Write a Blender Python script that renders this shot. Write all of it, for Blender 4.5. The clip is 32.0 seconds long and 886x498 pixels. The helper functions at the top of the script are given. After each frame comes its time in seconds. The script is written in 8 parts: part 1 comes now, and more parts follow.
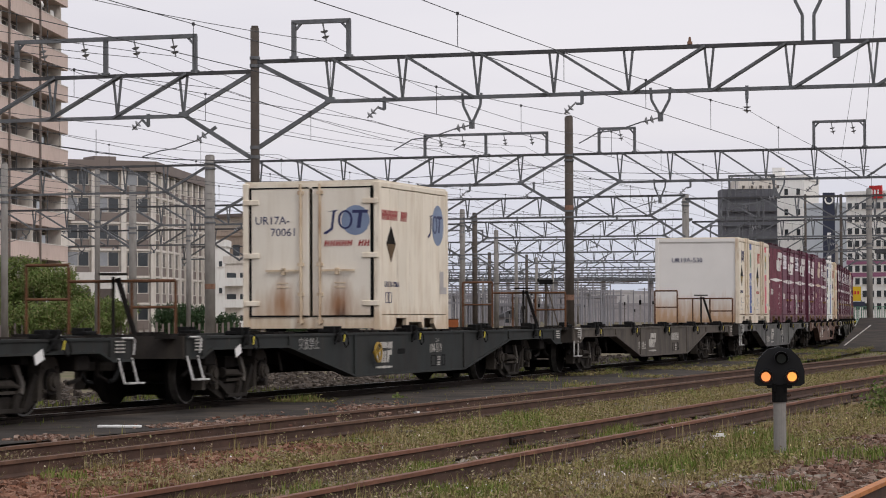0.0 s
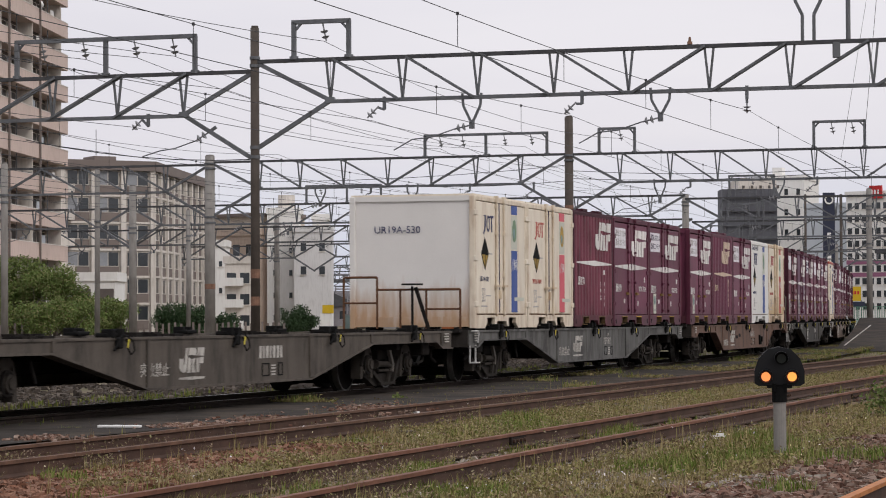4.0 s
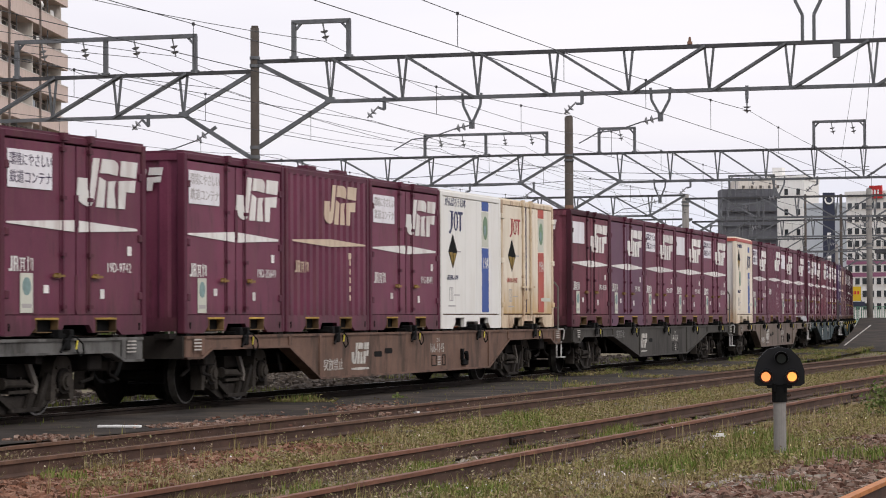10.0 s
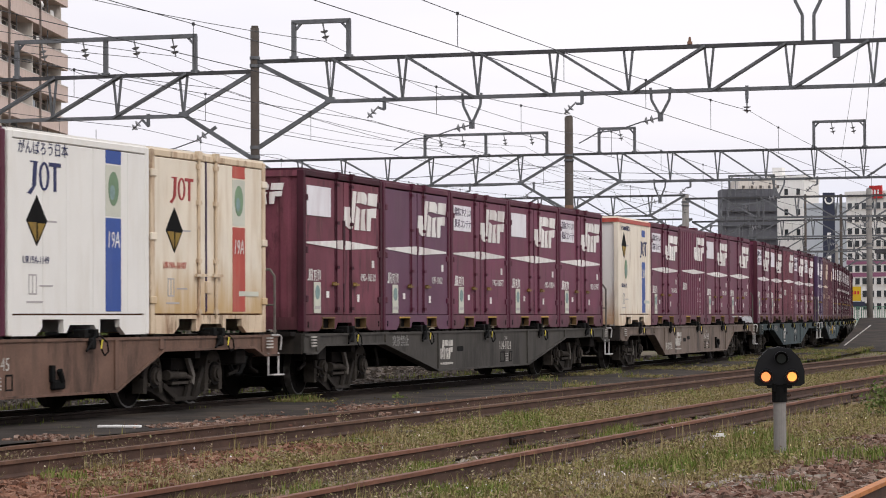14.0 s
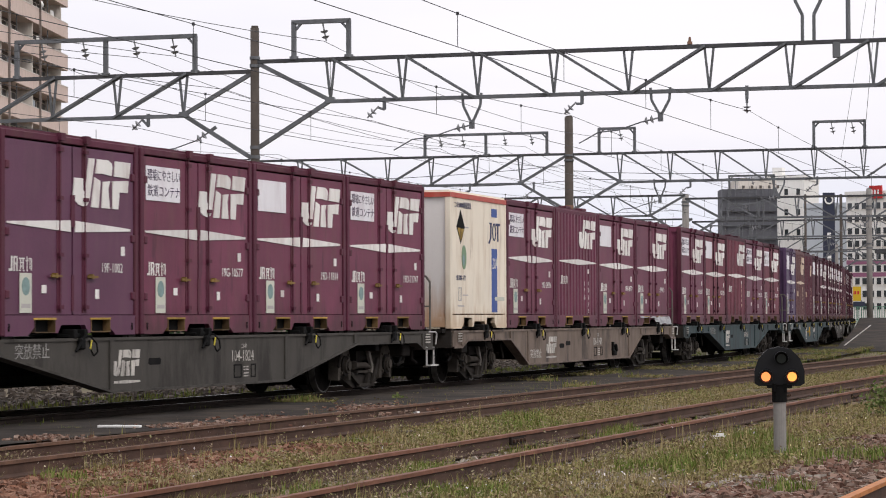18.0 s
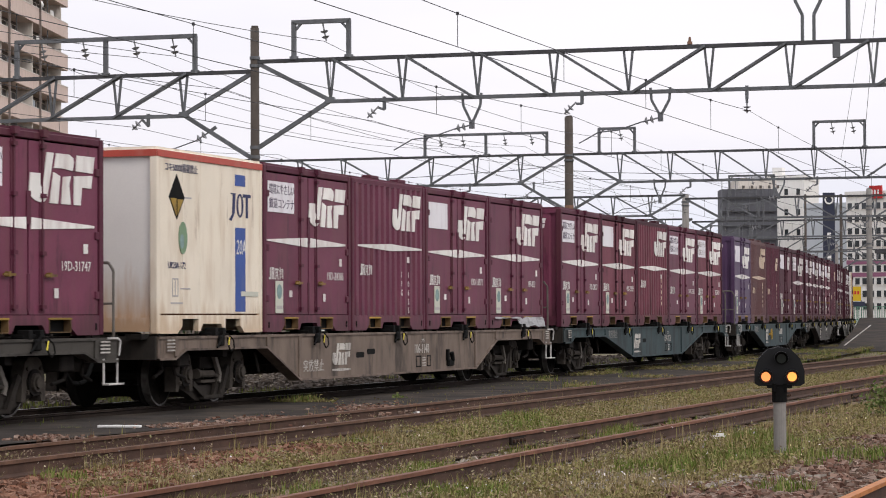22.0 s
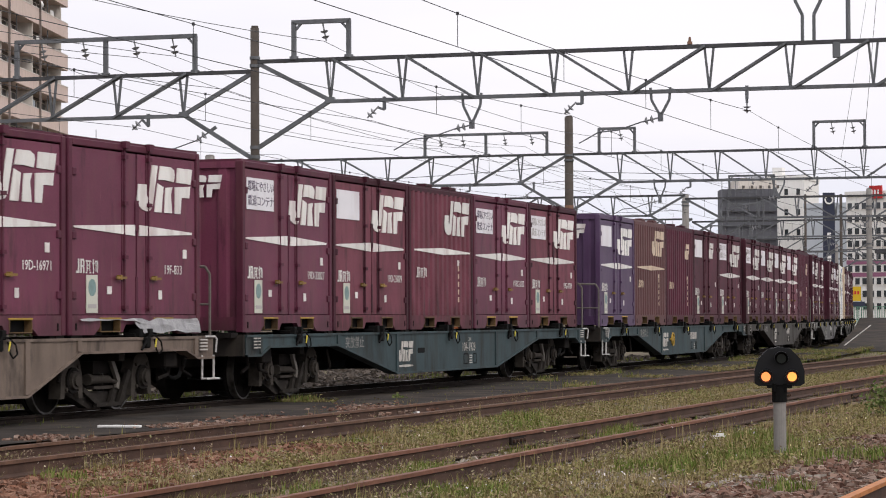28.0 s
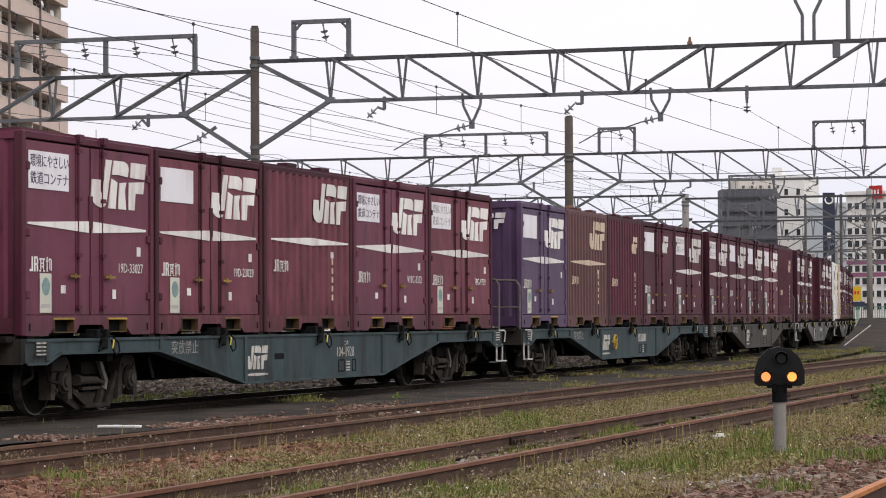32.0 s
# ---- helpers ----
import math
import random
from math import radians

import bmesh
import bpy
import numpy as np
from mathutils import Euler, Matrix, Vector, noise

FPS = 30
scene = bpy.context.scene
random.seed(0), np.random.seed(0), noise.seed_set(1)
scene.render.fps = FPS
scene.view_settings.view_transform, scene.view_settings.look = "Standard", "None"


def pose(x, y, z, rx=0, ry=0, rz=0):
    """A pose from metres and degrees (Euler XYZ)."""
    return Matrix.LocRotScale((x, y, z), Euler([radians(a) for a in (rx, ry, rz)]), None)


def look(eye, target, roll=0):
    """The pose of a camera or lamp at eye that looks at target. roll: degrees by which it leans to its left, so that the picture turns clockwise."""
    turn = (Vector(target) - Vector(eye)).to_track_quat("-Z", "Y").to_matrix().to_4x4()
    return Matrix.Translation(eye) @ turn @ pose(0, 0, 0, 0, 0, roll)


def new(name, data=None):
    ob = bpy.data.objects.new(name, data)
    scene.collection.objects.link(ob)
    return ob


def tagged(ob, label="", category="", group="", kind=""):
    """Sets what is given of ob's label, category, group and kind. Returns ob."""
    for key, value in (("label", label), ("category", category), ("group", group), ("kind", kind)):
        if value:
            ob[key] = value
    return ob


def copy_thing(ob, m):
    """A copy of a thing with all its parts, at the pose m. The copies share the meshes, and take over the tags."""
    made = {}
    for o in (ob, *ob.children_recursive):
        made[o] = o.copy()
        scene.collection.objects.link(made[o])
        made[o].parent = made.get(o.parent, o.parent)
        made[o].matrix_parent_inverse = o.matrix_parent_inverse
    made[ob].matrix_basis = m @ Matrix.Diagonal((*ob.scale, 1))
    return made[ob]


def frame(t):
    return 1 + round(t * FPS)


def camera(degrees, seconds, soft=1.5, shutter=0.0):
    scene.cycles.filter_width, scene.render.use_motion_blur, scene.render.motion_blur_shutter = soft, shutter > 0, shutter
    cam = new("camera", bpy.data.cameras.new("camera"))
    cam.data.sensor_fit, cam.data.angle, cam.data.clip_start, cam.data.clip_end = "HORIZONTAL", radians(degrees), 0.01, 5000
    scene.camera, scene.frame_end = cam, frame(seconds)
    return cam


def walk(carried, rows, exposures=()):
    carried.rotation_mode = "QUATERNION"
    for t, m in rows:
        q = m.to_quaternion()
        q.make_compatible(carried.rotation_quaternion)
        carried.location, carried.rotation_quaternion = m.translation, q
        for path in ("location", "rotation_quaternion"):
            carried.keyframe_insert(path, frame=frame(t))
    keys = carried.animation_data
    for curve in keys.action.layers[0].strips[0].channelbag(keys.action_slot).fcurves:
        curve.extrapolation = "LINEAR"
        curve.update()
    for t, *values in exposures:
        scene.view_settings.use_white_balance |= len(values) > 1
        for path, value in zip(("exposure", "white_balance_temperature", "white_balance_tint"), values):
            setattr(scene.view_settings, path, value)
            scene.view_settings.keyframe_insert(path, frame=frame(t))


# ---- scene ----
cam = camera(19.613, 32.0, soft=1.02, shutter=0.3)
EYE = (0.0, 0.0, 1.1955)
STAND = look(EYE, (0.0, 100.0, 1.1955 + 100.0 * math.tan(0.0269)), -0.269)
walk(cam, [(0.0, STAND), (32.0, STAND)], [(0.0, -0.07), (6.0, -0.06), (9.0, 0.14), (12.0, 0.22), (32.0, 0.23)])

# ---- light: an overcast afternoon ----
world = bpy.data.worlds.new("sky")
scene.world = world
world.use_nodes = True
wn, wl = world.node_tree.nodes, world.node_tree.links
wn.clear()
w_out = wn.new("ShaderNodeOutputWorld")
w_bg = wn.new("ShaderNodeBackground")
w_sky = wn.new("ShaderNodeTexSky")
w_sky.sky_type = "NISHITA"
w_sky.sun_disc = False
w_sky.sun_elevation = radians(42)
w_sky.sun_rotation = radians(138)
w_sky.air_density, w_sky.dust_density, w_sky.ozone_density = 1.0, 4.0, 1.0
w_tc = wn.new("ShaderNodeTexCoord")
w_sep = wn.new("ShaderNodeSeparateXYZ")
w_ramp = wn.new("ShaderNodeValToRGB")
w_ramp.color_ramp.elements[0].position, w_ramp.color_ramp.elements[0].color = 0.0, (5.6, 6.0, 6.9, 1)
w_ramp.color_ramp.elements[1].position, w_ramp.color_ramp.elements[1].color = 1.0, (9.5, 9.6, 10.0, 1)
e = w_ramp.color_ramp.elements.new(0.03)
e.color = (6.6, 6.8, 7.6, 1)
e = w_ramp.color_ramp.elements.new(0.07)
e.color = (7.5, 7.3, 7.7, 1)
w_map = wn.new("ShaderNodeMapping")
w_map.inputs["Scale"].default_value = (2.0, 2.0, 9.0)
w_noise = wn.new("ShaderNodeTexNoise")
w_noise.inputs["Scale"].default_value = 2.2
w_noise.inputs["Detail"].default_value = 5.0
w_cr = wn.new("ShaderNodeValToRGB")
w_cr.color_ramp.elements[0].position, w_cr.color_ramp.elements[0].color = 0.3, (0.93, 0.925, 0.95, 1)
w_cr.color_ramp.elements[1].position, w_cr.color_ramp.elements[1].color = 0.7, (1.03, 1.02, 1.02, 1)
w_mul = wn.new("ShaderNodeMixRGB")
w_mul.blend_type, w_mul.inputs[0].default_value = "MULTIPLY", 1.0
w_mix = wn.new("ShaderNodeMixRGB")
w_mix.inputs[0].default_value = 0.93
wl.new(w_tc.outputs["Generated"], w_sep.inputs[0])
wl.new(w_sep.outputs["Z"], w_ramp.inputs[0])
wl.new(w_tc.outputs["Generated"], w_map.inputs["Vector"])
wl.new(w_map.outputs[0], w_noise.inputs["Vector"])
wl.new(w_noise.outputs["Fac"], w_cr.inputs[0])
wl.new(w_ramp.outputs[0], w_mul.inputs[1])
wl.new(w_cr.outputs[0], w_mul.inputs[2])
wl.new(w_sky.outputs[0], w_mix.inputs[1])
wl.new(w_mul.outputs[0], w_mix.inputs[2])
wl.new(w_mix.outputs[0], w_bg.inputs[0])
w_bg.inputs["Strength"].default_value = 0.117
wl.new(w_bg.outputs[0], w_out.inputs[0])

sun = new("sun", bpy.data.lights.new("sun", "SUN"))
sun.data.energy, sun.data.angle, sun.data.color = 0.95, radians(20), (1.0, 0.96, 0.9)
SUN_AT = Vector((math.sin(radians(138)), math.cos(radians(138)), math.tan(radians(42))))
sun.matrix_world = look(SUN_AT * 50, (0, 0, 0))


# ---- materials ----
def surface(name, col, rough=0.6, metal=0.0, var=0.18, scale=2.0, bump=0.1, fine=40.0,
            dirt=None, dirt_amount=0.4, dirt_scale=(3, 3, 0.6), per_piece=0.0, spec=0.25):
    """A painted, worn or weathered surface: two scales of variation, stains of a second colour, fine relief."""
    m = bpy.data.materials.new(name)
    m.use_nodes = True
    n, l = m.node_tree.nodes, m.node_tree.links
    b = n["Principled BSDF"]
    b.inputs["Roughness"].default_value = rough
    b.inputs["Metallic"].default_value = metal
    b.inputs["Specular IOR Level"].default_value = spec
    tc = n.new("ShaderNodeTexCoord")
    info = n.new("ShaderNodeObjectInfo")
    shift = n.new("ShaderNodeVectorMath")
    shift.operation = "MULTIPLY_ADD"
    l.new(info.outputs["Random"], shift.inputs[0])
    shift.inputs[1].default_value = (37.0, 19.0, 53.0)
    l.new(tc.outputs["Object"], shift.inputs[2])
    big = n.new("ShaderNodeTexNoise")
    big.inputs["Scale"].default_value, big.inputs["Detail"].default_value = scale, 6.0
    l.new(shift.outputs[0], big.inputs["Vector"])
    small = n.new("ShaderNodeTexNoise")
    small.inputs["Scale"].default_value, small.inputs["Detail"].default_value = fine, 4.0
    l.new(shift.outputs[0], small.inputs["Vector"])
    both = n.new("ShaderNodeMath")
    both.operation = "MULTIPLY_ADD"
    l.new(small.outputs["Fac"], both.inputs[0])
    both.inputs[1].default_value = 0.4
    l.new(big.outputs["Fac"], both.inputs[2])
    ramp = n.new("ShaderNodeMapRange")
    ramp.inputs["From Min"].default_value, ramp.inputs["From Max"].default_value = 0.4, 1.0
    ramp.inputs["To Min"].default_value, ramp.inputs["To Max"].default_value = 1 - var, 1 + var
    l.new(both.outputs[0], ramp.inputs["Value"])
    tone = n.new("ShaderNodeHueSaturation")
    tone.inputs["Color"].default_value = (*col, 1)
    value = ramp.outputs[0]
    if per_piece:
        vary = n.new("ShaderNodeMapRange")
        vary.inputs["To Min"].default_value, vary.inputs["To Max"].default_value = 1 - per_piece, 1 + per_piece
        l.new(info.outputs["Random"], vary.inputs["Value"])
        mul = n.new("ShaderNodeMath")
        mul.operation = "MULTIPLY"
        l.new(value, mul.inputs[0])
        l.new(vary.outputs[0], mul.inputs[1])
        value = mul.outputs[0]
    l.new(value, tone.inputs["Value"])
    colour = tone.outputs[0]
    if dirt:
        mp = n.new("ShaderNodeMapping")
        mp.inputs["Scale"].default_value = dirt_scale
        l.new(shift.outputs[0], mp.inputs["Vector"])
        dn = n.new("ShaderNodeTexNoise")
        dn.inputs["Scale"].default_value, dn.inputs["Detail"].default_value = 1.6, 8.0
        l.new(mp.outputs[0], dn.inputs["Vector"])
        dr = n.new("ShaderNodeMapRange")
        dr.inputs["From Min"].default_value, dr.inputs["From Max"].default_value = 0.48, 0.75
        dr.inputs["To Max"].default_value = dirt_amount
        l.new(dn.outputs["Fac"], dr.inputs["Value"])
        mix = n.new("ShaderNodeMixRGB")
        l.new(dr.outputs[0], mix.inputs[0])
        l.new(colour, mix.inputs[1])
        mix.inputs[2].default_value = (*dirt, 1)
        colour = mix.outputs[0]
    l.new(colour, b.inputs["Base Color"])
    if bump:
        bp = n.new("ShaderNodeBump")
        bp.inputs["Strength"].default_value, bp.inputs["Distance"].default_value = bump, 0.02
        l.new(both.outputs[0], bp.inputs["Height"])
        l.new(bp.outputs[0], b.inputs["Normal"])
    return m


def glow(name, col, strength):
    m = bpy.data.materials.new(name)
    m.use_nodes = True
    b = m.node_tree.nodes["Principled BSDF"]
    b.inputs["Base Color"].default_value = (*col, 1)
    b.inputs["Emission Color"].default_value = (*col, 1)
    b.inputs["Emission Strength"].default_value = strength
    return m


RUST = (0.11, 0.05, 0.025)
M_MAROON = surface("maroon paint", (0.147, 0.037, 0.068), 0.5, spec=0.18, var=0.24, scale=1.2, dirt=(0.15, 0.068, 0.07), dirt_amount=0.5, per_piece=0.12)
M_MAROON_POST = surface("dark maroon paint", (0.088, 0.021, 0.039), 0.55, spec=0.15, var=0.2, dirt=(0.12, 0.06, 0.05), per_piece=0.1)
M_OLD = surface("sooty old maroon paint", (0.086, 0.022, 0.036), 0.6, var=0.3, scale=1.5, spec=0.12, dirt=(0.045, 0.025, 0.028), dirt_amount=0.7, per_piece=0.15)
M_OLD_POST = surface("sooty dark maroon paint", (0.055, 0.015, 0.024), 0.6, var=0.25, spec=0.12, dirt=(0.03, 0.02, 0.02), dirt_amount=0.7)
M_FADED = surface("faded red paint", (0.165, 0.052, 0.072), 0.6, spec=0.12, var=0.25, scale=1.5, dirt=(0.07, 0.035, 0.035), dirt_amount=0.6, per_piece=0.12)
M_BROWN = surface("faded brown paint", (0.102, 0.042, 0.043), 0.6, var=0.25, scale=1.5, dirt=(0.12, 0.065, 0.055), dirt_amount=0.5)
M_PURPLE = surface("purple paint", (0.072, 0.037, 0.086), 0.5, var=0.2, scale=1.2, dirt=(0.12, 0.09, 0.14), dirt_amount=0.4)
M_PLUM = surface("plum paint", (0.11, 0.038, 0.075), 0.5, var=0.2, scale=1.2, dirt=(0.14, 0.07, 0.09), dirt_amount=0.4)
M_CREAM = surface("cream paint", (0.77, 0.69, 0.57), 0.5, var=0.07, scale=1.5, dirt=(0.42, 0.27, 0.15), dirt_amount=0.4, per_piece=0.05)
M_OCHRE = surface("cream paint with ochre rust wash", (0.75, 0.67, 0.55), 0.55, var=0.08, scale=1.5, dirt=(0.45, 0.3, 0.15), dirt_amount=0.45, per_piece=0.04)
M_FRESH = surface("fresh white paint", (0.76, 0.74, 0.7), 0.45, var=0.04, scale=1.5, dirt=(0.6, 0.55, 0.47), dirt_amount=0.3)
M_RUSTY_CREAM = surface("rust-stained cream paint", (0.62, 0.5, 0.36), 0.6, var=0.15, scale=1.5, dirt=(0.25, 0.11, 0.045), dirt_amount=0.75, dirt_scale=(4, 4, 0.9))
M_STAINED = surface("stained cream fittings paint", (0.7, 0.61, 0.49), 0.6, var=0.12, scale=2, dirt=(0.34, 0.19, 0.1), dirt_amount=0.6, dirt_scale=(5, 5, 1.2))
M_RUST = surface("rust", RUST, 0.85, var=0.35, scale=4, bump=0.3)
M_LOGO = surface("white lettering paint", (0.74, 0.72, 0.69), 0.6, var=0.1, dirt=(0.36, 0.24, 0.23), dirt_amount=0.5, per_piece=0.12)
M_LOGO_OLD = surface("yellowed lettering paint", (0.6, 0.48, 0.36), 0.6, var=0.1, dirt=(0.3, 0.15, 0.12), dirt_amount=0.5)
M_LOGO_GREY = surface("greyed lettering paint", (0.68, 0.66, 0.63), 0.6, var=0.12, dirt=(0.3, 0.2, 0.2), dirt_amount=0.5, per_piece=0.15)
M_PLATE = surface("white sticker", (0.76, 0.74, 0.77), 0.5, var=0.06, dirt=(0.5, 0.42, 0.45), dirt_amount=0.5)
M_INK = surface("dark ink", (0.05, 0.03, 0.07), 0.6, var=0.1)
M_INK_FADED = surface("faded ink", (0.42, 0.39, 0.38), 0.6, var=0.1)
M_NAVY = surface("navy lettering", (0.03, 0.035, 0.1), 0.6, var=0.1)
M_BLUE = surface("blue stripe paint", (0.035, 0.08, 0.3), 0.5, var=0.12, dirt=(0.2, 0.2, 0.3), dirt_amount=0.3)
M_RED = surface("red stripe paint", (0.42, 0.07, 0.05), 0.5, var=0.15, dirt=(0.45, 0.2, 0.15), dirt_amount=0.4)
M_DARKRED = surface("dark red lettering", (0.32, 0.035, 0.035), 0.5, var=0.1)
M_PINK = surface("pinkish red stripe paint", (0.6, 0.1, 0.13), 0.5, var=0.12)
M_GREEN = surface("green emblem", (0.17, 0.26, 0.16), 0.6, var=0.2)
M_TEAL = surface("teal emblem", (0.2, 0.29, 0.28), 0.6, var=0.25, scale=12)
M_STICKER = surface("cream sticker", (0.55, 0.55, 0.47), 0.6, var=0.1)
M_TAG = surface("bright yellow lever paint", (0.62, 0.52, 0.06), 0.6, var=0.2, per_piece=0.2)
M_YELLOW = surface("yellow paint", (0.36, 0.23, 0.04), 0.6, var=0.25, per_piece=0.4, dirt=(0.12, 0.07, 0.035), dirt_amount=0.75, dirt_scale=(5, 5, 5))
M_HANDLE = surface("worn brass-yellow lever", (0.24, 0.15, 0.04), 0.6, var=0.3, dirt=(0.06, 0.035, 0.03), dirt_amount=0.8, per_piece=0.3)
M_WORN = surface("yellow paint worn to rust", (0.13, 0.08, 0.035), 0.7, var=0.3, dirt=(0.05, 0.03, 0.025), dirt_amount=0.9, per_piece=0.4)
M_MARK = surface("sooty white lettering", (0.5, 0.47, 0.43), 0.7, var=0.2, scale=3, dirt=(0.13, 0.11, 0.1), dirt_amount=0.75, dirt_scale=(5, 5, 2))
M_MARK_FAINT = surface("half-worn white lettering", (0.27, 0.26, 0.245), 0.7, var=0.25, scale=3, dirt=(0.08, 0.075, 0.07), dirt_amount=0.8, dirt_scale=(5, 5, 2))
M_STEP = surface("sooty white step paint", (0.5, 0.485, 0.47), 0.7, var=0.3, dirt=(0.06, 0.05, 0.045), dirt_amount=0.8, dirt_scale=(6, 6, 6))
M_DISC = surface("faded blue disc paint", (0.19, 0.24, 0.35), 0.5, var=0.2, scale=3)
M_BLACK = surface("black fittings", (0.007, 0.007, 0.007), 0.8, var=0.3, dirt=(0.02, 0.017, 0.015), spec=0.1)
M_DARK = surface("sooty undercarriage", (0.014, 0.012, 0.011), 0.9, var=0.35, scale=4, dirt=(0.03, 0.025, 0.02), dirt_amount=0.6, spec=0.1)
M_BOGIE = surface("brake-dust grey steel", (0.03, 0.026, 0.023), 0.9, var=0.45, scale=5, spec=0.1, dirt=(0.025, 0.02, 0.017), dirt_amount=0.7, dirt_scale=(4, 4, 4))
M_AXLE = surface("dusty axle box casting", (0.05, 0.043, 0.037), 0.9, var=0.4, scale=6, spec=0.1, dirt=(0.05, 0.042, 0.036), dirt_amount=0.8, dirt_scale=(5, 5, 5), per_piece=0.2)
M_STEEL = surface("worn steel", (0.35, 0.33, 0.31), 0.35, 0.9, var=0.15)
M_PALE_STEEL = surface("worn pale brake steel", (0.14, 0.125, 0.11), 0.8, var=0.3, scale=6, dirt=(0.1, 0.08, 0.07), dirt_amount=0.7, dirt_scale=(6, 6, 6))
M_RIM_STEEL = surface("wheel rim steel", (0.16, 0.15, 0.14), 0.5, 0.6, var=0.3, scale=8, dirt=(0.03, 0.025, 0.02), dirt_amount=0.8, dirt_scale=(6, 6, 6))
M_WHITE = surface("white paint", (0.78, 0.77, 0.75), 0.5, var=0.08, dirt=(0.3, 0.27, 0.23), dirt_amount=0.3)
M_SOOTY = surface("sooty frame steel", (0.03, 0.026, 0.023), 0.85, var=0.3, scale=3, dirt=(0.06, 0.05, 0.04), dirt_amount=0.6, spec=0.1)
W_COLS = dict(
    green=surface("dark green-grey frame paint", (0.022, 0.025, 0.024), 0.75, var=0.25, dirt=(0.032, 0.027, 0.023), dirt_amount=0.7),
    brown=surface("dusty brown frame paint", (0.15, 0.088, 0.064), 0.75, var=0.3, dirt=(0.09, 0.06, 0.045), dirt_amount=0.7),
    grey=surface("grey frame paint", (0.125, 0.121, 0.115), 0.75, var=0.2, dirt=(0.045, 0.038, 0.03), dirt_amount=0.8),
    dark=surface("dark grey frame paint", (0.06, 0.054, 0.047), 0.75, var=0.2, dirt=(0.05, 0.045, 0.04), dirt_amount=0.7),
    beige=surface("beige-grey frame paint", (0.175, 0.132, 0.106), 0.7, var=0.2, dirt=(0.08, 0.06, 0.045), dirt_amount=0.7),
    taupe=surface("grey-brown frame paint", (0.098, 0.082, 0.068), 0.75, var=0.25, dirt=(0.05, 0.042, 0.035), dirt_amount=0.7),
    teal=surface("blue-green frame paint", (0.04, 0.062, 0.067), 0.7, var=0.18, dirt=(0.035, 0.035, 0.03), dirt_amount=0.75))


# ---- mesh tools ----
def box(bm, x0, x1, y0, y1, z0, z1, bevel=0.0):
    g = bmesh.ops.create_cube(bm, size=1.0, matrix=Matrix.LocRotScale(((x0 + x1) / 2, (y0 + y1) / 2, (z0 + z1) / 2), None, (abs(x1 - x0), abs(y1 - y0), abs(z1 - z0))))
    if bevel:
        edges = list({e for v in g["verts"] for e in v.link_edges})
        bmesh.ops.bevel(bm, geom=edges, offset=bevel, segments=1, affect="EDGES")


def bar(bm, p, q, r, n=8, r2=None):
    """A round bar from p to q."""
    p, q = Vector(p), Vector(q)
    d = q - p
    m = Matrix.Translation((p + q) / 2) @ d.to_track_quat("Z", "Y").to_matrix().to_4x4()
    bmesh.ops.create_cone(bm, cap_ends=True, segments=n, radius1=r, radius2=r if r2 is None else r2, depth=d.length, matrix=m)


def beam(bm, p, q, w, h, up=(0, 0, 1)):
    """A square-edged bar from p to q, w wide and h high."""
    p, q = Vector(p), Vector(q)
    d = (q - p).normalized()
    side = d.cross(Vector(up))
    side = side.normalized() * w / 2 if side.length > 1e-6 else Vector((w / 2, 0, 0))
    top = side.cross(d).normalized() * h / 2
    vs = [bm.verts.new(o + a * side + b * top) for o in (p, q) for a, b in ((-1, -1), (1, -1), (1, 1), (-1, 1))]
    for f in ((3, 2, 1, 0), (4, 5, 6, 7), (0, 1, 5, 4), (1, 2, 6, 5), (2, 3, 7, 6), (3, 0, 4, 7)):
        bm.faces.new([vs[i] for i in f])


def plate(bm, outline, y0, y1):
    """A flat piece with the outline (x, z), from depth y0 to y1."""
    a = [bm.verts.new((x, y0, z)) for x, z in outline]
    b = [bm.verts.new((x, y1, z)) for x, z in outline]
    k = len(a)
    bm.faces.new(a)
    bm.faces.new(b[::-1])
    for i in range(k):
        bm.faces.new((a[i], b[i], b[(i + 1) % k], a[(i + 1) % k]))


def oval(cx, cz, rx, rz, n=20):
    return [(cx + rx * math.cos(i * 2 * math.pi / n), cz + rz * math.sin(i * 2 * math.pi / n)) for i in range(n)]


def mesh_of(name, bm, material, smooth=False):
    bmesh.ops.recalc_face_normals(bm, faces=bm.faces)
    me = bpy.data.meshes.new(name)
    bm.to_mesh(me)
    bm.free()
    if smooth:
        for p in me.polygons:
            p.use_smooth = True
    me.materials.append(material)
    return me


def part(name, bm, material, parent, label="", smooth=False):
    """One mesh object under a thing or under a part."""
    me = mesh_of(name, bm, material, smooth) if isinstance(bm, bmesh.types.BMesh) else bm
    ob = new(name, me)
    ob.parent = parent
    if label:
        ob["label"] = label
    return ob


def thing(name, label, category, group="", kind="", bm=None, material=None, at=None, smooth=False):
    ob = new(name, mesh_of(name, bm, material, smooth) if bm is not None else None)
    if at is not None:
        ob.matrix_world = at
    return tagged(ob, label, category, group, kind)


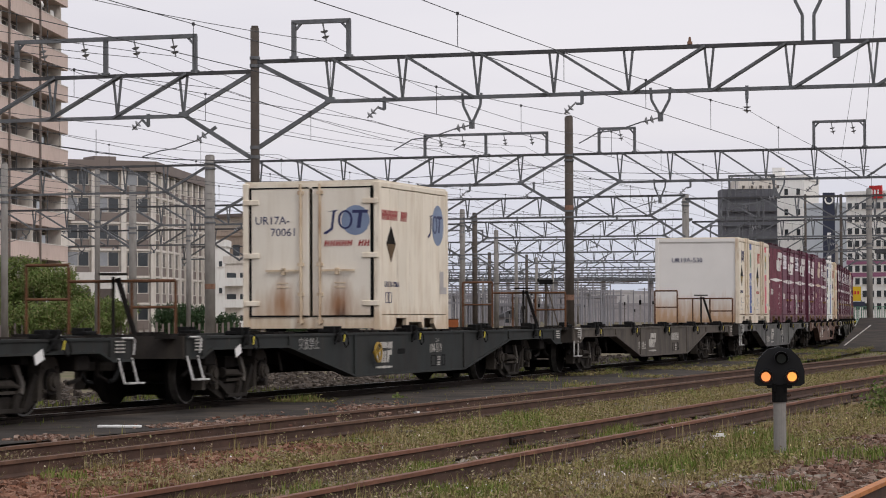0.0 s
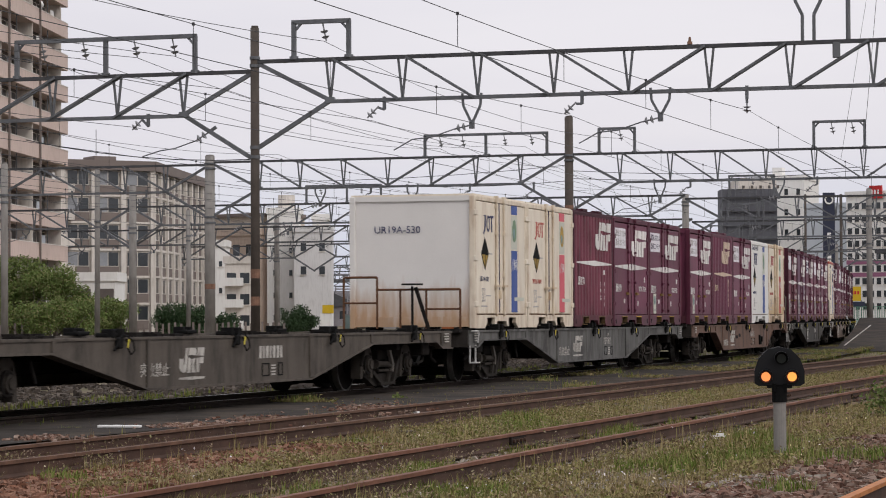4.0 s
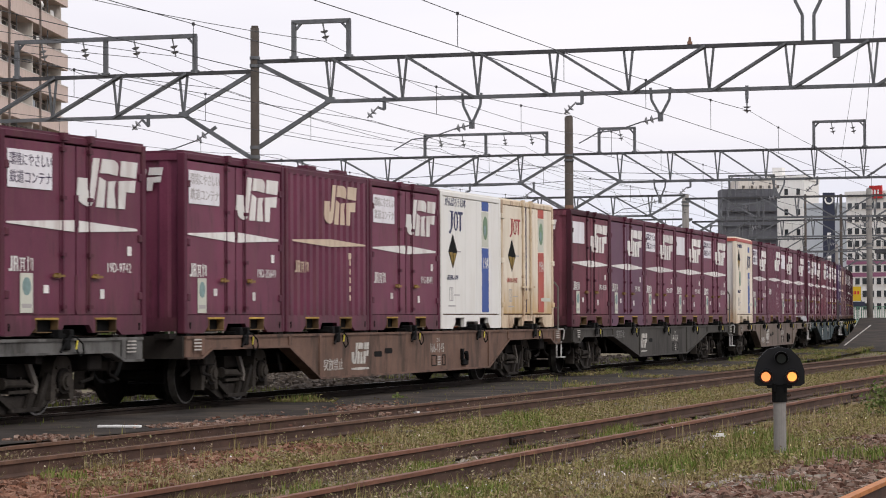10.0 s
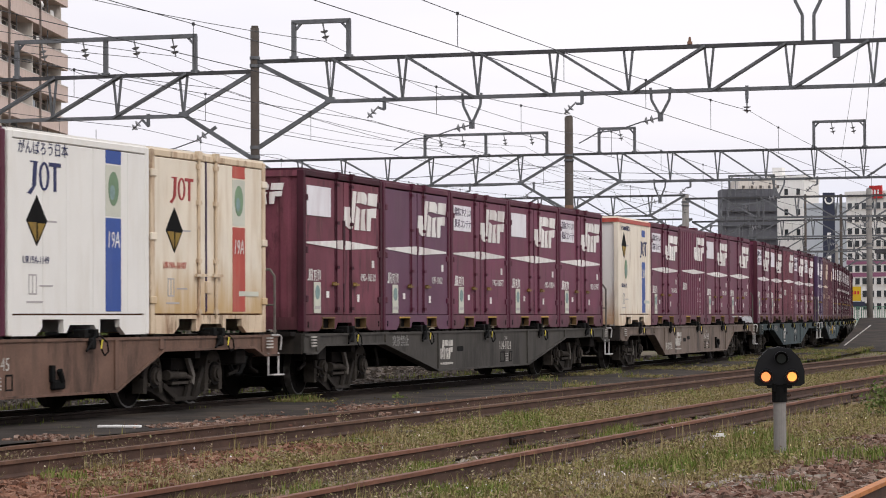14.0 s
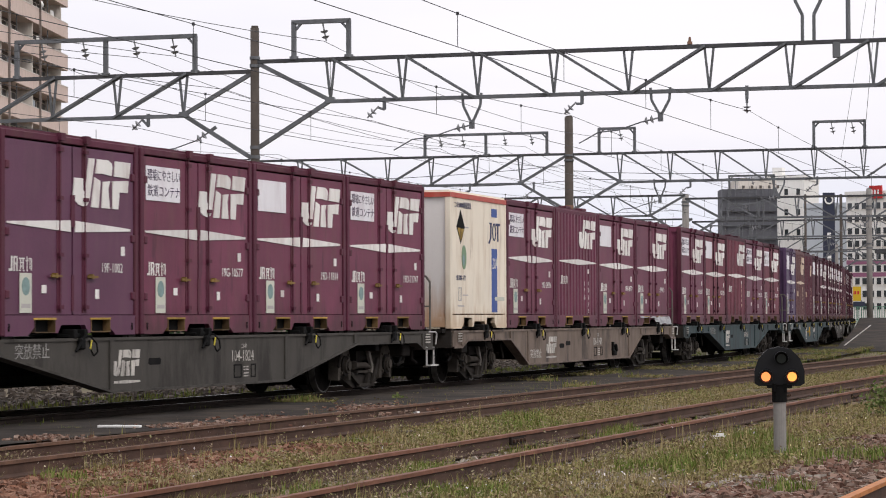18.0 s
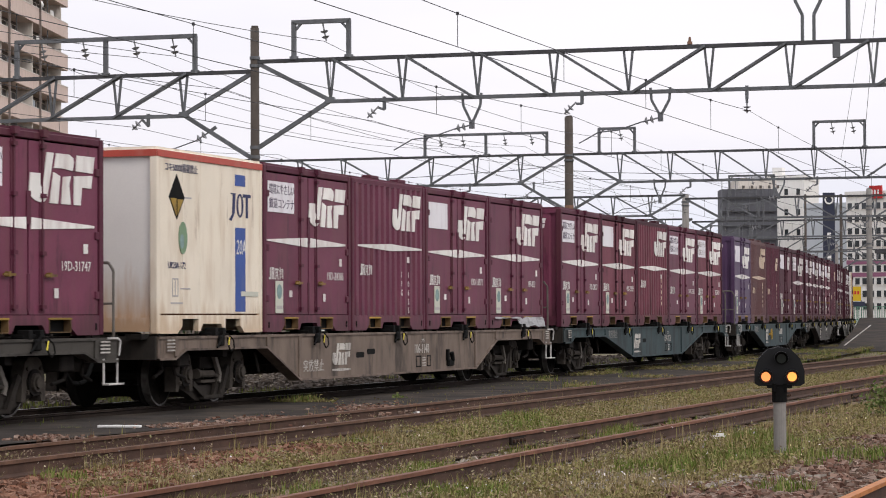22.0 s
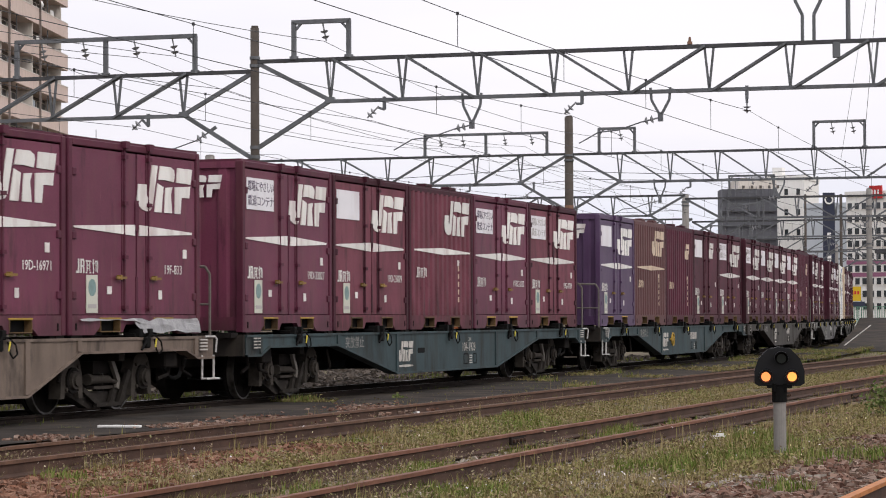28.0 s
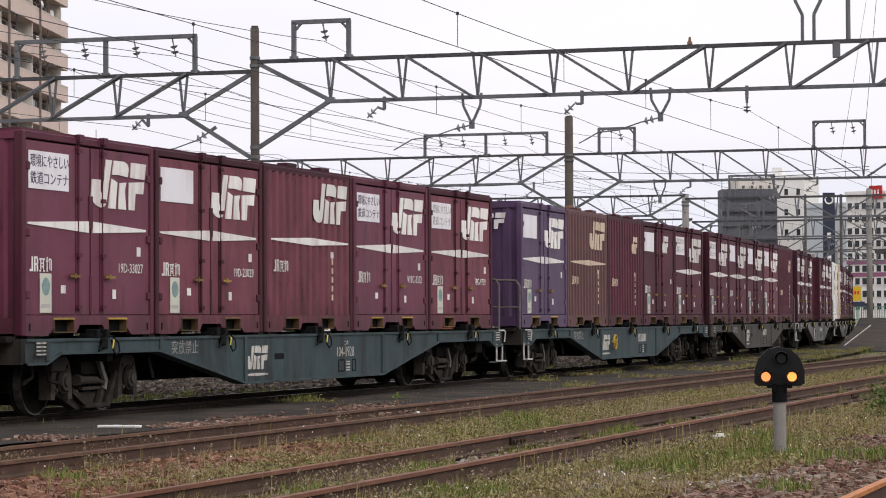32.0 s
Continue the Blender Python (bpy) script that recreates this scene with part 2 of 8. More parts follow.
def writing(name, text, size, material, parent, m, label="", squeeze=1.0, lean=0.0):
    """Painted writing as a thin mesh, its lower left corner at m's origin, in m's xy plane."""
    cu = bpy.data.curves.new(name, "FONT")
    cu.body, cu.size, cu.extrude, cu.shear = text, size, 0.0015, lean
    cu.resolution_u = 2
    ob = bpy.data.objects.new(name, cu)
    me = bpy.data.meshes.new_from_object(ob)
    bpy.data.objects.remove(ob)
    bpy.data.curves.remove(cu)
    me.transform(m @ Matrix.Diagonal((squeeze, 1, 1, 1)))
    me.materials.append(material)
    o = new(name, me)
    o.parent = parent
    if label:
        o["label"] = label
    return o


NEAR = Matrix.Rotation(radians(90), 4, "X")  # writing on the side that faces the sidings
M_END_DOOR = surface("cream door paint with rust runs", (0.74, 0.68, 0.59), 0.55, var=0.07, scale=1.2, dirt=(0.5, 0.4, 0.3), dirt_amount=0.35, dirt_scale=(4, 4, 0.5))
M_END_STAIN = surface("pale grey end wall paint with rust stains", (0.72, 0.69, 0.66), 0.55, var=0.06, scale=1.2)


def stain_low(m, col, z0, z1, amount):
    """Rust creeping up from the bottom edge, with a ragged upper limit."""
    n, l = m.node_tree.nodes, m.node_tree.links
    b = n["Principled BSDF"]
    old = b.inputs["Base Color"].links[0].from_socket
    tc = n.new("ShaderNodeTexCoord")
    sep = n.new("ShaderNodeSeparateXYZ")
    l.new(tc.outputs["Object"], sep.inputs[0])
    mp = n.new("ShaderNodeMapping")
    mp.inputs["Scale"].default_value = (5, 5, 0.8)
    l.new(tc.outputs["Object"], mp.inputs["Vector"])
    nz = n.new("ShaderNodeTexNoise")
    nz.inputs["Scale"].default_value, nz.inputs["Detail"].default_value = 1.5, 8
    l.new(mp.outputs[0], nz.inputs["Vector"])
    up = n.new("ShaderNodeMath")
    up.operation = "MULTIPLY_ADD"
    l.new(nz.outputs["Fac"], up.inputs[0])
    up.inputs[1].default_value = 1.1
    l.new(sep.outputs["Z"], up.inputs[2])
    r = n.new("ShaderNodeMapRange")
    r.inputs["From Min"].default_value, r.inputs["From Max"].default_value = z0 + 0.55, z1 + 0.55
    r.inputs["To Min"].default_value, r.inputs["To Max"].default_value = amount, 0.0
    l.new(up.outputs[0], r.inputs["Value"])
    mix = n.new("ShaderNodeMixRGB")
    l.new(r.outputs[0], mix.inputs[0])
    l.new(old, mix.inputs[1])
    mix.inputs[2].default_value = (*col, 1)
    l.new(mix.outputs[0], b.inputs["Base Color"])


stain_low(M_END_STAIN, (0.42, 0.22, 0.08), 0.15, 0.8, 0.8)
stain_low(M_END_DOOR, (0.4, 0.22, 0.09), 0.1, 0.75, 0.55)
stain_low(M_OCHRE, (0.47, 0.29, 0.1), 0.25, 1.0, 0.8)
stain_low(M_CREAM, (0.42, 0.25, 0.11), 0.05, 0.4, 0.5)


def scuffs(m, col, amount, scale=(4, 4, 1.0), low=0.56, high=0.66):
    """Smudges and scrapes of a second colour in a sharp-edged, streaky pattern."""
    n, l = m.node_tree.nodes, m.node_tree.links
    b = n["Principled BSDF"]
    old = b.inputs["Base Color"].links[0].from_socket
    info = n.new("ShaderNodeObjectInfo")
    tc = n.new("ShaderNodeTexCoord")
    ad = n.new("ShaderNodeVectorMath")
    ad.operation = "MULTIPLY_ADD"
    l.new(info.outputs["Random"], ad.inputs[0])
    ad.inputs[1].default_value = (11.0, 5.0, 23.0)
    l.new(tc.outputs["Object"], ad.inputs[2])
    mp = n.new("ShaderNodeMapping")
    mp.inputs["Scale"].default_value = scale
    l.new(ad.outputs[0], mp.inputs["Vector"])
    nz = n.new("ShaderNodeTexNoise")
    nz.inputs["Scale"].default_value, nz.inputs["Detail"].default_value, nz.inputs["Roughness"].default_value = 1.0, 10, 0.68
    l.new(mp.outputs[0], nz.inputs["Vector"])
    r = n.new("ShaderNodeMapRange")
    r.inputs["From Min"].default_value, r.inputs["From Max"].default_value, r.inputs["To Max"].default_value = low, high, amount
    l.new(nz.outputs["Fac"], r.inputs["Value"])
    mix = n.new("ShaderNodeMixRGB")
    l.new(r.outputs[0], mix.inputs[0])
    l.new(old, mix.inputs[1])
    mix.inputs[2].default_value = (*col, 1)
    l.new(mix.outputs[0], b.inputs["Base Color"])


def stain_spot(m, y, z, ry, rz, col, amount):
    """One rust patch with a ragged rim, running down from a fitting at (y, z) on an end door."""
    n, l = m.node_tree.nodes, m.node_tree.links
    b = n["Principled BSDF"]
    old = b.inputs["Base Color"].links[0].from_socket
    tc = n.new("ShaderNodeTexCoord")
    mp = n.new("ShaderNodeMapping")
    mp.inputs["Location"].default_value = (0, -y / ry, -z / rz)
    mp.inputs["Scale"].default_value = (0, 1 / ry, 1 / rz)
    l.new(tc.outputs["Object"], mp.inputs["Vector"])
    ln = n.new("ShaderNodeVectorMath")
    ln.operation = "LENGTH"
    l.new(mp.outputs[0], ln.inputs[0])
    st = n.new("ShaderNodeMapping")
    st.inputs["Scale"].default_value = (9, 9, 1.5)
    l.new(tc.outputs["Object"], st.inputs["Vector"])
    nz = n.new("ShaderNodeTexNoise")
    nz.inputs["Scale"].default_value, nz.inputs["Detail"].default_value = 1.2, 7
    l.new(st.outputs[0], nz.inputs["Vector"])
    ad = n.new("ShaderNodeMath")
    ad.operation = "MULTIPLY_ADD"
    l.new(nz.outputs["Fac"], ad.inputs[0])
    ad.inputs[1].default_value = 0.9
    l.new(ln.outputs["Value"], ad.inputs[2])
    r = n.new("ShaderNodeMapRange")
    r.inputs["From Min"].default_value, r.inputs["From Max"].default_value = 0.55, 1.35
    r.inputs["To Min"].default_value, r.inputs["To Max"].default_value = amount, 0.0
    l.new(ad.outputs[0], r.inputs["Value"])
    mix = n.new("ShaderNodeMixRGB")
    l.new(r.outputs[0], mix.inputs[0])
    l.new(old, mix.inputs[1])
    mix.inputs[2].default_value = (*col, 1)
    l.new(mix.outputs[0], b.inputs["Base Color"])


stain_spot(M_END_DOOR, 0.52, 0.42, 0.34, 0.6, (0.3, 0.13, 0.045), 0.85)
stain_spot(M_END_DOOR, -0.5, 0.4, 0.34, 0.62, (0.25, 0.1, 0.035), 0.9)
stain_spot(M_END_DOOR, -0.55, 0.2, 0.2, 0.3, (0.05, 0.025, 0.02), 0.8)
scuffs(M_MAROON, (0.055, 0.018, 0.028), 0.55)
scuffs(M_MAROON, (0.22, 0.11, 0.12), 0.4, (14, 14, 1.2), 0.62, 0.7)
scuffs(M_OLD, (0.03, 0.014, 0.018), 0.6)
scuffs(M_OLD, (0.17, 0.09, 0.09), 0.45, (14, 14, 1.2), 0.6, 0.68)
scuffs(M_FADED, (0.04, 0.018, 0.022), 0.6)
scuffs(M_FADED, (0.22, 0.12, 0.11), 0.5, (14, 14, 1.2), 0.6, 0.68)
scuffs(M_CREAM, (0.3, 0.2, 0.13), 0.5, (5, 5, 0.8), 0.6, 0.7)
scuffs(M_RUSTY_CREAM, (0.12, 0.06, 0.03), 0.7, (6, 6, 1.5))
for m in (M_MAROON, M_OLD, M_FADED):
    stain_low(m, (0.045, 0.022, 0.022), 0.05, 0.45, 0.55)
for m in W_COLS.values():
    scuffs(m, (0.016, 0.013, 0.011), 0.75, (2.2, 2.2, 0.6), 0.5, 0.66)
    scuffs(m, (0.17, 0.13, 0.1), 0.28, (7, 7, 1.5), 0.62, 0.72)
scuffs(M_AXLE, (0.035, 0.03, 0.027), 0.7, (8, 8, 8), 0.54, 0.64)
scuffs(M_BOGIE, (0.1, 0.088, 0.078), 0.5, (9, 9, 9), 0.58, 0.7)
scuffs(M_LOGO_GREY, (0.2, 0.09, 0.1), 0.6, (8, 8, 2), 0.6, 0.68)
scuffs(M_MARK, (0.08, 0.07, 0.065), 0.8, (9, 9, 4), 0.55, 0.64)

# ---- the track of the train ----
KNOT = (0, 25, 50, 75, 100, 130, 160)
CURVE = (0.003, 0.0009, 0.0025, 0.0013, 0.0009, 0.0009, 0.0009)
STEP = 0.25
S_LINE = np.arange(-120, 320, STEP)
K_LINE = np.interp(S_LINE, KNOT, CURVE)
K_LINE[S_LINE < -12] = 0.0
A_LINE = np.cumsum(K_LINE) * STEP
A_LINE += 1.225 - np.interp(0, S_LINE, A_LINE)
X_LINE = np.cumsum(np.cos(A_LINE)) * STEP
Y_LINE = np.cumsum(np.sin(A_LINE)) * STEP
X_LINE += -6.2348 - np.interp(0, S_LINE, X_LINE)
Y_LINE += 30.9174 - np.interp(0, S_LINE, Y_LINE)


def on_track(s, off=0.0, z=0.0):
    """The point s metres along the line and off metres to its left."""
    a = np.interp(s, S_LINE, A_LINE)
    return Vector((np.interp(s, S_LINE, X_LINE) - off * math.sin(a), np.interp(s, S_LINE, Y_LINE) + off * math.cos(a), z))


def chord(s):
    """The pose of a wagon whose middle is s metres along the line, carried by two bogies."""
    p, q = on_track(s - 7.1), on_track(s + 7.1)
    d = q - p
    return Matrix.Translation((p + q) / 2) @ Matrix.Rotation(math.atan2(d.y, d.x), 4, "Z")


# where the train stands, in metres, at each half second that is known
RUN_T = [0, 0.5, 1, 1.5, 2, 2.5, 3, 3.5, 5.5, 6, 6.5, 7, 7.5, 8, 8.5, 9, 9.5, 10, 10.5, 11, 11.5, 12, 12.5, 13, 13.5, 14, 14.5,
         16.5, 17, 17.5, 18, 18.5, 19, 19.5, 20, 20.5, 21, 21.5, 22, 22.5, 23, 23.5, 24, 24.5, 25, 25.5, 27.5, 28, 28.5, 29, 29.5, 30, 30.5, 31, 31.5, 32]
RUN_S = [126.55, 122.81, 119.14, 115.53, 111.97, 108.47, 105.04, 101.7, 89.31, 86.35, 83.47, 80.67, 77.96, 75.32, 72.75, 70.23, 67.8, 65.44, 63.16,
         60.97, 58.88, 56.91, 55.0, 53.13, 51.28, 49.49, 47.77, 41.17, 39.58, 38.01, 36.47, 34.9, 33.32, 31.73, 30.17, 28.62, 27.07, 25.52, 23.95, 22.36,
         20.78, 19.23, 17.72, 16.21, 14.73, 13.27, 7.74, 6.52, 5.39, 4.34, 3.38, 2.51, 1.72, 1.04, 0.47, 0.0]


def run(t):
    """How far the train still has to go at t seconds (a smooth curve through the known places)."""
    i = max(0, min(len(RUN_T) - 2, int(np.searchsorted(RUN_T, t, side="right")) - 1))
    t0, t1 = RUN_T[i], RUN_T[i + 1]

    def slope(j):
        a, b = max(0, j - 1), min(len(RUN_T) - 1, j + 1)
        return (RUN_S[b] - RUN_S[a]) / (RUN_T[b] - RUN_T[a])
    h, u = t1 - t0, (t - t0) / (t1 - t0)
    return ((2 * u**3 - 3 * u**2 + 1) * RUN_S[i] + (u**3 - 2 * u**2 + u) * h * slope(i)
            + (3 * u**2 - 2 * u**3) * RUN_S[i + 1] + (u**3 - u**2) * h * slope(i + 1))


PITCH = 3.7755       # from container to container on a wagon
MIDDLE = 9.44        # from the first container's end to the middle of the wagon
LEAD = {-6: 0.45, -4: 0.72, -3: 0.29, -2: 0.19, -1: 0.126, 1: 0.48, 2: -0.27, 3: -0.08}
MOVERS = []          # (object, metres behind the train's mark, matrix on the wagon)
WHEELS = []          # (wheelset, local place, metres behind the train's mark)
CL, CW, CH = 3.715, 2.45, 2.5


# ---- containers ----
def stripe_outline(a, b, z, t):
    """A long flat diamond, t high in its middle, between x = a and x = b."""
    m = (a + b) / 2
    return [(a, z - 0.012), (m, z - t / 2), (b, z - 0.012), (b, z + 0.012), (m, z + t / 2), (a, z + 0.012)]


def emblem_shapes(bm, x, z, w, h, y, depth=0.002):
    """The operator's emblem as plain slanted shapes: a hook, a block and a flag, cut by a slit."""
    def S(*pts):
        plate(bm, [(x + w * u, z + h * v) for u, v in pts], y - 0.005, y + depth)
    S((0.265, 1.0), (0.205, 0.36), (0.185, 0.3), (0.165, 0.34), (0.165, 0.57), (0.02, 0.57), (0.0, 0.22), (0.03, 0.1), (0.09, 0.03), (0.17, 0.0), (0.235, 0.03), (0.27, 0.13), (0.365, 1.0))
    S((0.41, 1.0), (0.375, 0.7), (0.5, 0.71), (0.655, 0.68), (0.675, 0.85), (0.66, 0.94), (0.6, 1.0))
    S((0.365, 0.62), (0.465, 0.55), (0.43, 0.0), (0.305, 0.0))
    S((0.51, 0.545), (0.63, 0.57), (0.6, 0.4), (0.625, 0.0), (0.485, 0.0))
    S((0.725, 1.0), (0.705, 0.68), (0.97, 0.665), (1.0, 1.0))
    S((0.68, 0.575), (0.965, 0.62), (0.945, 0.36), (0.8, 0.36), (0.78, 0.0), (0.675, 0.0))


def frame_parts(ob, post, rail, roof, front=None):
    """Corner posts, rails with the fork pockets, roof and corner castings common to all containers."""
    for sx in (-1, 1):
        for sy in (-1, 1):
            bm = bmesh.new()
            box(bm, sx * (CL / 2 - 0.11), sx * CL / 2, sy * (CW / 2 - 0.11), sy * CW / 2, 0.0, CH - 0.03, 0.012)
            part("corner_post", bm, front if front and sx < 0 and sy > 0 else post, ob)
    for sy in (-1, 1):
        bm = bmesh.new()
        y0, y1 = sy * (CW / 2 - 0.08), sy * CW / 2 - sy * 0.006
        top = 0.2
        xs = (-CL / 2 + 0.11, -1.02, -0.48, 0.48, 1.02, CL / 2 - 0.11)
        plate(bm, [(xs[0], 0.0), (xs[1] - 0.16, 0.0), (xs[1], 0.1), (xs[1], top), (xs[0], top)], y0, y1)
        plate(bm, [(xs[2], 0.03), (xs[2] + 0.07, 0.03), (xs[2] + 0.16, 0.13), (xs[3] - 0.16, 0.13), (xs[3] - 0.07, 0.03), (xs[3], 0.03), (xs[3], top), (xs[2], top)], y0, y1)
        plate(bm, [(xs[4], 0.1), (xs[4] + 0.16, 0.0), (xs[5], 0.0), (xs[5], top), (xs[4], top)], y0, y1)
        box(bm, xs[0], xs[5], y0, y1, top, top + 0.05)
        part("bottom_rail", bm, rail, ob)
        bm = bmesh.new()
        box(bm, -CL / 2 + 0.11, CL / 2 - 0.11, sy * (CW / 2 - 0.09), sy * CW / 2 - sy * 0.004, CH - 0.12, CH - 0.03, 0.01)
        part("top_rail", bm, post, ob)
    bm = bmesh.new()
    box(bm, -CL / 2 + 0.03, CL / 2 - 0.03, -CW / 2 + 0.03, CW / 2 - 0.03, CH - 0.035, CH)
    part("roof", bm, roof, ob)
    for sx in (-1, 1):
        bm = bmesh.new()
        box(bm, sx * (CL / 2 - 0.09), sx * (CL / 2 - 0.02), -CW / 2 + 0.11, CW / 2 - 0.11, 0.03, 0.22)
        part("end_rail", bm, front if front and sx < 0 else rail, ob)
        bm = bmesh.new()
        box(bm, sx * (CL / 2 - 0.09), sx * (CL / 2 - 0.02), -CW / 2 + 0.11, CW / 2 - 0.11, CH - 0.13, CH - 0.035)
        part("end_rail", bm, front if front and sx < 0 else rail, ob)


def pockets(ob, paint, y=-1):
    for x in (-0.75, 0.75):
        bm = bmesh.new()
        y0, y1 = y * (CW / 2 - 0.1), y * (CW / 2 + 0.004)
        box(bm, x - 0.29, x + 0.29, y0, y1, 0.192, 0.22, 0.006)
        pk = part("fork_pocket", bm, paint, ob, "worn yellow lip of a fork pocket")
        bm = bmesh.new()
        for a, b, c, d in ((-0.272, -0.257, 0.04, 0.192), (0.257, 0.272, 0.04, 0.192), (-0.257, 0.257, 0.036, 0.048)):
            box(bm, x + a, x + b, y0, y1 * 0.998, c, d)
        part("cheek", bm, M_WORN, pk, "rusty cheeks and floor of the pocket")
        # an added black box paints the shade inside the pocket
        bm = bmesh.new()
        box(bm, x - 0.275, x + 0.275, y * (CW / 2 - 0.5), y * (CW / 2 - 0.11), 0.02, 0.2)
        part("lining", bm, M_BLACK, pk, "black box standing in for the shade inside the pocket")
    bm = bmesh.new()
    for x in (-CL / 2 + 0.2, CL / 2 - 0.2):
        box(bm, x - 0.016, x + 0.016, y * (CW / 2 - 0.03), y * (CW / 2 + 0.002), 0.06, 0.15)
    tagged(part("tie_slot", bm, M_BLACK, ob, "narrow lashing slots in the bottom rail"), kind="stuff")


def end_wall(ob, sx, material, ribs=True):
    """The end of a container: one sheet, folded upright where it is ribbed."""
    bm = bmesh.new()
    x = sx * (CL / 2 - 0.07)
    if ribs:
        pts = [(-CW / 2 + 0.1, 0.0)]
        for i in range(5):
            y = -0.9 + i * 0.45
            pts += [(y - 0.1, 0.0), (y - 0.06, 0.035), (y + 0.06, 0.035), (y + 0.1, 0.0)]
        pts.append((CW / 2 - 0.1, 0.0))
        lo = [bm.verts.new((x + sx * d, y, 0.2)) for y, d in pts]
        hi = [bm.verts.new((x + sx * d, y, CH - 0.1)) for y, d in pts]
        for i in range(len(pts) - 1):
            bm.faces.new((lo[i], lo[i + 1], hi[i + 1], hi[i]))
    else:
        box(bm, x - 0.02, x + 0.05, -CW / 2 + 0.1, CW / 2 - 0.1, 0.2, CH - 0.1)
    part("end_wall", bm, material, ob)


def container(label, group="containers on the train"):
    return thing("freight_container", label, "freight container", group)


def corrugated(bm, x0, x1, y, z0, z1, n, depth, sy=-1):
    """A sheet with n upright folds."""
    step = (x1 - x0) / n
    pts = []
    for i in range(n):
        a = x0 + i * step
        pts += [(a + 0.1 * step, 0), (a + 0.3 * step, depth), (a + 0.75 * step, depth), (a + 0.95 * step, 0)]
    pts = [(x0, 0)] + pts + [(x1, 0)]
    lo = [bm.verts.new((x, y - sy * 0.03 + sy * d, z0)) for x, d in pts]
    hi = [bm.verts.new((x, y - sy * 0.03 + sy * d, z1)) for x, d in pts]
    for i in range(len(pts) - 1):
        bm.faces.new((lo[i], lo[i + 1], hi[i + 1], hi[i]) if sy < 0 else (lo[i + 1], lo[i], hi[i], hi[i + 1]))


def tag_strokes(bm, x, z, y):
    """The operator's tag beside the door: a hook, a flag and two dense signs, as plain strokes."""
    def S(a, b, c, d):
        box(bm, x + 1.25 * a, x + 1.25 * b, y - 0.003, y + 0.003, z + 1.2 * c, z + 1.2 * d)
    for q in ((0.04, 0.065, 0.0, 0.15), (0.0, 0.04, 0.0, 0.025), (0.09, 0.115, 0.0, 0.15), (0.115, 0.16, 0.13, 0.15), (0.15, 0.17, 0.075, 0.13), (0.115, 0.16, 0.065, 0.085), (0.145, 0.17, 0.0, 0.065),
              (0.2, 0.31, 0.12, 0.135), (0.22, 0.235, 0.02, 0.12), (0.275, 0.29, 0.02, 0.12), (0.235, 0.275, 0.08, 0.092), (0.235, 0.275, 0.045, 0.057), (0.2, 0.23, 0.0, 0.015), (0.28, 0.31, 0.0, 0.015),
              (0.335, 0.385, 0.1, 0.113), (0.353, 0.368, 0.0, 0.15), (0.395, 0.45, 0.12, 0.135), (0.44, 0.455, 0.01, 0.12), (0.41, 0.42, 0.02, 0.12)):
        S(*q)


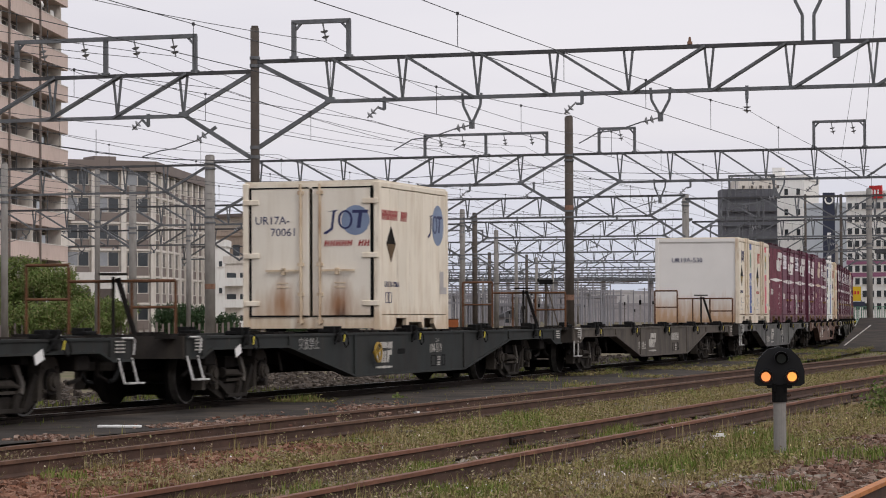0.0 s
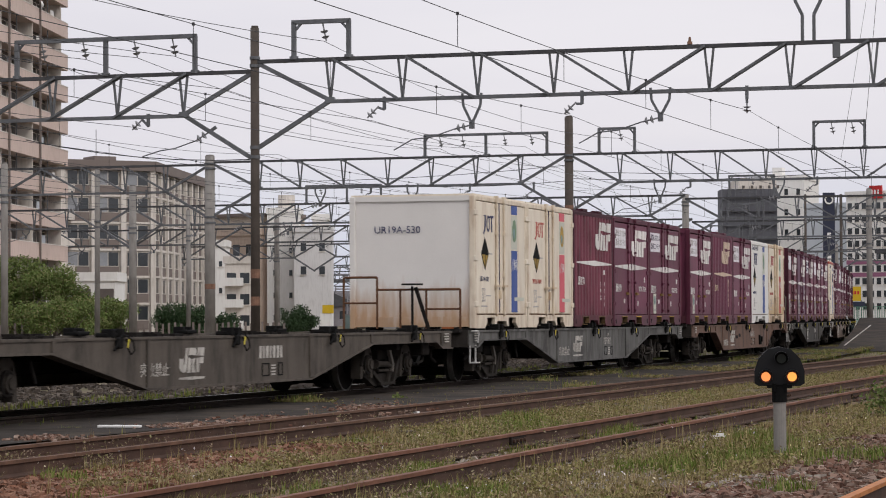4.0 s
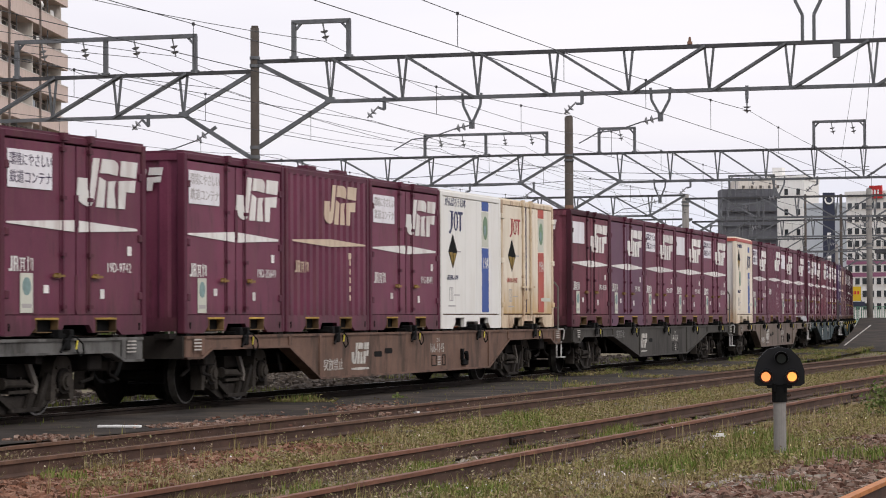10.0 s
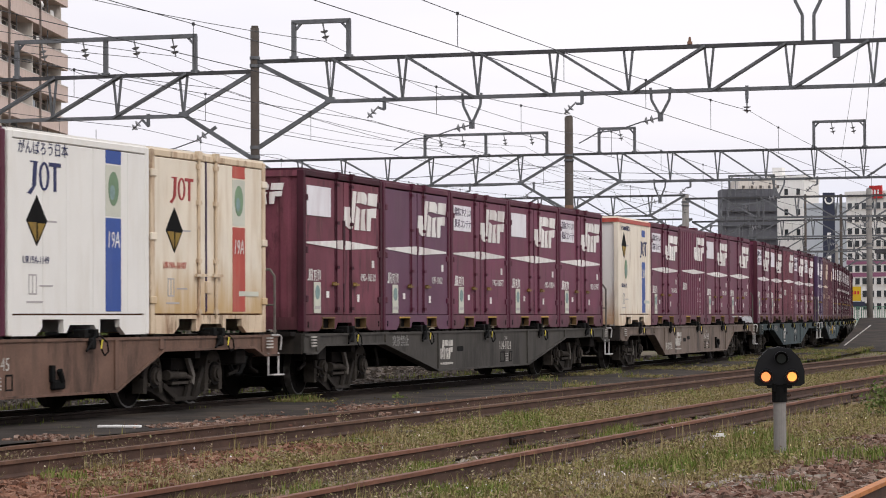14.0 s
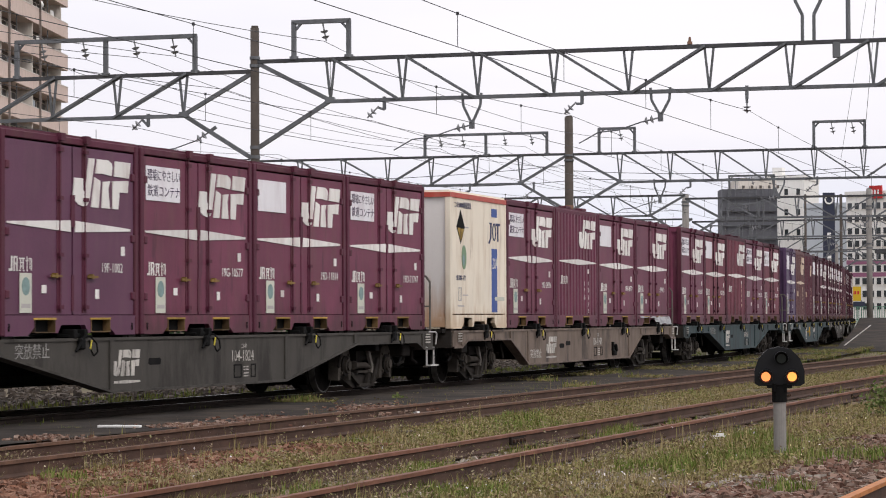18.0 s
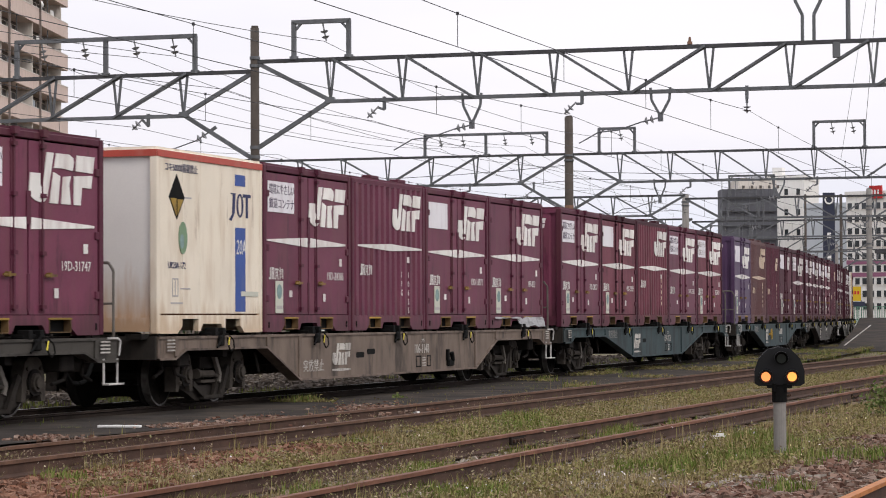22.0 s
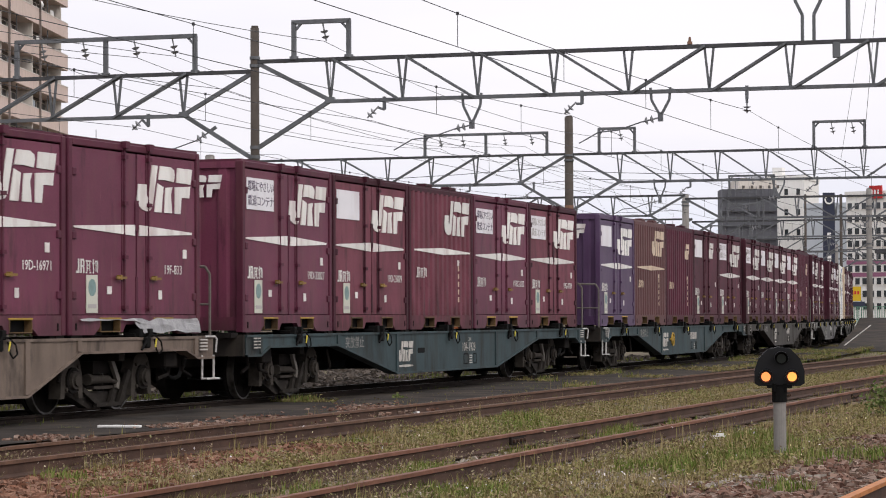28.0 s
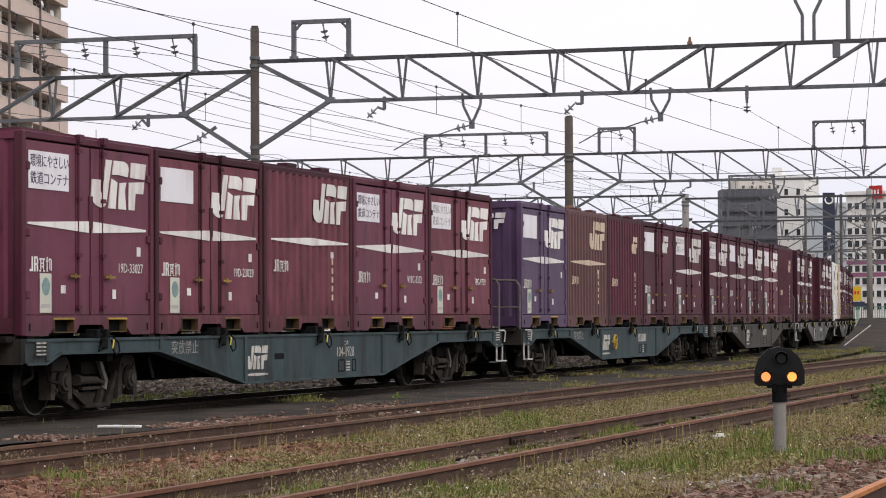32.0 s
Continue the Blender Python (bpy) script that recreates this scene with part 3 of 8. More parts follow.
def make_door_type(paint, post, logo, logo_x=0.1, edge=None, small=False):
    """A container with a pair of doors in the middle of its long side."""
    ob = container("maroon steel railway container with side doors")
    frame_parts(ob, post, paint, post)
    pockets(ob, edge or M_YELLOW)
    end_wall(ob, -1, paint)
    end_wall(ob, 1, paint)
    y = -CW / 2
    bm = bmesh.new()
    corrugated(bm, -CL / 2 + 0.1, CL / 2 - 0.1, CW / 2 - 0.01, 0.24, CH - 0.1, 14, 0.03, 1)
    part("far_wall", bm, paint, ob)
    for a, b, name in ((-CL / 2 + 0.13, -0.02, "side_door"), (0.02, CL / 2 - 0.13, "side_door")):
        bm = bmesh.new()
        box(bm, a, b, y + 0.02, y + 0.07, 0.26, CH - 0.14)
        edge = a if a < -1 else b
        d = part(name, bm, paint, ob)
        for z in (0.5, 1.25, 2.05):
            bm = bmesh.new()
            e = edge + (0.03 if edge < 0 else -0.03)
            box(bm, e - 0.05, e + 0.05, y - 0.004, y + 0.03, z - 0.05, z + 0.05, 0.01)
            part("hinge", bm, post, d)
        x = -0.36 if a < -1 else 0.32
        bm = bmesh.new()
        bar(bm, (x, y + 0.008, 0.3), (x, y + 0.008, CH - 0.08), 0.013)
        box(bm, x - 0.06, x + 0.06, y + 0.012, y + 0.02, 0.28, CH - 0.13)
        for z in (0.35, 1.0, 1.7, CH - 0.2):
            box(bm, x - 0.05, x + 0.05, y - 0.03, y + 0.01, z - 0.025, z + 0.025)
        box(bm, x - 0.06, x + 0.06, y - 0.05, y + 0.02, CH - 0.09, CH + 0.004)
        part("locking_bar", bm, post, d)
        bm = bmesh.new()
        hx = x - 0.28 if x < 0 else x + 0.02
        box(bm, hx, hx + 0.28, y - 0.035, y - 0.015, 0.72, 0.75)
        box(bm, hx + 0.1, hx + 0.15, y - 0.04, y + 0.02, 0.71, 0.77)
        part("door_handle", bm, M_HANDLE, d, "worn yellow lever handle")
    bm = bmesh.new()
    box(bm, -0.05, 0.05, y + 0.005, y + 0.03, 1.35, 1.75)
    part("door_latch", bm, post, ob)
    bm = bmesh.new()
    box(bm, -0.03, 0.03, y + 0.01, y + 0.03, 0.3, 0.75)
    part("door_latch", bm, post, ob)
    # white marks
    bm = bmesh.new()
    for a, b in () if small else ((-1.7, -0.44), (-0.43, -0.06), (0.06, 0.24), (0.25, 1.62)):
        k = [(x, 0.012 + (0.075 - 0.012) * (1 - abs(x) / 1.7)) for x in (a, (a + b) / 2, b)]
        plate(bm, [(x, 1.36 - t) for x, t in k] + [(x, 1.36 + t) for x, t in k[::-1]], y + 0.006, y + 0.021)
    if small:
        bm.free()
    else:
        part("stripe", bm, logo, ob, "thin white tapering stripe")
    bm = bmesh.new()
    emblem_shapes(bm, *((0.4, 1.78, 0.7, 0.42) if small else (logo_x - 0.09, 1.62, 1.62, 0.62)), y + 0.011, 0.01)
    part("emblem", bm, logo, ob, "white painted operator emblem")
    bm = bmesh.new()
    emblem_shapes(bm, 0.15, 1.95, 0.75, 0.32, 0.0)
    bmesh.ops.transform(bm, matrix=Matrix.Translation((-CL / 2 + 0.03, 0, 0)) @ Matrix.Rotation(radians(-90), 4, "Z"), verts=bm.verts)
    part("end_emblem", bm, logo, ob, "small white operator emblem")
    bm = bmesh.new()
    tag_strokes(bm, -1.64, 0.78, y + 0.012)
    part("company_mark", bm, logo, ob, "row of small white strokes")
    for a, z, w, h in ((-0.82, 0.52, 0.12, 0.1), (0.62, 0.46, 0.1, 0.12), (1.35, 1.02, 0.11, 0.12)):
        bm = bmesh.new()
        box(bm, a, a + w, y + 0.008, y + 0.016, z, z + h)
        part("notice", bm, logo, ob)
    return ob


def make_ribbed_type(paint, post, logo, logo_x=0.1, edge=None, stripe=True):
    """A container whose long side is one corrugated sheet."""
    ob = container("maroon corrugated steel railway container")
    frame_parts(ob, post, paint, post)
    pockets(ob, edge or M_YELLOW)
    end_wall(ob, -1, paint)
    end_wall(ob, 1, paint)
    y = -CW / 2
    bm = bmesh.new()
    corrugated(bm, -CL / 2 + 0.1, CL / 2 - 0.1, y + 0.004, 0.24, CH - 0.1, 13, 0.036, -1)
    part("side_wall", bm, paint, ob)
    bm = bmesh.new()
    corrugated(bm, -CL / 2 + 0.1, CL / 2 - 0.1, CW / 2 - 0.004, 0.24, CH - 0.1, 13, 0.036, 1)
    part("far_wall", bm, paint, ob)
    bm = bmesh.new()
    if stripe:
        plate(bm, stripe_outline(-1.6, 1.65, 1.38, 0.12), y - 0.006, y - 0.002)
        part("stripe", bm, logo, ob, "thin pale tapering stripe")
        bm = bmesh.new()
    emblem_shapes(bm, logo_x, 1.68, 1.5 if stripe else 0.6, 0.62 if stripe else 0.4, y - 0.004)
    part("emblem", bm, logo, ob, "pale painted operator emblem")
    bm = bmesh.new()
    tag_strokes(bm, -1.5, 0.9, y - 0.004)
    part("company_mark", bm, logo, ob, "row of small pale strokes")
    for x in (-0.67, 0.71):
        bm = bmesh.new()
        box(bm, x - 0.2, x + 0.2, y + 0.03, y + 0.2, CH - 0.002, CH + 0.055, 0.01)
        part("roof_lug", bm, post, ob)
    bm = bmesh.new()
    box(bm, 0.86, 0.98, y - 0.007, y - 0.003, 1.14, 1.24)
    part("notice", bm, logo, ob)
    return ob


def company_strokes(bm, x, z, k, y):
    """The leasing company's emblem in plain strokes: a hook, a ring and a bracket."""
    P = lambda pts: plate(bm, [(x + k * u, z + k * v) for u, v in pts], y + 0.004, y + 0.014)
    P([(-0.1, -0.2), (0.02, -0.12), (0.05, 0.18), (-0.03, 0.18), (-0.03, 0.2), (0.16, 0.2), (0.14, 0.17), (0.11, -0.1), (-0.02, -0.22)])
    ring, inner = oval(0.32, 0.02, 0.13, 0.18, 16), oval(0.32, 0.02, 0.075, 0.15, 16)
    for i in range(16):
        j = (i + 1) % 16
        P([ring[i], ring[j], inner[j], inner[i]])
    P([(0.44, 0.15), (0.74, 0.15), (0.74, 0.2), (0.44, 0.2)])
    P([(0.56, -0.16), (0.63, -0.16), (0.63, 0.15), (0.56, 0.15)])


def make_reefer(stripe, logo_mat, emblem, rust, red_top=False, text="19A", doors=True, paint=None):
    """A white insulated container beside a coloured upright stripe, with or without doors in this side."""
    paint = paint or M_CREAM
    ob = container("cream insulated railway container with a coloured stripe and rust stains")
    frame_parts(ob, rust, rust, paint, M_END_STAIN)
    y = -CW / 2
    end_wall(ob, -1, M_END_STAIN, False)
    end_wall(ob, 1, paint, False)
    bm = bmesh.new()
    box(bm, -CL / 2 + 0.1, CL / 2 - 0.1, CW / 2 - 0.06, CW / 2 - 0.02, 0.24, CH - 0.1)
    part("far_wall", bm, paint, ob)
    bays = ((-CL / 2 + 0.12, -0.42), (-0.4, -0.17), (-0.13, 0.12), (0.14, CL / 2 - 0.12)) if doors else ((-CL / 2 + 0.1, -1.0), (-0.994, -0.4), (-0.394, 0.3), (0.306, 1.25), (1.256, CL / 2 - 0.1))
    for a, b in bays:
        bm = bmesh.new()
        box(bm, a, b, y + 0.012, y + 0.06, 0.27, CH - 0.13, 0.01 if doors else 0.004)
        part("side_panel", bm, paint, ob)
    bm = bmesh.new()
    box(bm, -CL / 2 + 0.11, CL / 2 - 0.11, y + 0.05, y + 0.08, 0.25, CH - 0.12)
    part("seam_lining", bm, M_RUST, ob, "rusty dark seams")
    if doors:
        for x in (-0.42, 0.13):
            bm = bmesh.new()
            bar(bm, (x, y - 0.012, 0.22), (x, y - 0.012, CH - 0.05), 0.024)
            for z in (0.3, 1.0, 1.8, CH - 0.2):
                box(bm, x - 0.05, x + 0.05, y - 0.035, y + 0.02, z - 0.03, z + 0.03)
            box(bm, x - 0.06, x + 0.06, y - 0.04, y + 0.02, CH - 0.1, CH + 0.01)
            part("locking_bar", bm, rust, ob)
            bm = bmesh.new()
            box(bm, x - 0.14, x + 0.16, y - 0.05, y - 0.02, 0.78, 0.82)
            part("door_handle", bm, M_RUSTY_CREAM, ob)
        bm = bmesh.new()
        box(bm, -0.165, -0.135, y + 0.002, y + 0.02, 0.3, CH - 0.12)
        part("door_seal", bm, M_INK, ob, "black rubber door seal")
        bm = bmesh.new()
        box(bm, -0.2, -0.1, y - 0.03, y + 0.02, 0.55, 0.72, 0.01)
        part("door_latch", bm, M_RUSTY_CREAM, ob)
        for x in (-CL / 2 + 0.06, CL / 2 - 0.06):
            for z in (0.45, 1.3, 2.15):
                bm = bmesh.new()
                box(bm, x - 0.08, x + 0.08, y - 0.02, y + 0.02, z - 0.05, z + 0.05, 0.01)
                part("hinge", bm, paint, ob)
    s0, s1 = (0.85, 1.22) if red_top else (0.72, 1.14) if doors else (0.64, 1.06)
    bm = bmesh.new()
    box(bm, s0, s1, y + 0.006, y + 0.016, 0.3, 1.5)
    part("stripe", bm, stripe, ob, "upright coloured stripe")
    bm = bmesh.new()
    box(bm, s0, s1, y + 0.006, y + 0.016, 2.1 if red_top else 2.2, 2.26 if red_top else 2.37)
    part("stripe", bm, stripe, ob, "short coloured bar")
    ex, ez = ((s0 + s1) / 2, 1.88) if not red_top else (-1.0, 1.3)
    if not red_top:
        bm = bmesh.new()
        box(bm, s0, s1, y + 0.008, y + 0.016, 1.52, 2.18)
        part("emblem_panel", bm, M_STICKER, ob, "pale emblem panel")
    bm = bmesh.new()
    plate(bm, oval(ex, ez, 0.14, 0.22), y + 0.002, y + 0.01)
    part("emblem", bm, emblem, ob, "oval green emblem")
    bm = bmesh.new()
    plate(bm, oval(ex - 0.04, ez - 0.05, 0.07, 0.1, 12), y - 0.001, y + 0.004)
    part("emblem_tree", bm, M_TEAL, ob)
    writing("writing", text, 0.3, M_LOGO, ob, Matrix.Translation((s0 + 0.02, y + 0.003, 1.12)) @ NEAR, squeeze=0.72, lean=0.15)
    bm = bmesh.new()
    company_strokes(bm, *((-1.2, 1.95, 0.86) if doors else (0.72, 1.8, 0.95) if red_top else (-1.28, 1.93, 0.98)), y)
    part("company_mark", bm, logo_mat, ob, "leasing company emblem in plain strokes")
    dx, dz = (-1.15, 1.4) if not red_top else (-1.2, 1.85)
    bm = bmesh.new()
    plate(bm, [(dx, dz - 0.31), (dx + 0.26, dz), (dx, dz + 0.31), (dx - 0.26, dz)], y + 0.006, y + 0.014)
    part("diamond_mark", bm, M_BLACK, ob, "black diamond sign")
    bm = bmesh.new()
    plate(bm, [(dx - 0.02, dz - 0.26), (dx - 0.02, dz - 0.02), (dx - 0.22, dz - 0.02)], y + 0.002, y + 0.008)
    plate(bm, [(dx + 0.02, dz - 0.24), (dx + 0.2, dz - 0.03), (dx + 0.02, dz - 0.03)], y + 0.002, y + 0.008)
    part("diamond_corner", bm, M_YELLOW, ob)
    for a, b, c, d in ((dx + 0.22, dx + 0.5, dz - 0.012, dz + 0.012), (-1.35, -1.33, 0.5, 0.75), (-1.17, -1.15, 0.5, 0.75), (-1.35, -1.15, 0.5, 0.52), (-1.35, -1.15, 0.73, 0.75), (-1.26, -1.24, 0.52, 0.73), (-1.08, -0.75, 0.6, 0.62), (-1.4, -1.0, 0.4, 0.425)):
        bm = bmesh.new()
        box(bm, a, b, y + 0.008, y + 0.015, c, d)
        part("notice_line", bm, M_INK_FADED, ob)
    if doors or red_top:
        bm = bmesh.new()
        box(bm, s0 + 0.2, min(s0 + 0.88, 1.7), y + 0.002, y + 0.006, 0.52, 0.59)
        part("label_plate", bm, M_STICKER, ob, "small pale printed label")
    if red_top:
        bm = bmesh.new()
        box(bm, -CL / 2 + 0.005, CL / 2 - 0.005, y - 0.006, y + 0.002, CH - 0.13, CH - 0.04)
        part("top_band", bm, M_RED, ob, "red band under the roof")
        bm = bmesh.new()
        box(bm, -CL / 2 - 0.006, -CL / 2 + 0.002, y + 0.005, -y - 0.005, CH - 0.13, CH - 0.04)
        part("top_band", bm, M_RED, ob, "red band under the roof")
    return ob


def make_super():
    """A cream container with its doors in the end and two round emblems."""
    ob = container("cream insulated railway container with rust-stained end doors")
    frame_parts(ob, M_CREAM, M_CREAM, M_CREAM)
    end_wall(ob, 1, M_CREAM, False)
    y, xe = -CW / 2, -CL / 2
    bm = bmesh.new()
    box(bm, xe + 0.1, CL / 2 - 0.1, CW / 2 - 0.06, CW / 2 - 0.02, 0.24, CH - 0.1)
    part("far_wall", bm, M_CREAM, ob)
    for i in range(8):
        a = xe + 0.115 + i * 0.4365
        bm = bmesh.new()
        box(bm, a, a + 0.43, y + 0.012, y + 0.06, 0.26, CH - 0.13, 0.008)
        part("side_panel", bm, M_CREAM, ob)
    END = Matrix.Rotation(radians(-90), 4, "Z") @ NEAR
    for a, b in ((0.03, 1.08), (-1.08, -0.03)):
        bm = bmesh.new()
        box(bm, xe - 0.0, xe + 0.06, a, b, 0.24, CH - 0.12, 0.012)
        d = part("end_door", bm, M_END_DOOR, ob, "cream door with rust runs")
        bm = bmesh.new()
        edge = b if b > 1 else a
        box(bm, xe - 0.004, xe + 0.03, edge - 0.018, edge + 0.018, 0.22, CH - 0.1)
        box(bm, xe - 0.004, xe + 0.02, a, b, CH - 0.13, CH - 0.105)
        box(bm, xe - 0.004, xe + 0.02, a, b, 0.225, 0.245)
        part("door_seal", bm, M_BLACK, d, "black rubber door seal")
        for z in (0.45, 1.25, 2.15):
            bm = bmesh.new()
            s = 1 if b > 1 else -1
            box(bm, xe - 0.03, xe + 0.02, edge - s * 0.16, edge + s * 0.12, z - 0.045, z + 0.045, 0.01)
            part("hinge", bm, M_CREAM, d)
        q = 0.17 if b > 1 else -0.17
        bm = bmesh.new()
        bar(bm, (xe - 0.03, q, 0.1), (xe - 0.03, q, CH - 0.05), 0.025)
        for z in (0.15, 0.6, 1.1, 2.3):
            box(bm, xe - 0.05, xe + 0.01, q - 0.05, q + 0.05, z - 0.03, z + 0.03)
        part("locking_bar", bm, M_RUSTY_CREAM, d)
        bm = bmesh.new()
        box(bm, xe - 0.06, xe - 0.03, q + (0.03 if q > 0 else -0.62), q + (0.62 if q > 0 else -0.03), 0.985, 1.015)
        box(bm, xe - 0.06, xe + 0.01, q + (0.28 if q > 0 else -0.34), q + (0.34 if q > 0 else -0.28), 0.93, 1.04)
        part("door_handle", bm, M_RUSTY_CREAM, d)
    # emblems: a blue disc with plain navy strokes over it
    for on_end in (True, False):
        bm, bm2, bm3 = bmesh.new(), bmesh.new(), bmesh.new()
        cx = 0.7 if on_end else 1.18
        plate(bm, oval(cx + 0.1, 1.83, 0.25 if on_end else 0.32, 0.25 if on_end else 0.36), -0.004, 0.004)
        x = cx - 0.42
        plate(bm2, [(x - 0.06, 1.62), (x + 0.08, 1.7), (x + 0.12, 1.98), (x + 0.02, 1.98), (x + 0.22, 2.01), (x + 0.16, 1.97), (x + 0.12, 1.68), (x, 1.6)], -0.008, -0.004)
        ring, inner = oval(x + 0.34, 1.84, 0.13, 0.16, 16), oval(x + 0.34, 1.84, 0.09, 0.13, 16)
        for i in range(16):
            j = (i + 1) % 16
            plate(bm2, [ring[i], ring[j], inner[j], inner[i]], -0.008, -0.004)
        plate(bm2, [(x + 0.46, 2.0), (x + 0.46, 1.95), (x + 0.74, 1.95), (x + 0.75, 2.0)], -0.008, -0.004)
        plate(bm2, [(x + 0.54, 1.7), (x + 0.61, 1.7), (x + 0.64, 1.95), (x + 0.58, 1.95)], -0.008, -0.004)
        xr, zr = (cx - 0.46, 1.4) if on_end else (-1.75, 1.84)
        for i in range(8):
            if i != 5:
                k = 0.92 if on_end else 1.5
                a = xr + i * 0.11 * k
                plate(bm3, [(a, zr), (a + 0.03 * k, zr), (a + 0.055 * k, zr + 0.11 * k), (a + 0.025 * k, zr + 0.11 * k)], -0.006, -0.002)
                plate(bm3, [(a + 0.06 * k, zr), (a + 0.088 * k, zr), (a + 0.113 * k, zr + 0.11 * k), (a + 0.085 * k, zr + 0.11 * k)], -0.006, -0.002)
                plate(bm3, [(a + 0.034 * k, zr + 0.045 * k), (a + 0.066 * k, zr + 0.045 * k), (a + 0.071 * k, zr + 0.07 * k), (a + 0.039 * k, zr + 0.07 * k)], -0.006, -0.002)
        for b_, nm, mt in ((bm, "emblem_disc", M_DISC), (bm2, "company_mark", M_NAVY), (bm3, "product_mark", M_DARKRED)):
            m = Matrix.Translation((xe, 0, 0)) @ Matrix.Rotation(radians(-90), 4, "Z") if on_end else Matrix.Translation((0, y + 0.01, 0))
            bmesh.ops.transform(b_, matrix=m, verts=b_.verts)
            part(nm, b_, mt, ob)
    for yy in (0.5, -0.52):
        bm = bmesh.new()
        box(bm, xe - 0.01, xe + 0.01, yy - 0.1, yy + 0.1, 0.78, 0.8)
        box(bm, xe - 0.01, xe + 0.01, yy - 0.1, yy + 0.1, 0.71, 0.73)
        part("door_vent", bm, M_RUSTY_CREAM, ob)
    for a, c in ((1.38, 1.0), (1.38, 0.62)):
        bm = bmesh.new()
        box(bm, a, a + 0.2 + (1.0 - c) * 0.6, y + 0.004, y + 0.012, c - 0.3 * (c > 0.8), c + 0.02 + 0.1 * (c < 0.8))
        part("notice_plate", bm, M_INK_FADED, ob, "faded grey notice")
    bm = bmesh.new()
    plate(bm, [(-1.5, 1.44), (-1.02, 1.44), (-1.26, 1.74)], y + 0.006, y + 0.014)
    part("diamond_mark", bm, M_DARK, ob, "black upper half of a diamond sign")
    bm = bmesh.new()
    plate(bm, [(-1.5, 1.44), (-1.26, 1.14), (-1.02, 1.44)], y + 0.006, y + 0.014)
    part("diamond_mark", bm, M_WORN, ob, "dull yellow lower half of a diamond sign")
    for a in (-1.55, -1.38):
        bm = bmesh.new()
        for p, q, r, s in ((0, 0.14, 0.45, 0.46), (0, 0.14, 0.62, 0.63), (0, 0.01, 0.45, 0.63), (0.13, 0.14, 0.45, 0.63)):
            box(bm, a + p, a + q, y + 0.006, y + 0.014, r, s)
        part("data_box", bm, M_NAVY, ob, "thin dark outlined box")
    writing("writing", "UR17A-70061", 0.13, M_NAVY, ob, Matrix.Translation((-1.6, y + 0.006, 0.72)) @ NEAR)
    writing("writing", "UR17A-", 0.19, M_NAVY, ob, Matrix.Translation((xe - 0.004, 1.0, 1.78)) @ END)
    writing("writing", "70061", 0.19, M_NAVY, ob, Matrix.Translation((xe - 0.004, 0.72, 1.58)) @ END)
    return ob


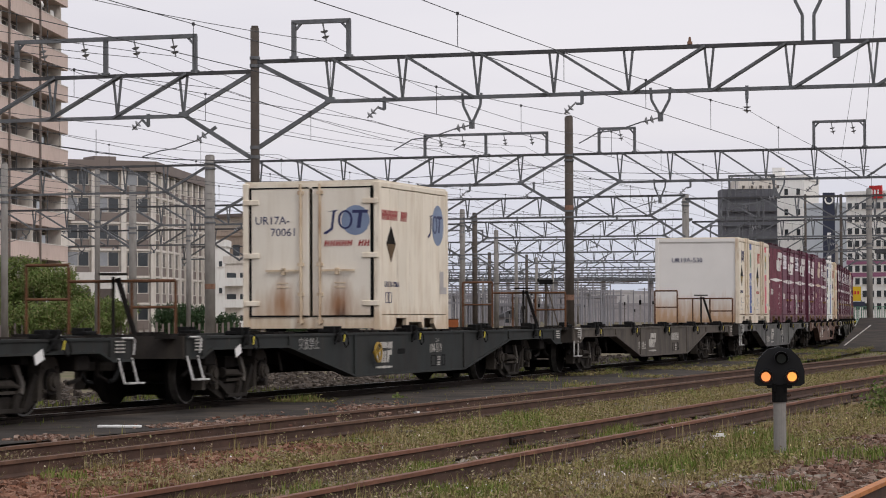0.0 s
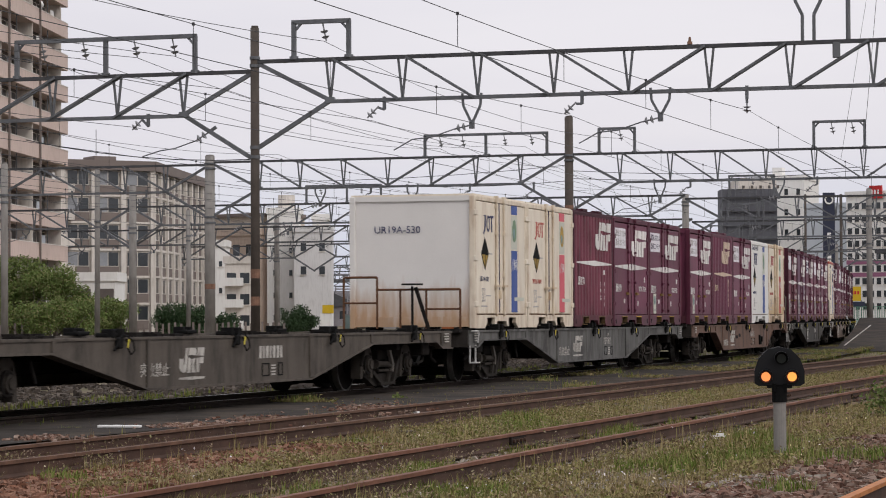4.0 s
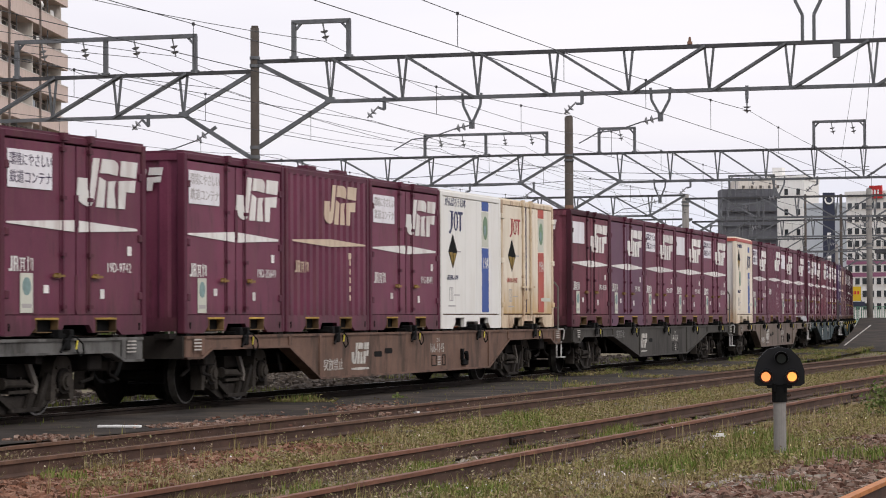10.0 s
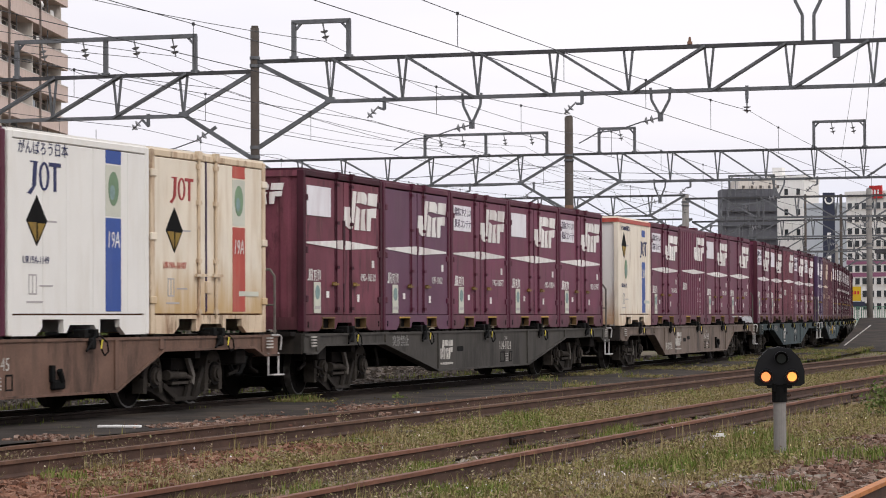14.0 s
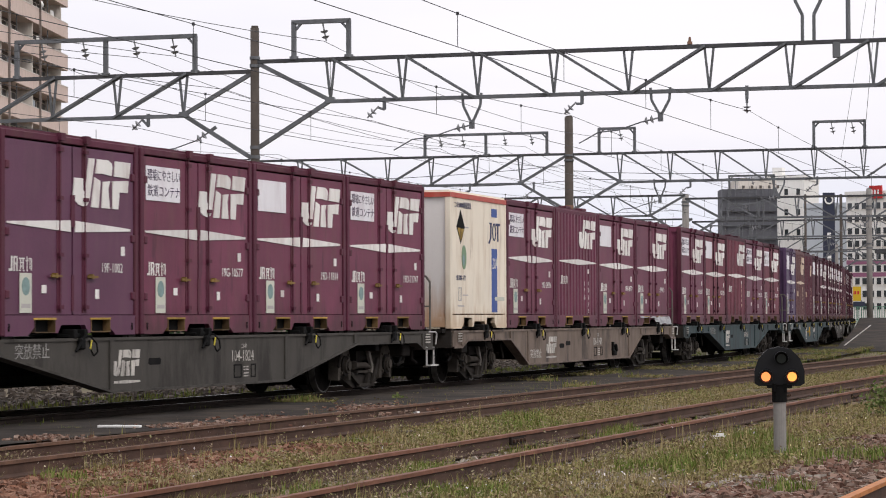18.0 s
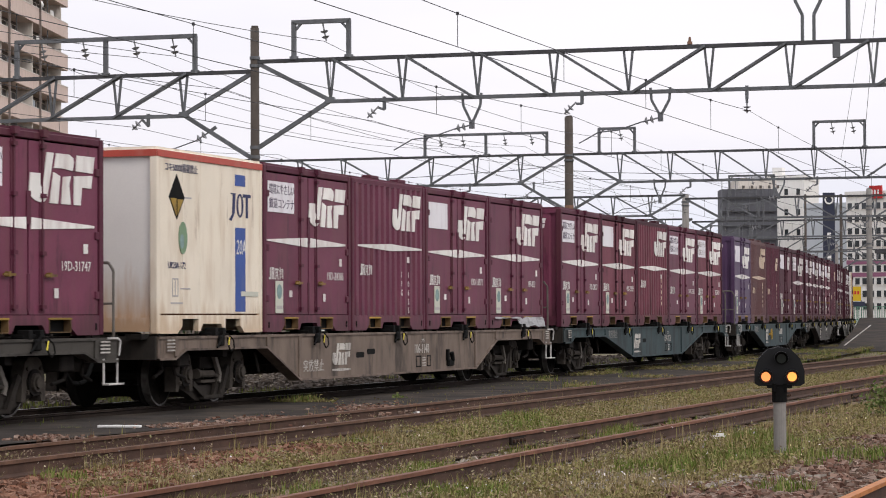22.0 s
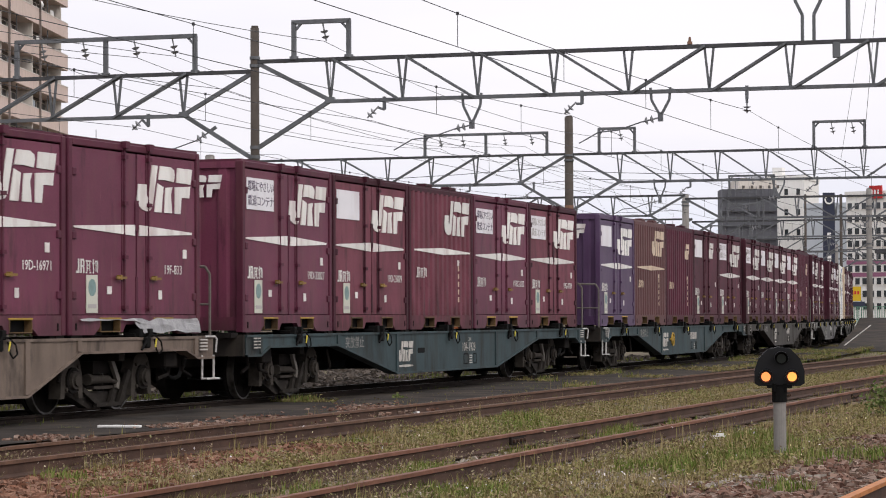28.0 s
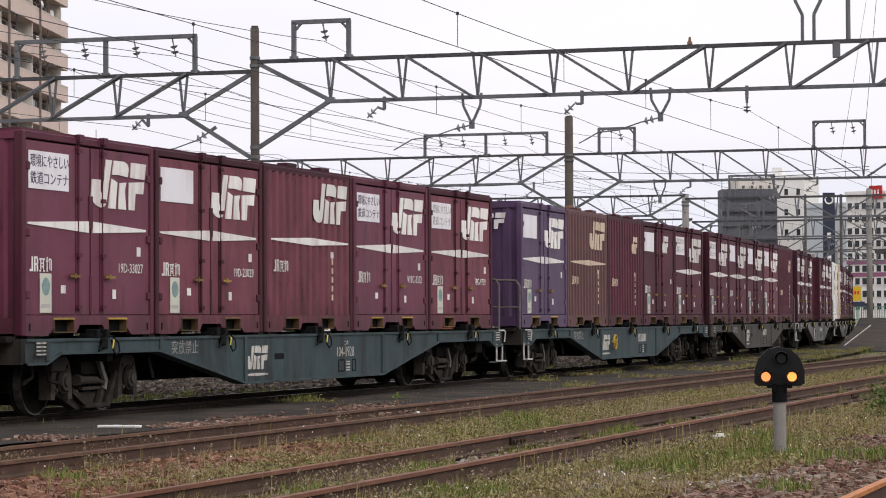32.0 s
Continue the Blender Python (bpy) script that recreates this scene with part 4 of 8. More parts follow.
# ---- wagons ----
def make_bogie(parent, x, s_mark):
    """A two-axle bogie under a wagon at x: sagging side frames, arched axle boxes, brake gear; its wheelsets turn."""
    bg = new("bogie")
    bg.parent = parent
    bg.location = (x, 0, 0)
    bg["label"] = "dusty two-axle bogie"
    for sy in (-1, 1):
        bm = bmesh.new()
        plate(bm, [(-1.22, 0.3), (-0.82, 0.2), (-0.42, 0.06), (0.42, 0.06), (0.82, 0.2), (1.22, 0.3), (1.2, 0.52), (0.7, 0.5), (0.42, 0.27), (-0.42, 0.27), (-0.7, 0.5), (-1.2, 0.52)], sy * 0.8, sy * 0.92)
        part("side_frame", bm, M_BOGIE, bg)
        for ax in (-0.95, 0.95):
            bm = bmesh.new()
            arch = [(ax - 0.29, 0.2), (ax - 0.27, 0.5), (ax - 0.2, 0.68), (ax - 0.12, 0.74), (ax + 0.12, 0.74), (ax + 0.2, 0.68), (ax + 0.27, 0.5), (ax + 0.29, 0.2), (ax + 0.19, 0.2), (ax + 0.17, 0.28), (ax - 0.17, 0.28), (ax - 0.19, 0.2)]
            plate(bm, arch, sy * 0.82, sy * 0.99)
            housing = part("axle_box", bm, M_AXLE, bg)
            if sy > 0:
                continue
            bm = bmesh.new()
            plate(bm, oval(ax, 0.43, 0.165, 0.165, 18), sy * 0.985, sy * 1.02)
            part("bearing_ring", bm, M_DARK, housing)
            bm = bmesh.new()
            bar(bm, (ax, sy * 1.0, 0.43), (ax, sy * 1.06, 0.43), 0.125, 16, 0.115)
            bar(bm, (ax, sy * 1.05, 0.43), (ax, sy * 1.09, 0.43), 0.075, 12)
            for k in range(4):
                c, d = 0.22 * math.cos(math.pi * (k + 0.5) / 2), 0.2 * math.sin(math.pi * (k + 0.5) / 2)
                bar(bm, (ax + c, sy * 0.98, 0.46 + d), (ax + c, sy * 1.015, 0.46 + d), 0.025, 6)
            part("axle_cap", bm, M_AXLE, housing)
        bm = bmesh.new()
        box(bm, -0.34, 0.3, sy * 0.8, sy * 0.98, 0.3, 0.34)
        bar(bm, (-0.5, sy * 0.99, 0.43), (0.02, sy * 0.99, 0.42), 0.052, 10)
        bar(bm, (-0.56, sy * 0.99, 0.43), (-0.5, sy * 0.99, 0.43), 0.075, 10)
        bar(bm, (0.0, sy * 0.99, 0.42), (0.22, sy * 0.99, 0.38), 0.03, 8)
        part("brake_cylinder", bm, M_AXLE, bg)
        if sy > 0:
            continue
        bm = bmesh.new()
        beam(bm, (0.06, sy * 1.0, 0.7), (0.26, sy * 1.0, 0.4), 0.05, 0.075)
        beam(bm, (0.26, sy * 1.0, 0.42), (0.22, sy * 1.0, 0.3), 0.05, 0.07)
        part("brake_lever", bm, M_PALE_STEEL, bg, "worn pale brake lever")
        bm = bmesh.new()
        beam(bm, (0.22, sy * 0.97, 0.32), (0.1, sy * 0.97, 0.1), 0.05, 0.09)
        beam(bm, (0.62, sy * 0.97, 0.52), (0.34, sy * 0.97, 0.08), 0.05, 0.09)
        beam(bm, (-0.3, sy * 0.97, 0.1), (0.4, sy * 0.97, 0.1), 0.06, 0.05)
        beam(bm, (-0.62, sy * 0.97, 0.3), (-0.2, sy * 0.97, 0.1), 0.04, 0.07)
        part("brake_hanger", bm, M_BOGIE, bg)
    bm = bmesh.new()
    box(bm, -0.18, 0.18, -0.8, 0.8, 0.3, 0.6, 0.03)
    bar(bm, (0, 0, 0.55), (0, 0, 0.74), 0.22, 14)
    box(bm, -0.3, 0.3, -0.8, 0.8, 0.1, 0.26)
    box(bm, -0.3, 0.3, -0.94, 0.94, 0.5, 0.66)
    part("bolster", bm, M_DARK, bg)
    for ax in (-0.95, 0.95):
        bm = bmesh.new()
        for sy in (-1, 1):
            bar(bm, (0, sy * 0.50, 0), (0, sy * 0.62, 0), 0.405, 28)
            bar(bm, (0, sy * 0.47, 0), (0, sy * 0.50, 0), 0.43, 28)
            bar(bm, (0, sy * 0.61, 0), (0, sy * 0.66, 0), 0.13, 14)
            for i in range(6):
                a = i * math.pi / 3
                bar(bm, (0.25 * math.cos(a), sy * 0.6, 0.25 * math.sin(a)), (0.25 * math.cos(a), sy * 0.63, 0.25 * math.sin(a)), 0.04, 8)
        bar(bm, (0, -0.8, 0), (0, 0.8, 0), 0.075, 12)
        ws = part("wheelset", bm, M_DARK, bg)
        ws.location = (ax, 0, 0.405)
        WHEELS.append((ws, (ax, 0, 0.405), s_mark))
        bm = bmesh.new()
        ring, inner = oval(0, 0, 0.408, 0.408, 28), oval(0, 0, 0.385, 0.385, 28)
        for i in range(28):
            j = (i + 1) % 28
            plate(bm, [ring[i], ring[j], inner[j], inner[i]], -0.625, -0.52)
        part("tyre_rim", bm, M_RIM_STEEL, ws, "worn bright wheel rim")


def make_ladder(parent, x, y, slant=0.0):
    """A hanging corner step with a tread, and the grab handle above it."""
    bm = bmesh.new()
    for k in (-0.18, 0.18):
        bar(bm, (x + k, y + 0.02, 0.7), (x + k, y + 0.02 - slant, 0.38), 0.017, 6)
    box(bm, x - 0.2, x + 0.2, y - 0.07 - slant, y + 0.03 - slant, 0.365, 0.39, 0.006)
    part("step", bm, M_STEP, parent, "white-edged corner step")
    bm = bmesh.new()
    pts = [(x - 0.12, y, 0.955), (x + 0.06, y - 0.06, 0.955), (x + 0.1, y - 0.07, 0.92), (x + 0.1, y - 0.05, 0.74)]
    for a, b in zip(pts, pts[1:]):
        bar(bm, a, b, 0.014, 6)
    part("grab_handle", bm, M_STEP, parent, "white grab handle over the step")


def make_hoop(parent, x, mat):
    """A tall grab hoop at a wagon's corner."""
    bm = bmesh.new()
    pts = [(x, -1.24, 0.8), (x, -1.24, 1.82), (x, -1.17, 1.92), (x, -0.42, 1.94), (x, -0.34, 1.86), (x, -0.34, 0.95)]
    for a, b in zip(pts, pts[1:]):
        bar(bm, a, b, 0.02, 6)
    bar(bm, (x, -1.24, 1.4), (x, -0.34, 1.4), 0.014, 6)
    part("grab_hoop", bm, mat, parent, "tubular grab hoop")


def make_rail(parent, x):
    """The end railing with the hand brake."""
    for a, b, h in ((-1.1, -0.45, 0.72), (0.5, 1.15, 0.95)):
        bm = bmesh.new()
        bar(bm, (x, a, 1.0), (x, a, 1.0 + h), 0.022, 6)
        bar(bm, (x, b, 1.0), (x, b, 1.0 + h), 0.022, 6)
        bar(bm, (x, a, 1.0 + h), (x, b, 1.0 + h), 0.022, 6)
        bar(bm, (x, a, 1.0 + h * 0.5), (x, b, 1.0 + h * 0.5), 0.018, 6)
        part("railing", bm, M_RUST, parent, "rusty tubular end railing")
    bm = bmesh.new()
    bar(bm, (x, -0.45, 1.72), (x, 0.5, 1.72), 0.02, 6)
    bar(bm, (x, 0.05, 1.0), (x, 0.05, 1.72), 0.02, 6)
    part("railing", bm, M_RUST, parent, "rusty tubular end railing")
    bm = bmesh.new()
    bar(bm, (x - 0.06, -0.2, 0.95), (x - 0.06, -0.2, 1.78), 0.025, 8)
    bar(bm, (x - 0.06, -0.2, 1.8), (x - 0.06, -0.2, 1.83), 0.2, 16)
    beam(bm, (x - 0.02, -0.5, 1.0), (x - 0.04, -0.26, 1.76), 0.06, 0.06)
    part("hand_brake", bm, M_DARK, parent, "upright hand brake column with a wheel")


def make_wagon(colour, s_mark, number, rail=False, front=False, rear=True, wheel_y=False, hoop=True, mark=(-2.88, 0.9, -5.45, 0.74, ((-1.6, 0.64),)), belly=(2.91, 5.85)):
    """A flat container wagon with a fish-bellied frame on two bogies."""
    paint = W_COLS[colour]
    wg = thing("container_wagon", {"green": "dark green-grey", "brown": "dusty brown", "grey": "grey", "dark": "dark grey", "beige": "beige-grey", "taupe": "dull grey-brown", "teal": "blue-green"}[colour] + " steel flat wagon for containers, rolling on the rails", "freight wagon", "wagons of the train")
    for sy in (-1, 1):
        bm = bmesh.new()
        y0, y1 = sy * 1.24, sy * 1.3
        b0, b1 = belly
        o = [(-9.6, 0.95), (-9.6, 0.68), (-9.08, 0.68), (-8.72, 0.8), (-b1, 0.795), (-b0, 0.29), (b0, 0.29), (b1, 0.795), (8.72, 0.8), (9.08, 0.68), (9.6, 0.68), (9.6, 0.95)]
        plate(bm, o, y0, y1)
        part("side_sill", bm, paint, wg)
        bm = bmesh.new()
        strip = [[bm.verts.new((a, sy * y, z + k)) for y, k in ((1.14, 0), (1.33, 0), (1.33, 0.03), (1.14, 0.03))] for a, z in [(p, q - 0.03) for p, q in o[1:-1]]]
        for r, q in zip(strip, strip[1:]):
            for i in range(4):
                bm.faces.new((r[i], r[(i + 1) % 4], q[(i + 1) % 4], q[i]))
        part("bottom_flange", bm, paint, wg)
        bm = bmesh.new()
        box(bm, -9.6, 9.6, sy * 1.16, sy * 1.32, 0.93, 0.965)
        part("top_flange", bm, paint, wg)
        for x in (-b1 + 0.06, -b0, b0, b1 - 0.06, -9.05, 9.05):
            z = 0.3 if abs(x) == b0 else 0.8 if abs(x) < 7 else 0.7
            bm = bmesh.new()
            box(bm, x - 0.05, x + 0.05, sy * 1.29, sy * 1.325, z, 0.94)
            part("frame_rib", bm, paint, wg)
        # container locks and side lamps of the deck
        for i in range(5):
            bm = bmesh.new()
            x = (i - 2) * PITCH
            box(bm, x - 0.2, x + 0.2, sy * 1.08, sy * 1.27, 0.965, 1.025, 0.015)
            for k in (-0.14, 0.14):
                box(bm, x + k - 0.05, x + k + 0.05, sy * 1.16, sy * 1.33, 0.96, 1.075, 0.01)
            box(bm, x - 0.08, x + 0.06, sy * 1.3, sy * 1.37, 0.82, 0.97, 0.02)
            bar(bm, (x - 0.2, sy * 1.36, 0.8), (x + 0.05, sy * 1.36, 1.0), 0.016, 6)
            loop = [(x + 0.05, sy * 1.34, 1.0), (x + 0.18, sy * 1.37, 0.98), (x + 0.28, sy * 1.4, 0.9), (x + 0.31, sy * 1.4, 0.79), (x + 0.25, sy * 1.38, 0.74), (x + 0.2, sy * 1.37, 0.8), (x + 0.16, sy * 1.36, 0.94)]
            for a, b in zip(loop, loop[1:]):
                bar(bm, a, b, 0.011, 5)
            lock = part("container_lock", bm, M_BLACK, wg)
            if sy < 0:
                bm = bmesh.new()
                beam(bm, (x + 0.12, -1.395, 0.83), (x + 0.16, -1.395, 0.94), 0.01, 0.022)
                part("lock_lever", bm, M_TAG, lock, "yellow lever tip")
    bm = bmesh.new()
    box(bm, -9.6, 9.6, -1.24, 1.24, 0.86, 0.93)
    box(bm, -9.7, 9.7, -0.25, 0.25, 0.5, 0.9)
    for x in (-9.0, -7.1, -4.5, -1.5, 1.5, 4.5, 7.1, 9.0):
        box(bm, x - 0.08, x + 0.08, -1.2, 1.2, 0.66, 0.88)
    for i in range(6):
        x = (i - 2.5) * PITCH
        for k in (-0.3, 0.3):
            box(bm, x + k - 0.12, x + k + 0.12, -1.18, -0.95, 0.93, 1.0)
            box(bm, x + k - 0.12, x + k + 0.12, 0.95, 1.18, 0.93, 1.0)
    for i in range(5):
        x = (i - 2) * PITCH
        for k in (-1.7, 1.7):
            box(bm, x + k - 0.1, x + k + 0.1, -1.2, -1.0, 0.93, 0.998)
            box(bm, x + k - 0.1, x + k + 0.1, 1.0, 1.2, 0.93, 0.998)
    part("deck_frame", bm, M_DARK, wg)
    for sx in (-1, 1):
        bm = bmesh.new()
        box(bm, sx * 9.6, sx * 9.66, -1.28, 1.28, 0.66, 0.97)
        part("end_sill", bm, M_SOOTY, wg)
        bm = bmesh.new()
        bar(bm, (sx * 9.6, 0, 0.78), (sx * 10.05, 0, 0.78), 0.09, 10)
        box(bm, sx * 9.95, sx * 10.17, -0.16, 0.16, 0.62, 0.92, 0.03)
        part("coupler", bm, M_DARK, wg)
        bm = bmesh.new()
        pts = [(sx * 9.66, -0.4, 0.7), (sx * 9.85, -0.42, 0.5), (sx * 10.0, -0.42, 0.38), (sx * 10.16, -0.42, 0.36)]
        for a, b in zip(pts, pts[1:]):
            bar(bm, a, b, 0.03, 6)
        part("brake_hose", bm, M_BLACK, wg, "black rubber brake hose")
        if (front and sx < 0) or (rear and sx > 0):
            make_ladder(wg, sx * 9.42, -1.33, 0.09 if colour == "green" else 0.0)
            if hoop and not (rail and sx < 0):
                make_hoop(wg, sx * 9.63, M_PALE_STEEL)
        bm = bmesh.new()
        x = sx * 9.25
        for k in range(4):
            box(bm, x - 0.14, x + 0.1, -1.345, -1.335, 0.77 + k * 0.045, 0.79 + k * 0.045)
        part("notice", bm, M_MARK, wg, "small white lines of data")
        make_bogie(wg, sx * 7.1, s_mark)
        # pipes, brackets and rods that hang in the shade beside the bogie
        for k, (x0, z0, x1, z1) in enumerate(((8.75, 0.74, 8.6, 0.45), (8.6, 0.45, 8.3, 0.4), (5.75, 0.7, 5.6, 0.42), (9.1, 0.72, 9.05, 0.5), (9.05, 0.5, 9.3, 0.42), (8.45, 0.72, 8.5, 0.55))):
            bm = bmesh.new()
            bar(bm, (sx * x0, -1.1, z0), (sx * x1, -1.1, z1), 0.025, 6)
            part("brake_pipe", bm, M_DARK, wg)
        bm = bmesh.new()
        box(bm, sx * 8.35, sx * 8.7, -1.2, -0.8, 0.55, 0.76, 0.02)
        part("brake_valve", bm, M_DARK, wg)
    if rail:
        make_rail(wg, -9.5)
    # brake gear and boxes under the middle
    bm = bmesh.new()
    bar(bm, (0.6, 0.2, 0.5), (2.0, 0.2, 0.5), 0.2, 14)
    box(bm, -1.6, -0.6, -0.6, 0.1, 0.32, 0.72, 0.03)
    bar(bm, (-6, 0.1, 0.5), (6, 0.1, 0.5), 0.03, 6)
    part("brake_gear", bm, M_DARK, wg)
    # marks on the side
    bm = bmesh.new()
    emblem_shapes(bm, mark[0], 0.465, 0.83, 0.34, -1.304)
    plate(bm, stripe_outline(mark[0], mark[0] + 0.83, 0.39, 0.045), -1.306, -1.302)
    part("emblem", bm, M_MARK, wg, "painted operator emblem")
    if wheel_y:
        wx = mark[0] - 0.1 if mark[0] > -2.5 else -1.85
        bm = bmesh.new()
        ring, inner = oval(wx, 0.64, 0.17, 0.17, 20), oval(wx, 0.64, 0.14, 0.14, 20)
        for i in range(20):
            plate(bm, [ring[i], ring[(i + 1) % 20], inner[(i + 1) % 20], inner[i]], -1.4, -1.37)
        for a in range(4):
            c, d = math.cos(a * math.pi / 2 + 0.4), math.sin(a * math.pi / 2 + 0.4)
            bar(bm, (wx, -1.385, 0.64), (wx + 0.14 * c, -1.385, 0.64 + 0.14 * d), 0.014, 6)
        bar(bm, (wx, -1.38, 0.64), (wx, -1.28, 0.64), 0.03, 8)
        part("brake_wheel", bm, M_YELLOW, wg, "yellow hand brake wheel")
    for x, z in mark[4]:
        bm = bmesh.new()
        plate(bm, [(x + 0.19 * a, z + 0.045 * b) for a, b in ((-1, -0.6), (-0.85, -1), (0.85, -1), (1, -0.6), (1, 0.6), (0.85, 1), (-0.85, 1), (-1, 0.6))], -1.303, -1.28)
        part("pull_hole", bm, M_BLACK, wg)
    if len(mark[4]) == 2:
        bm = bmesh.new()
        box(bm, 2.75, 3.05, -1.36, -1.28, 0.34, 0.46, 0.02)
        box(bm, 2.72, 2.8, -1.35, -1.3, 0.44, 0.64)
        bar(bm, (2.95, -1.36, 0.44), (2.88, -1.36, 0.58), 0.04, 8)
        part("brake_lever", bm, M_BLACK, wg)
    if number:
        writing("writing", number, 0.225, M_MARK, wg, Matrix.Translation((mark[1], -1.304, 0.595)) @ NEAR, squeeze=0.95)
        writing("writing", "コキ", 0.09, M_MARK, wg, Matrix.Translation((mark[1] + 0.36, -1.304, 0.775)) @ NEAR, squeeze=1.2)
    else:
        bm = bmesh.new()
        for i in range(7):
            box(bm, mark[1] + i * 0.13, mark[1] + 0.09 + i * 0.13, -1.306, -1.302, 0.62, 0.8)
        part("number_mark", bm, M_MARK, wg, "row of faded white characters")
    bm = bmesh.new()
    for k, wd in ((0.1, 0.28), (0.71, 0.18)):
        bm = bmesh.new()
        x = mark[1] + k
        for a, b, c, d in ((0, wd, 0.355, 0.375), (0, wd, 0.53, 0.55), (0, 0.03, 0.375, 0.53), (wd - 0.03, wd, 0.375, 0.53)):
            box(bm, x + a, x + b, -1.306, -1.302, c, d)
        part("inspection_mark", bm, M_BLACK, wg, "black outlined inspection box")
    bm = bmesh.new()
    for z in (0.37, 0.41, 0.46, 0.5):
        box(bm, mark[1] + 0.45, mark[1] + 0.62, -1.306, -1.302, z, z + 0.02)
    part("notice", bm, M_MARK, wg, "small white lines of data")
    writing("writing", "突放禁止", 0.2, M_MARK_FAINT if mark[3] > 0.7 else M_MARK, wg, Matrix.Translation((mark[2], -1.304, mark[3])) @ NEAR, squeeze=1.12)
    return wg


# ---- the train ----
MASTER = {}
MASTER["door"] = make_door_type(M_MAROON, M_MAROON_POST, M_LOGO)
MASTER["faded"] = make_door_type(M_FADED, M_OLD_POST, M_LOGO, 0.1, M_WORN)
MASTER["old"] = make_door_type(M_OLD, M_OLD_POST, M_LOGO_GREY, 0.1, M_WORN)
MASTER["old_plain"] = make_door_type(M_OLD, M_OLD_POST, M_LOGO_GREY, 0.1, M_WORN, True)
MASTER["ribbed_sooty"] = make_ribbed_type(M_OLD, M_OLD_POST, M_LOGO_GREY, 0.1, M_WORN)
MASTER["plum"] = make_door_type(M_PLUM, M_MAROON_POST, M_LOGO)
MASTER["purple"] = make_door_type(M_PURPLE, M_PURPLE, M_LOGO)
MASTER["ribbed"] = make_ribbed_type(M_MAROON, M_MAROON_POST, M_LOGO)
MASTER["ribbed_old"] = make_ribbed_type(M_MAROON, M_MAROON_POST, M_LOGO_OLD, -0.25)
MASTER["ribbed_plain"] = make_ribbed_type(M_OLD, M_OLD_POST, M_LOGO_OLD, 0.6, M_WORN, False)
MASTER["ribbed_faded"] = make_ribbed_type(M_FADED, M_OLD_POST, M_LOGO, 0.1, M_WORN)
MASTER["ribbed_brown"] = make_ribbed_type(M_BROWN, M_BROWN, M_LOGO_OLD, 0.1, M_WORN)
MASTER["blue"] = make_reefer(M_BLUE, M_NAVY, M_GREEN, M_STAINED)
MASTER["pink"] = make_reefer(M_PINK, M_RED, M_YELLOW, M_STAINED)
MASTER["red"] = make_reefer(M_RED, M_DARKRED, M_GREEN, M_RUSTY_CREAM, paint=M_OCHRE)
MASTER["band"] = make_reefer(M_BLUE, M_NAVY, M_GREEN, M_CREAM, True, "20A", False)
MASTER["fresh"] = make_reefer(M_BLUE, M_NAVY, M_GREEN, M_FRESH, False, "19A", False, M_FRESH)
MASTER["super"] = make_super()
USED = set()
LABELS = dict(old_plain="sooty old maroon container with one small emblem", plum="plum-coloured steel container with side doors and emblem", ribbed_plain="sooty plain maroon container with one small emblem", old="sooty old maroon container with greyed white emblem", ribbed_sooty="sooty old corrugated maroon container with greyed emblem", door="maroon steel container with side doors and white emblem", faded="faded maroon steel container with side doors and white emblem",
              purple="purple steel container with side doors and white emblem", ribbed="maroon corrugated container with white emblem",
              ribbed_old="maroon corrugated container with yellowed emblem", ribbed_faded="faded maroon corrugated container with white emblem", ribbed_brown="faded brown corrugated container with yellowed emblem",
              blue="cream insulated container with blue stripe and rust stains", pink="cream insulated container with pinkish red stripe",
              red="cream insulated container with red stripe and rusty edges", band="cream insulated container with red top band and blue stripe",
              fresh="clean white insulated container with bright blue stripe",
              super="cream insulated container with rust-stained end doors and blue discs")


def add_slogan(ob, faint):
    """The sticker with the railway's slogan in two lines; some have faded to white."""
    y = -CW / 2
    bm = bmesh.new()
    box(bm, -1.68, -0.62, y + 0.006, y + 0.014, 1.78, 2.24)
    p = part("slogan_sticker", bm, M_PLATE, ob, "white slogan sticker" if faint < 2 else "white sticker faded blank")
    if faint < 2:
        for i, line in enumerate(("環境にやさしい", "鉄道コンテナ")):
            writing("writing", line, 0.17, M_INK if faint == 0 else M_INK_FADED, p, Matrix.Translation((-1.64, y + 0.004, 2.06 - i * 0.21)) @ NEAR, squeeze=0.86 if i == 0 else 1.0)


def add_eco(ob):
    y = -CW / 2
    bm = bmesh.new()
    box(bm, -1.38, -1.08, y + 0.008, y + 0.014, 0.28, 0.76)
    p = part("eco_sticker", bm, M_STICKER, ob, "cream sticker with a globe drawing")
    bm = bmesh.new()
    plate(bm, oval(-1.23, 0.6, 0.1, 0.11), y + 0.004, y + 0.009)
    part("drawing", bm, M_TEAL, p)
    bm = bmesh.new()
    box(bm, -1.34, -1.12, y + 0.004, y + 0.009, 0.34, 0.39)
    part("caption_bar", bm, M_INK_FADED, p)


def load(w, slot, kind, code="", slogan=None, eco=False, shift=0.0):
    m = Matrix.Translation(((slot + 0.5) * PITCH - MIDDLE + shift, 0, 1.0))
    if kind in USED:
        ob = copy_thing(MASTER[kind], Matrix())
        for c in [c for c in ob.children_recursive if c.name.split(".")[0] in ("slogan_sticker", "eco_sticker", "code_mark", "drawing") or c.get("own")]:
            bpy.data.objects.remove(c)
    else:
        ob = MASTER[kind]
        USED.add(kind)
    ob["label"] = LABELS[kind]
    STICKERS.append((ob, kind, code, slogan, eco))
    MOVERS.append((ob, w * 20.4 + LEAD.get(w, 0.0) + MIDDLE, m))
    return ob


STICKERS = []


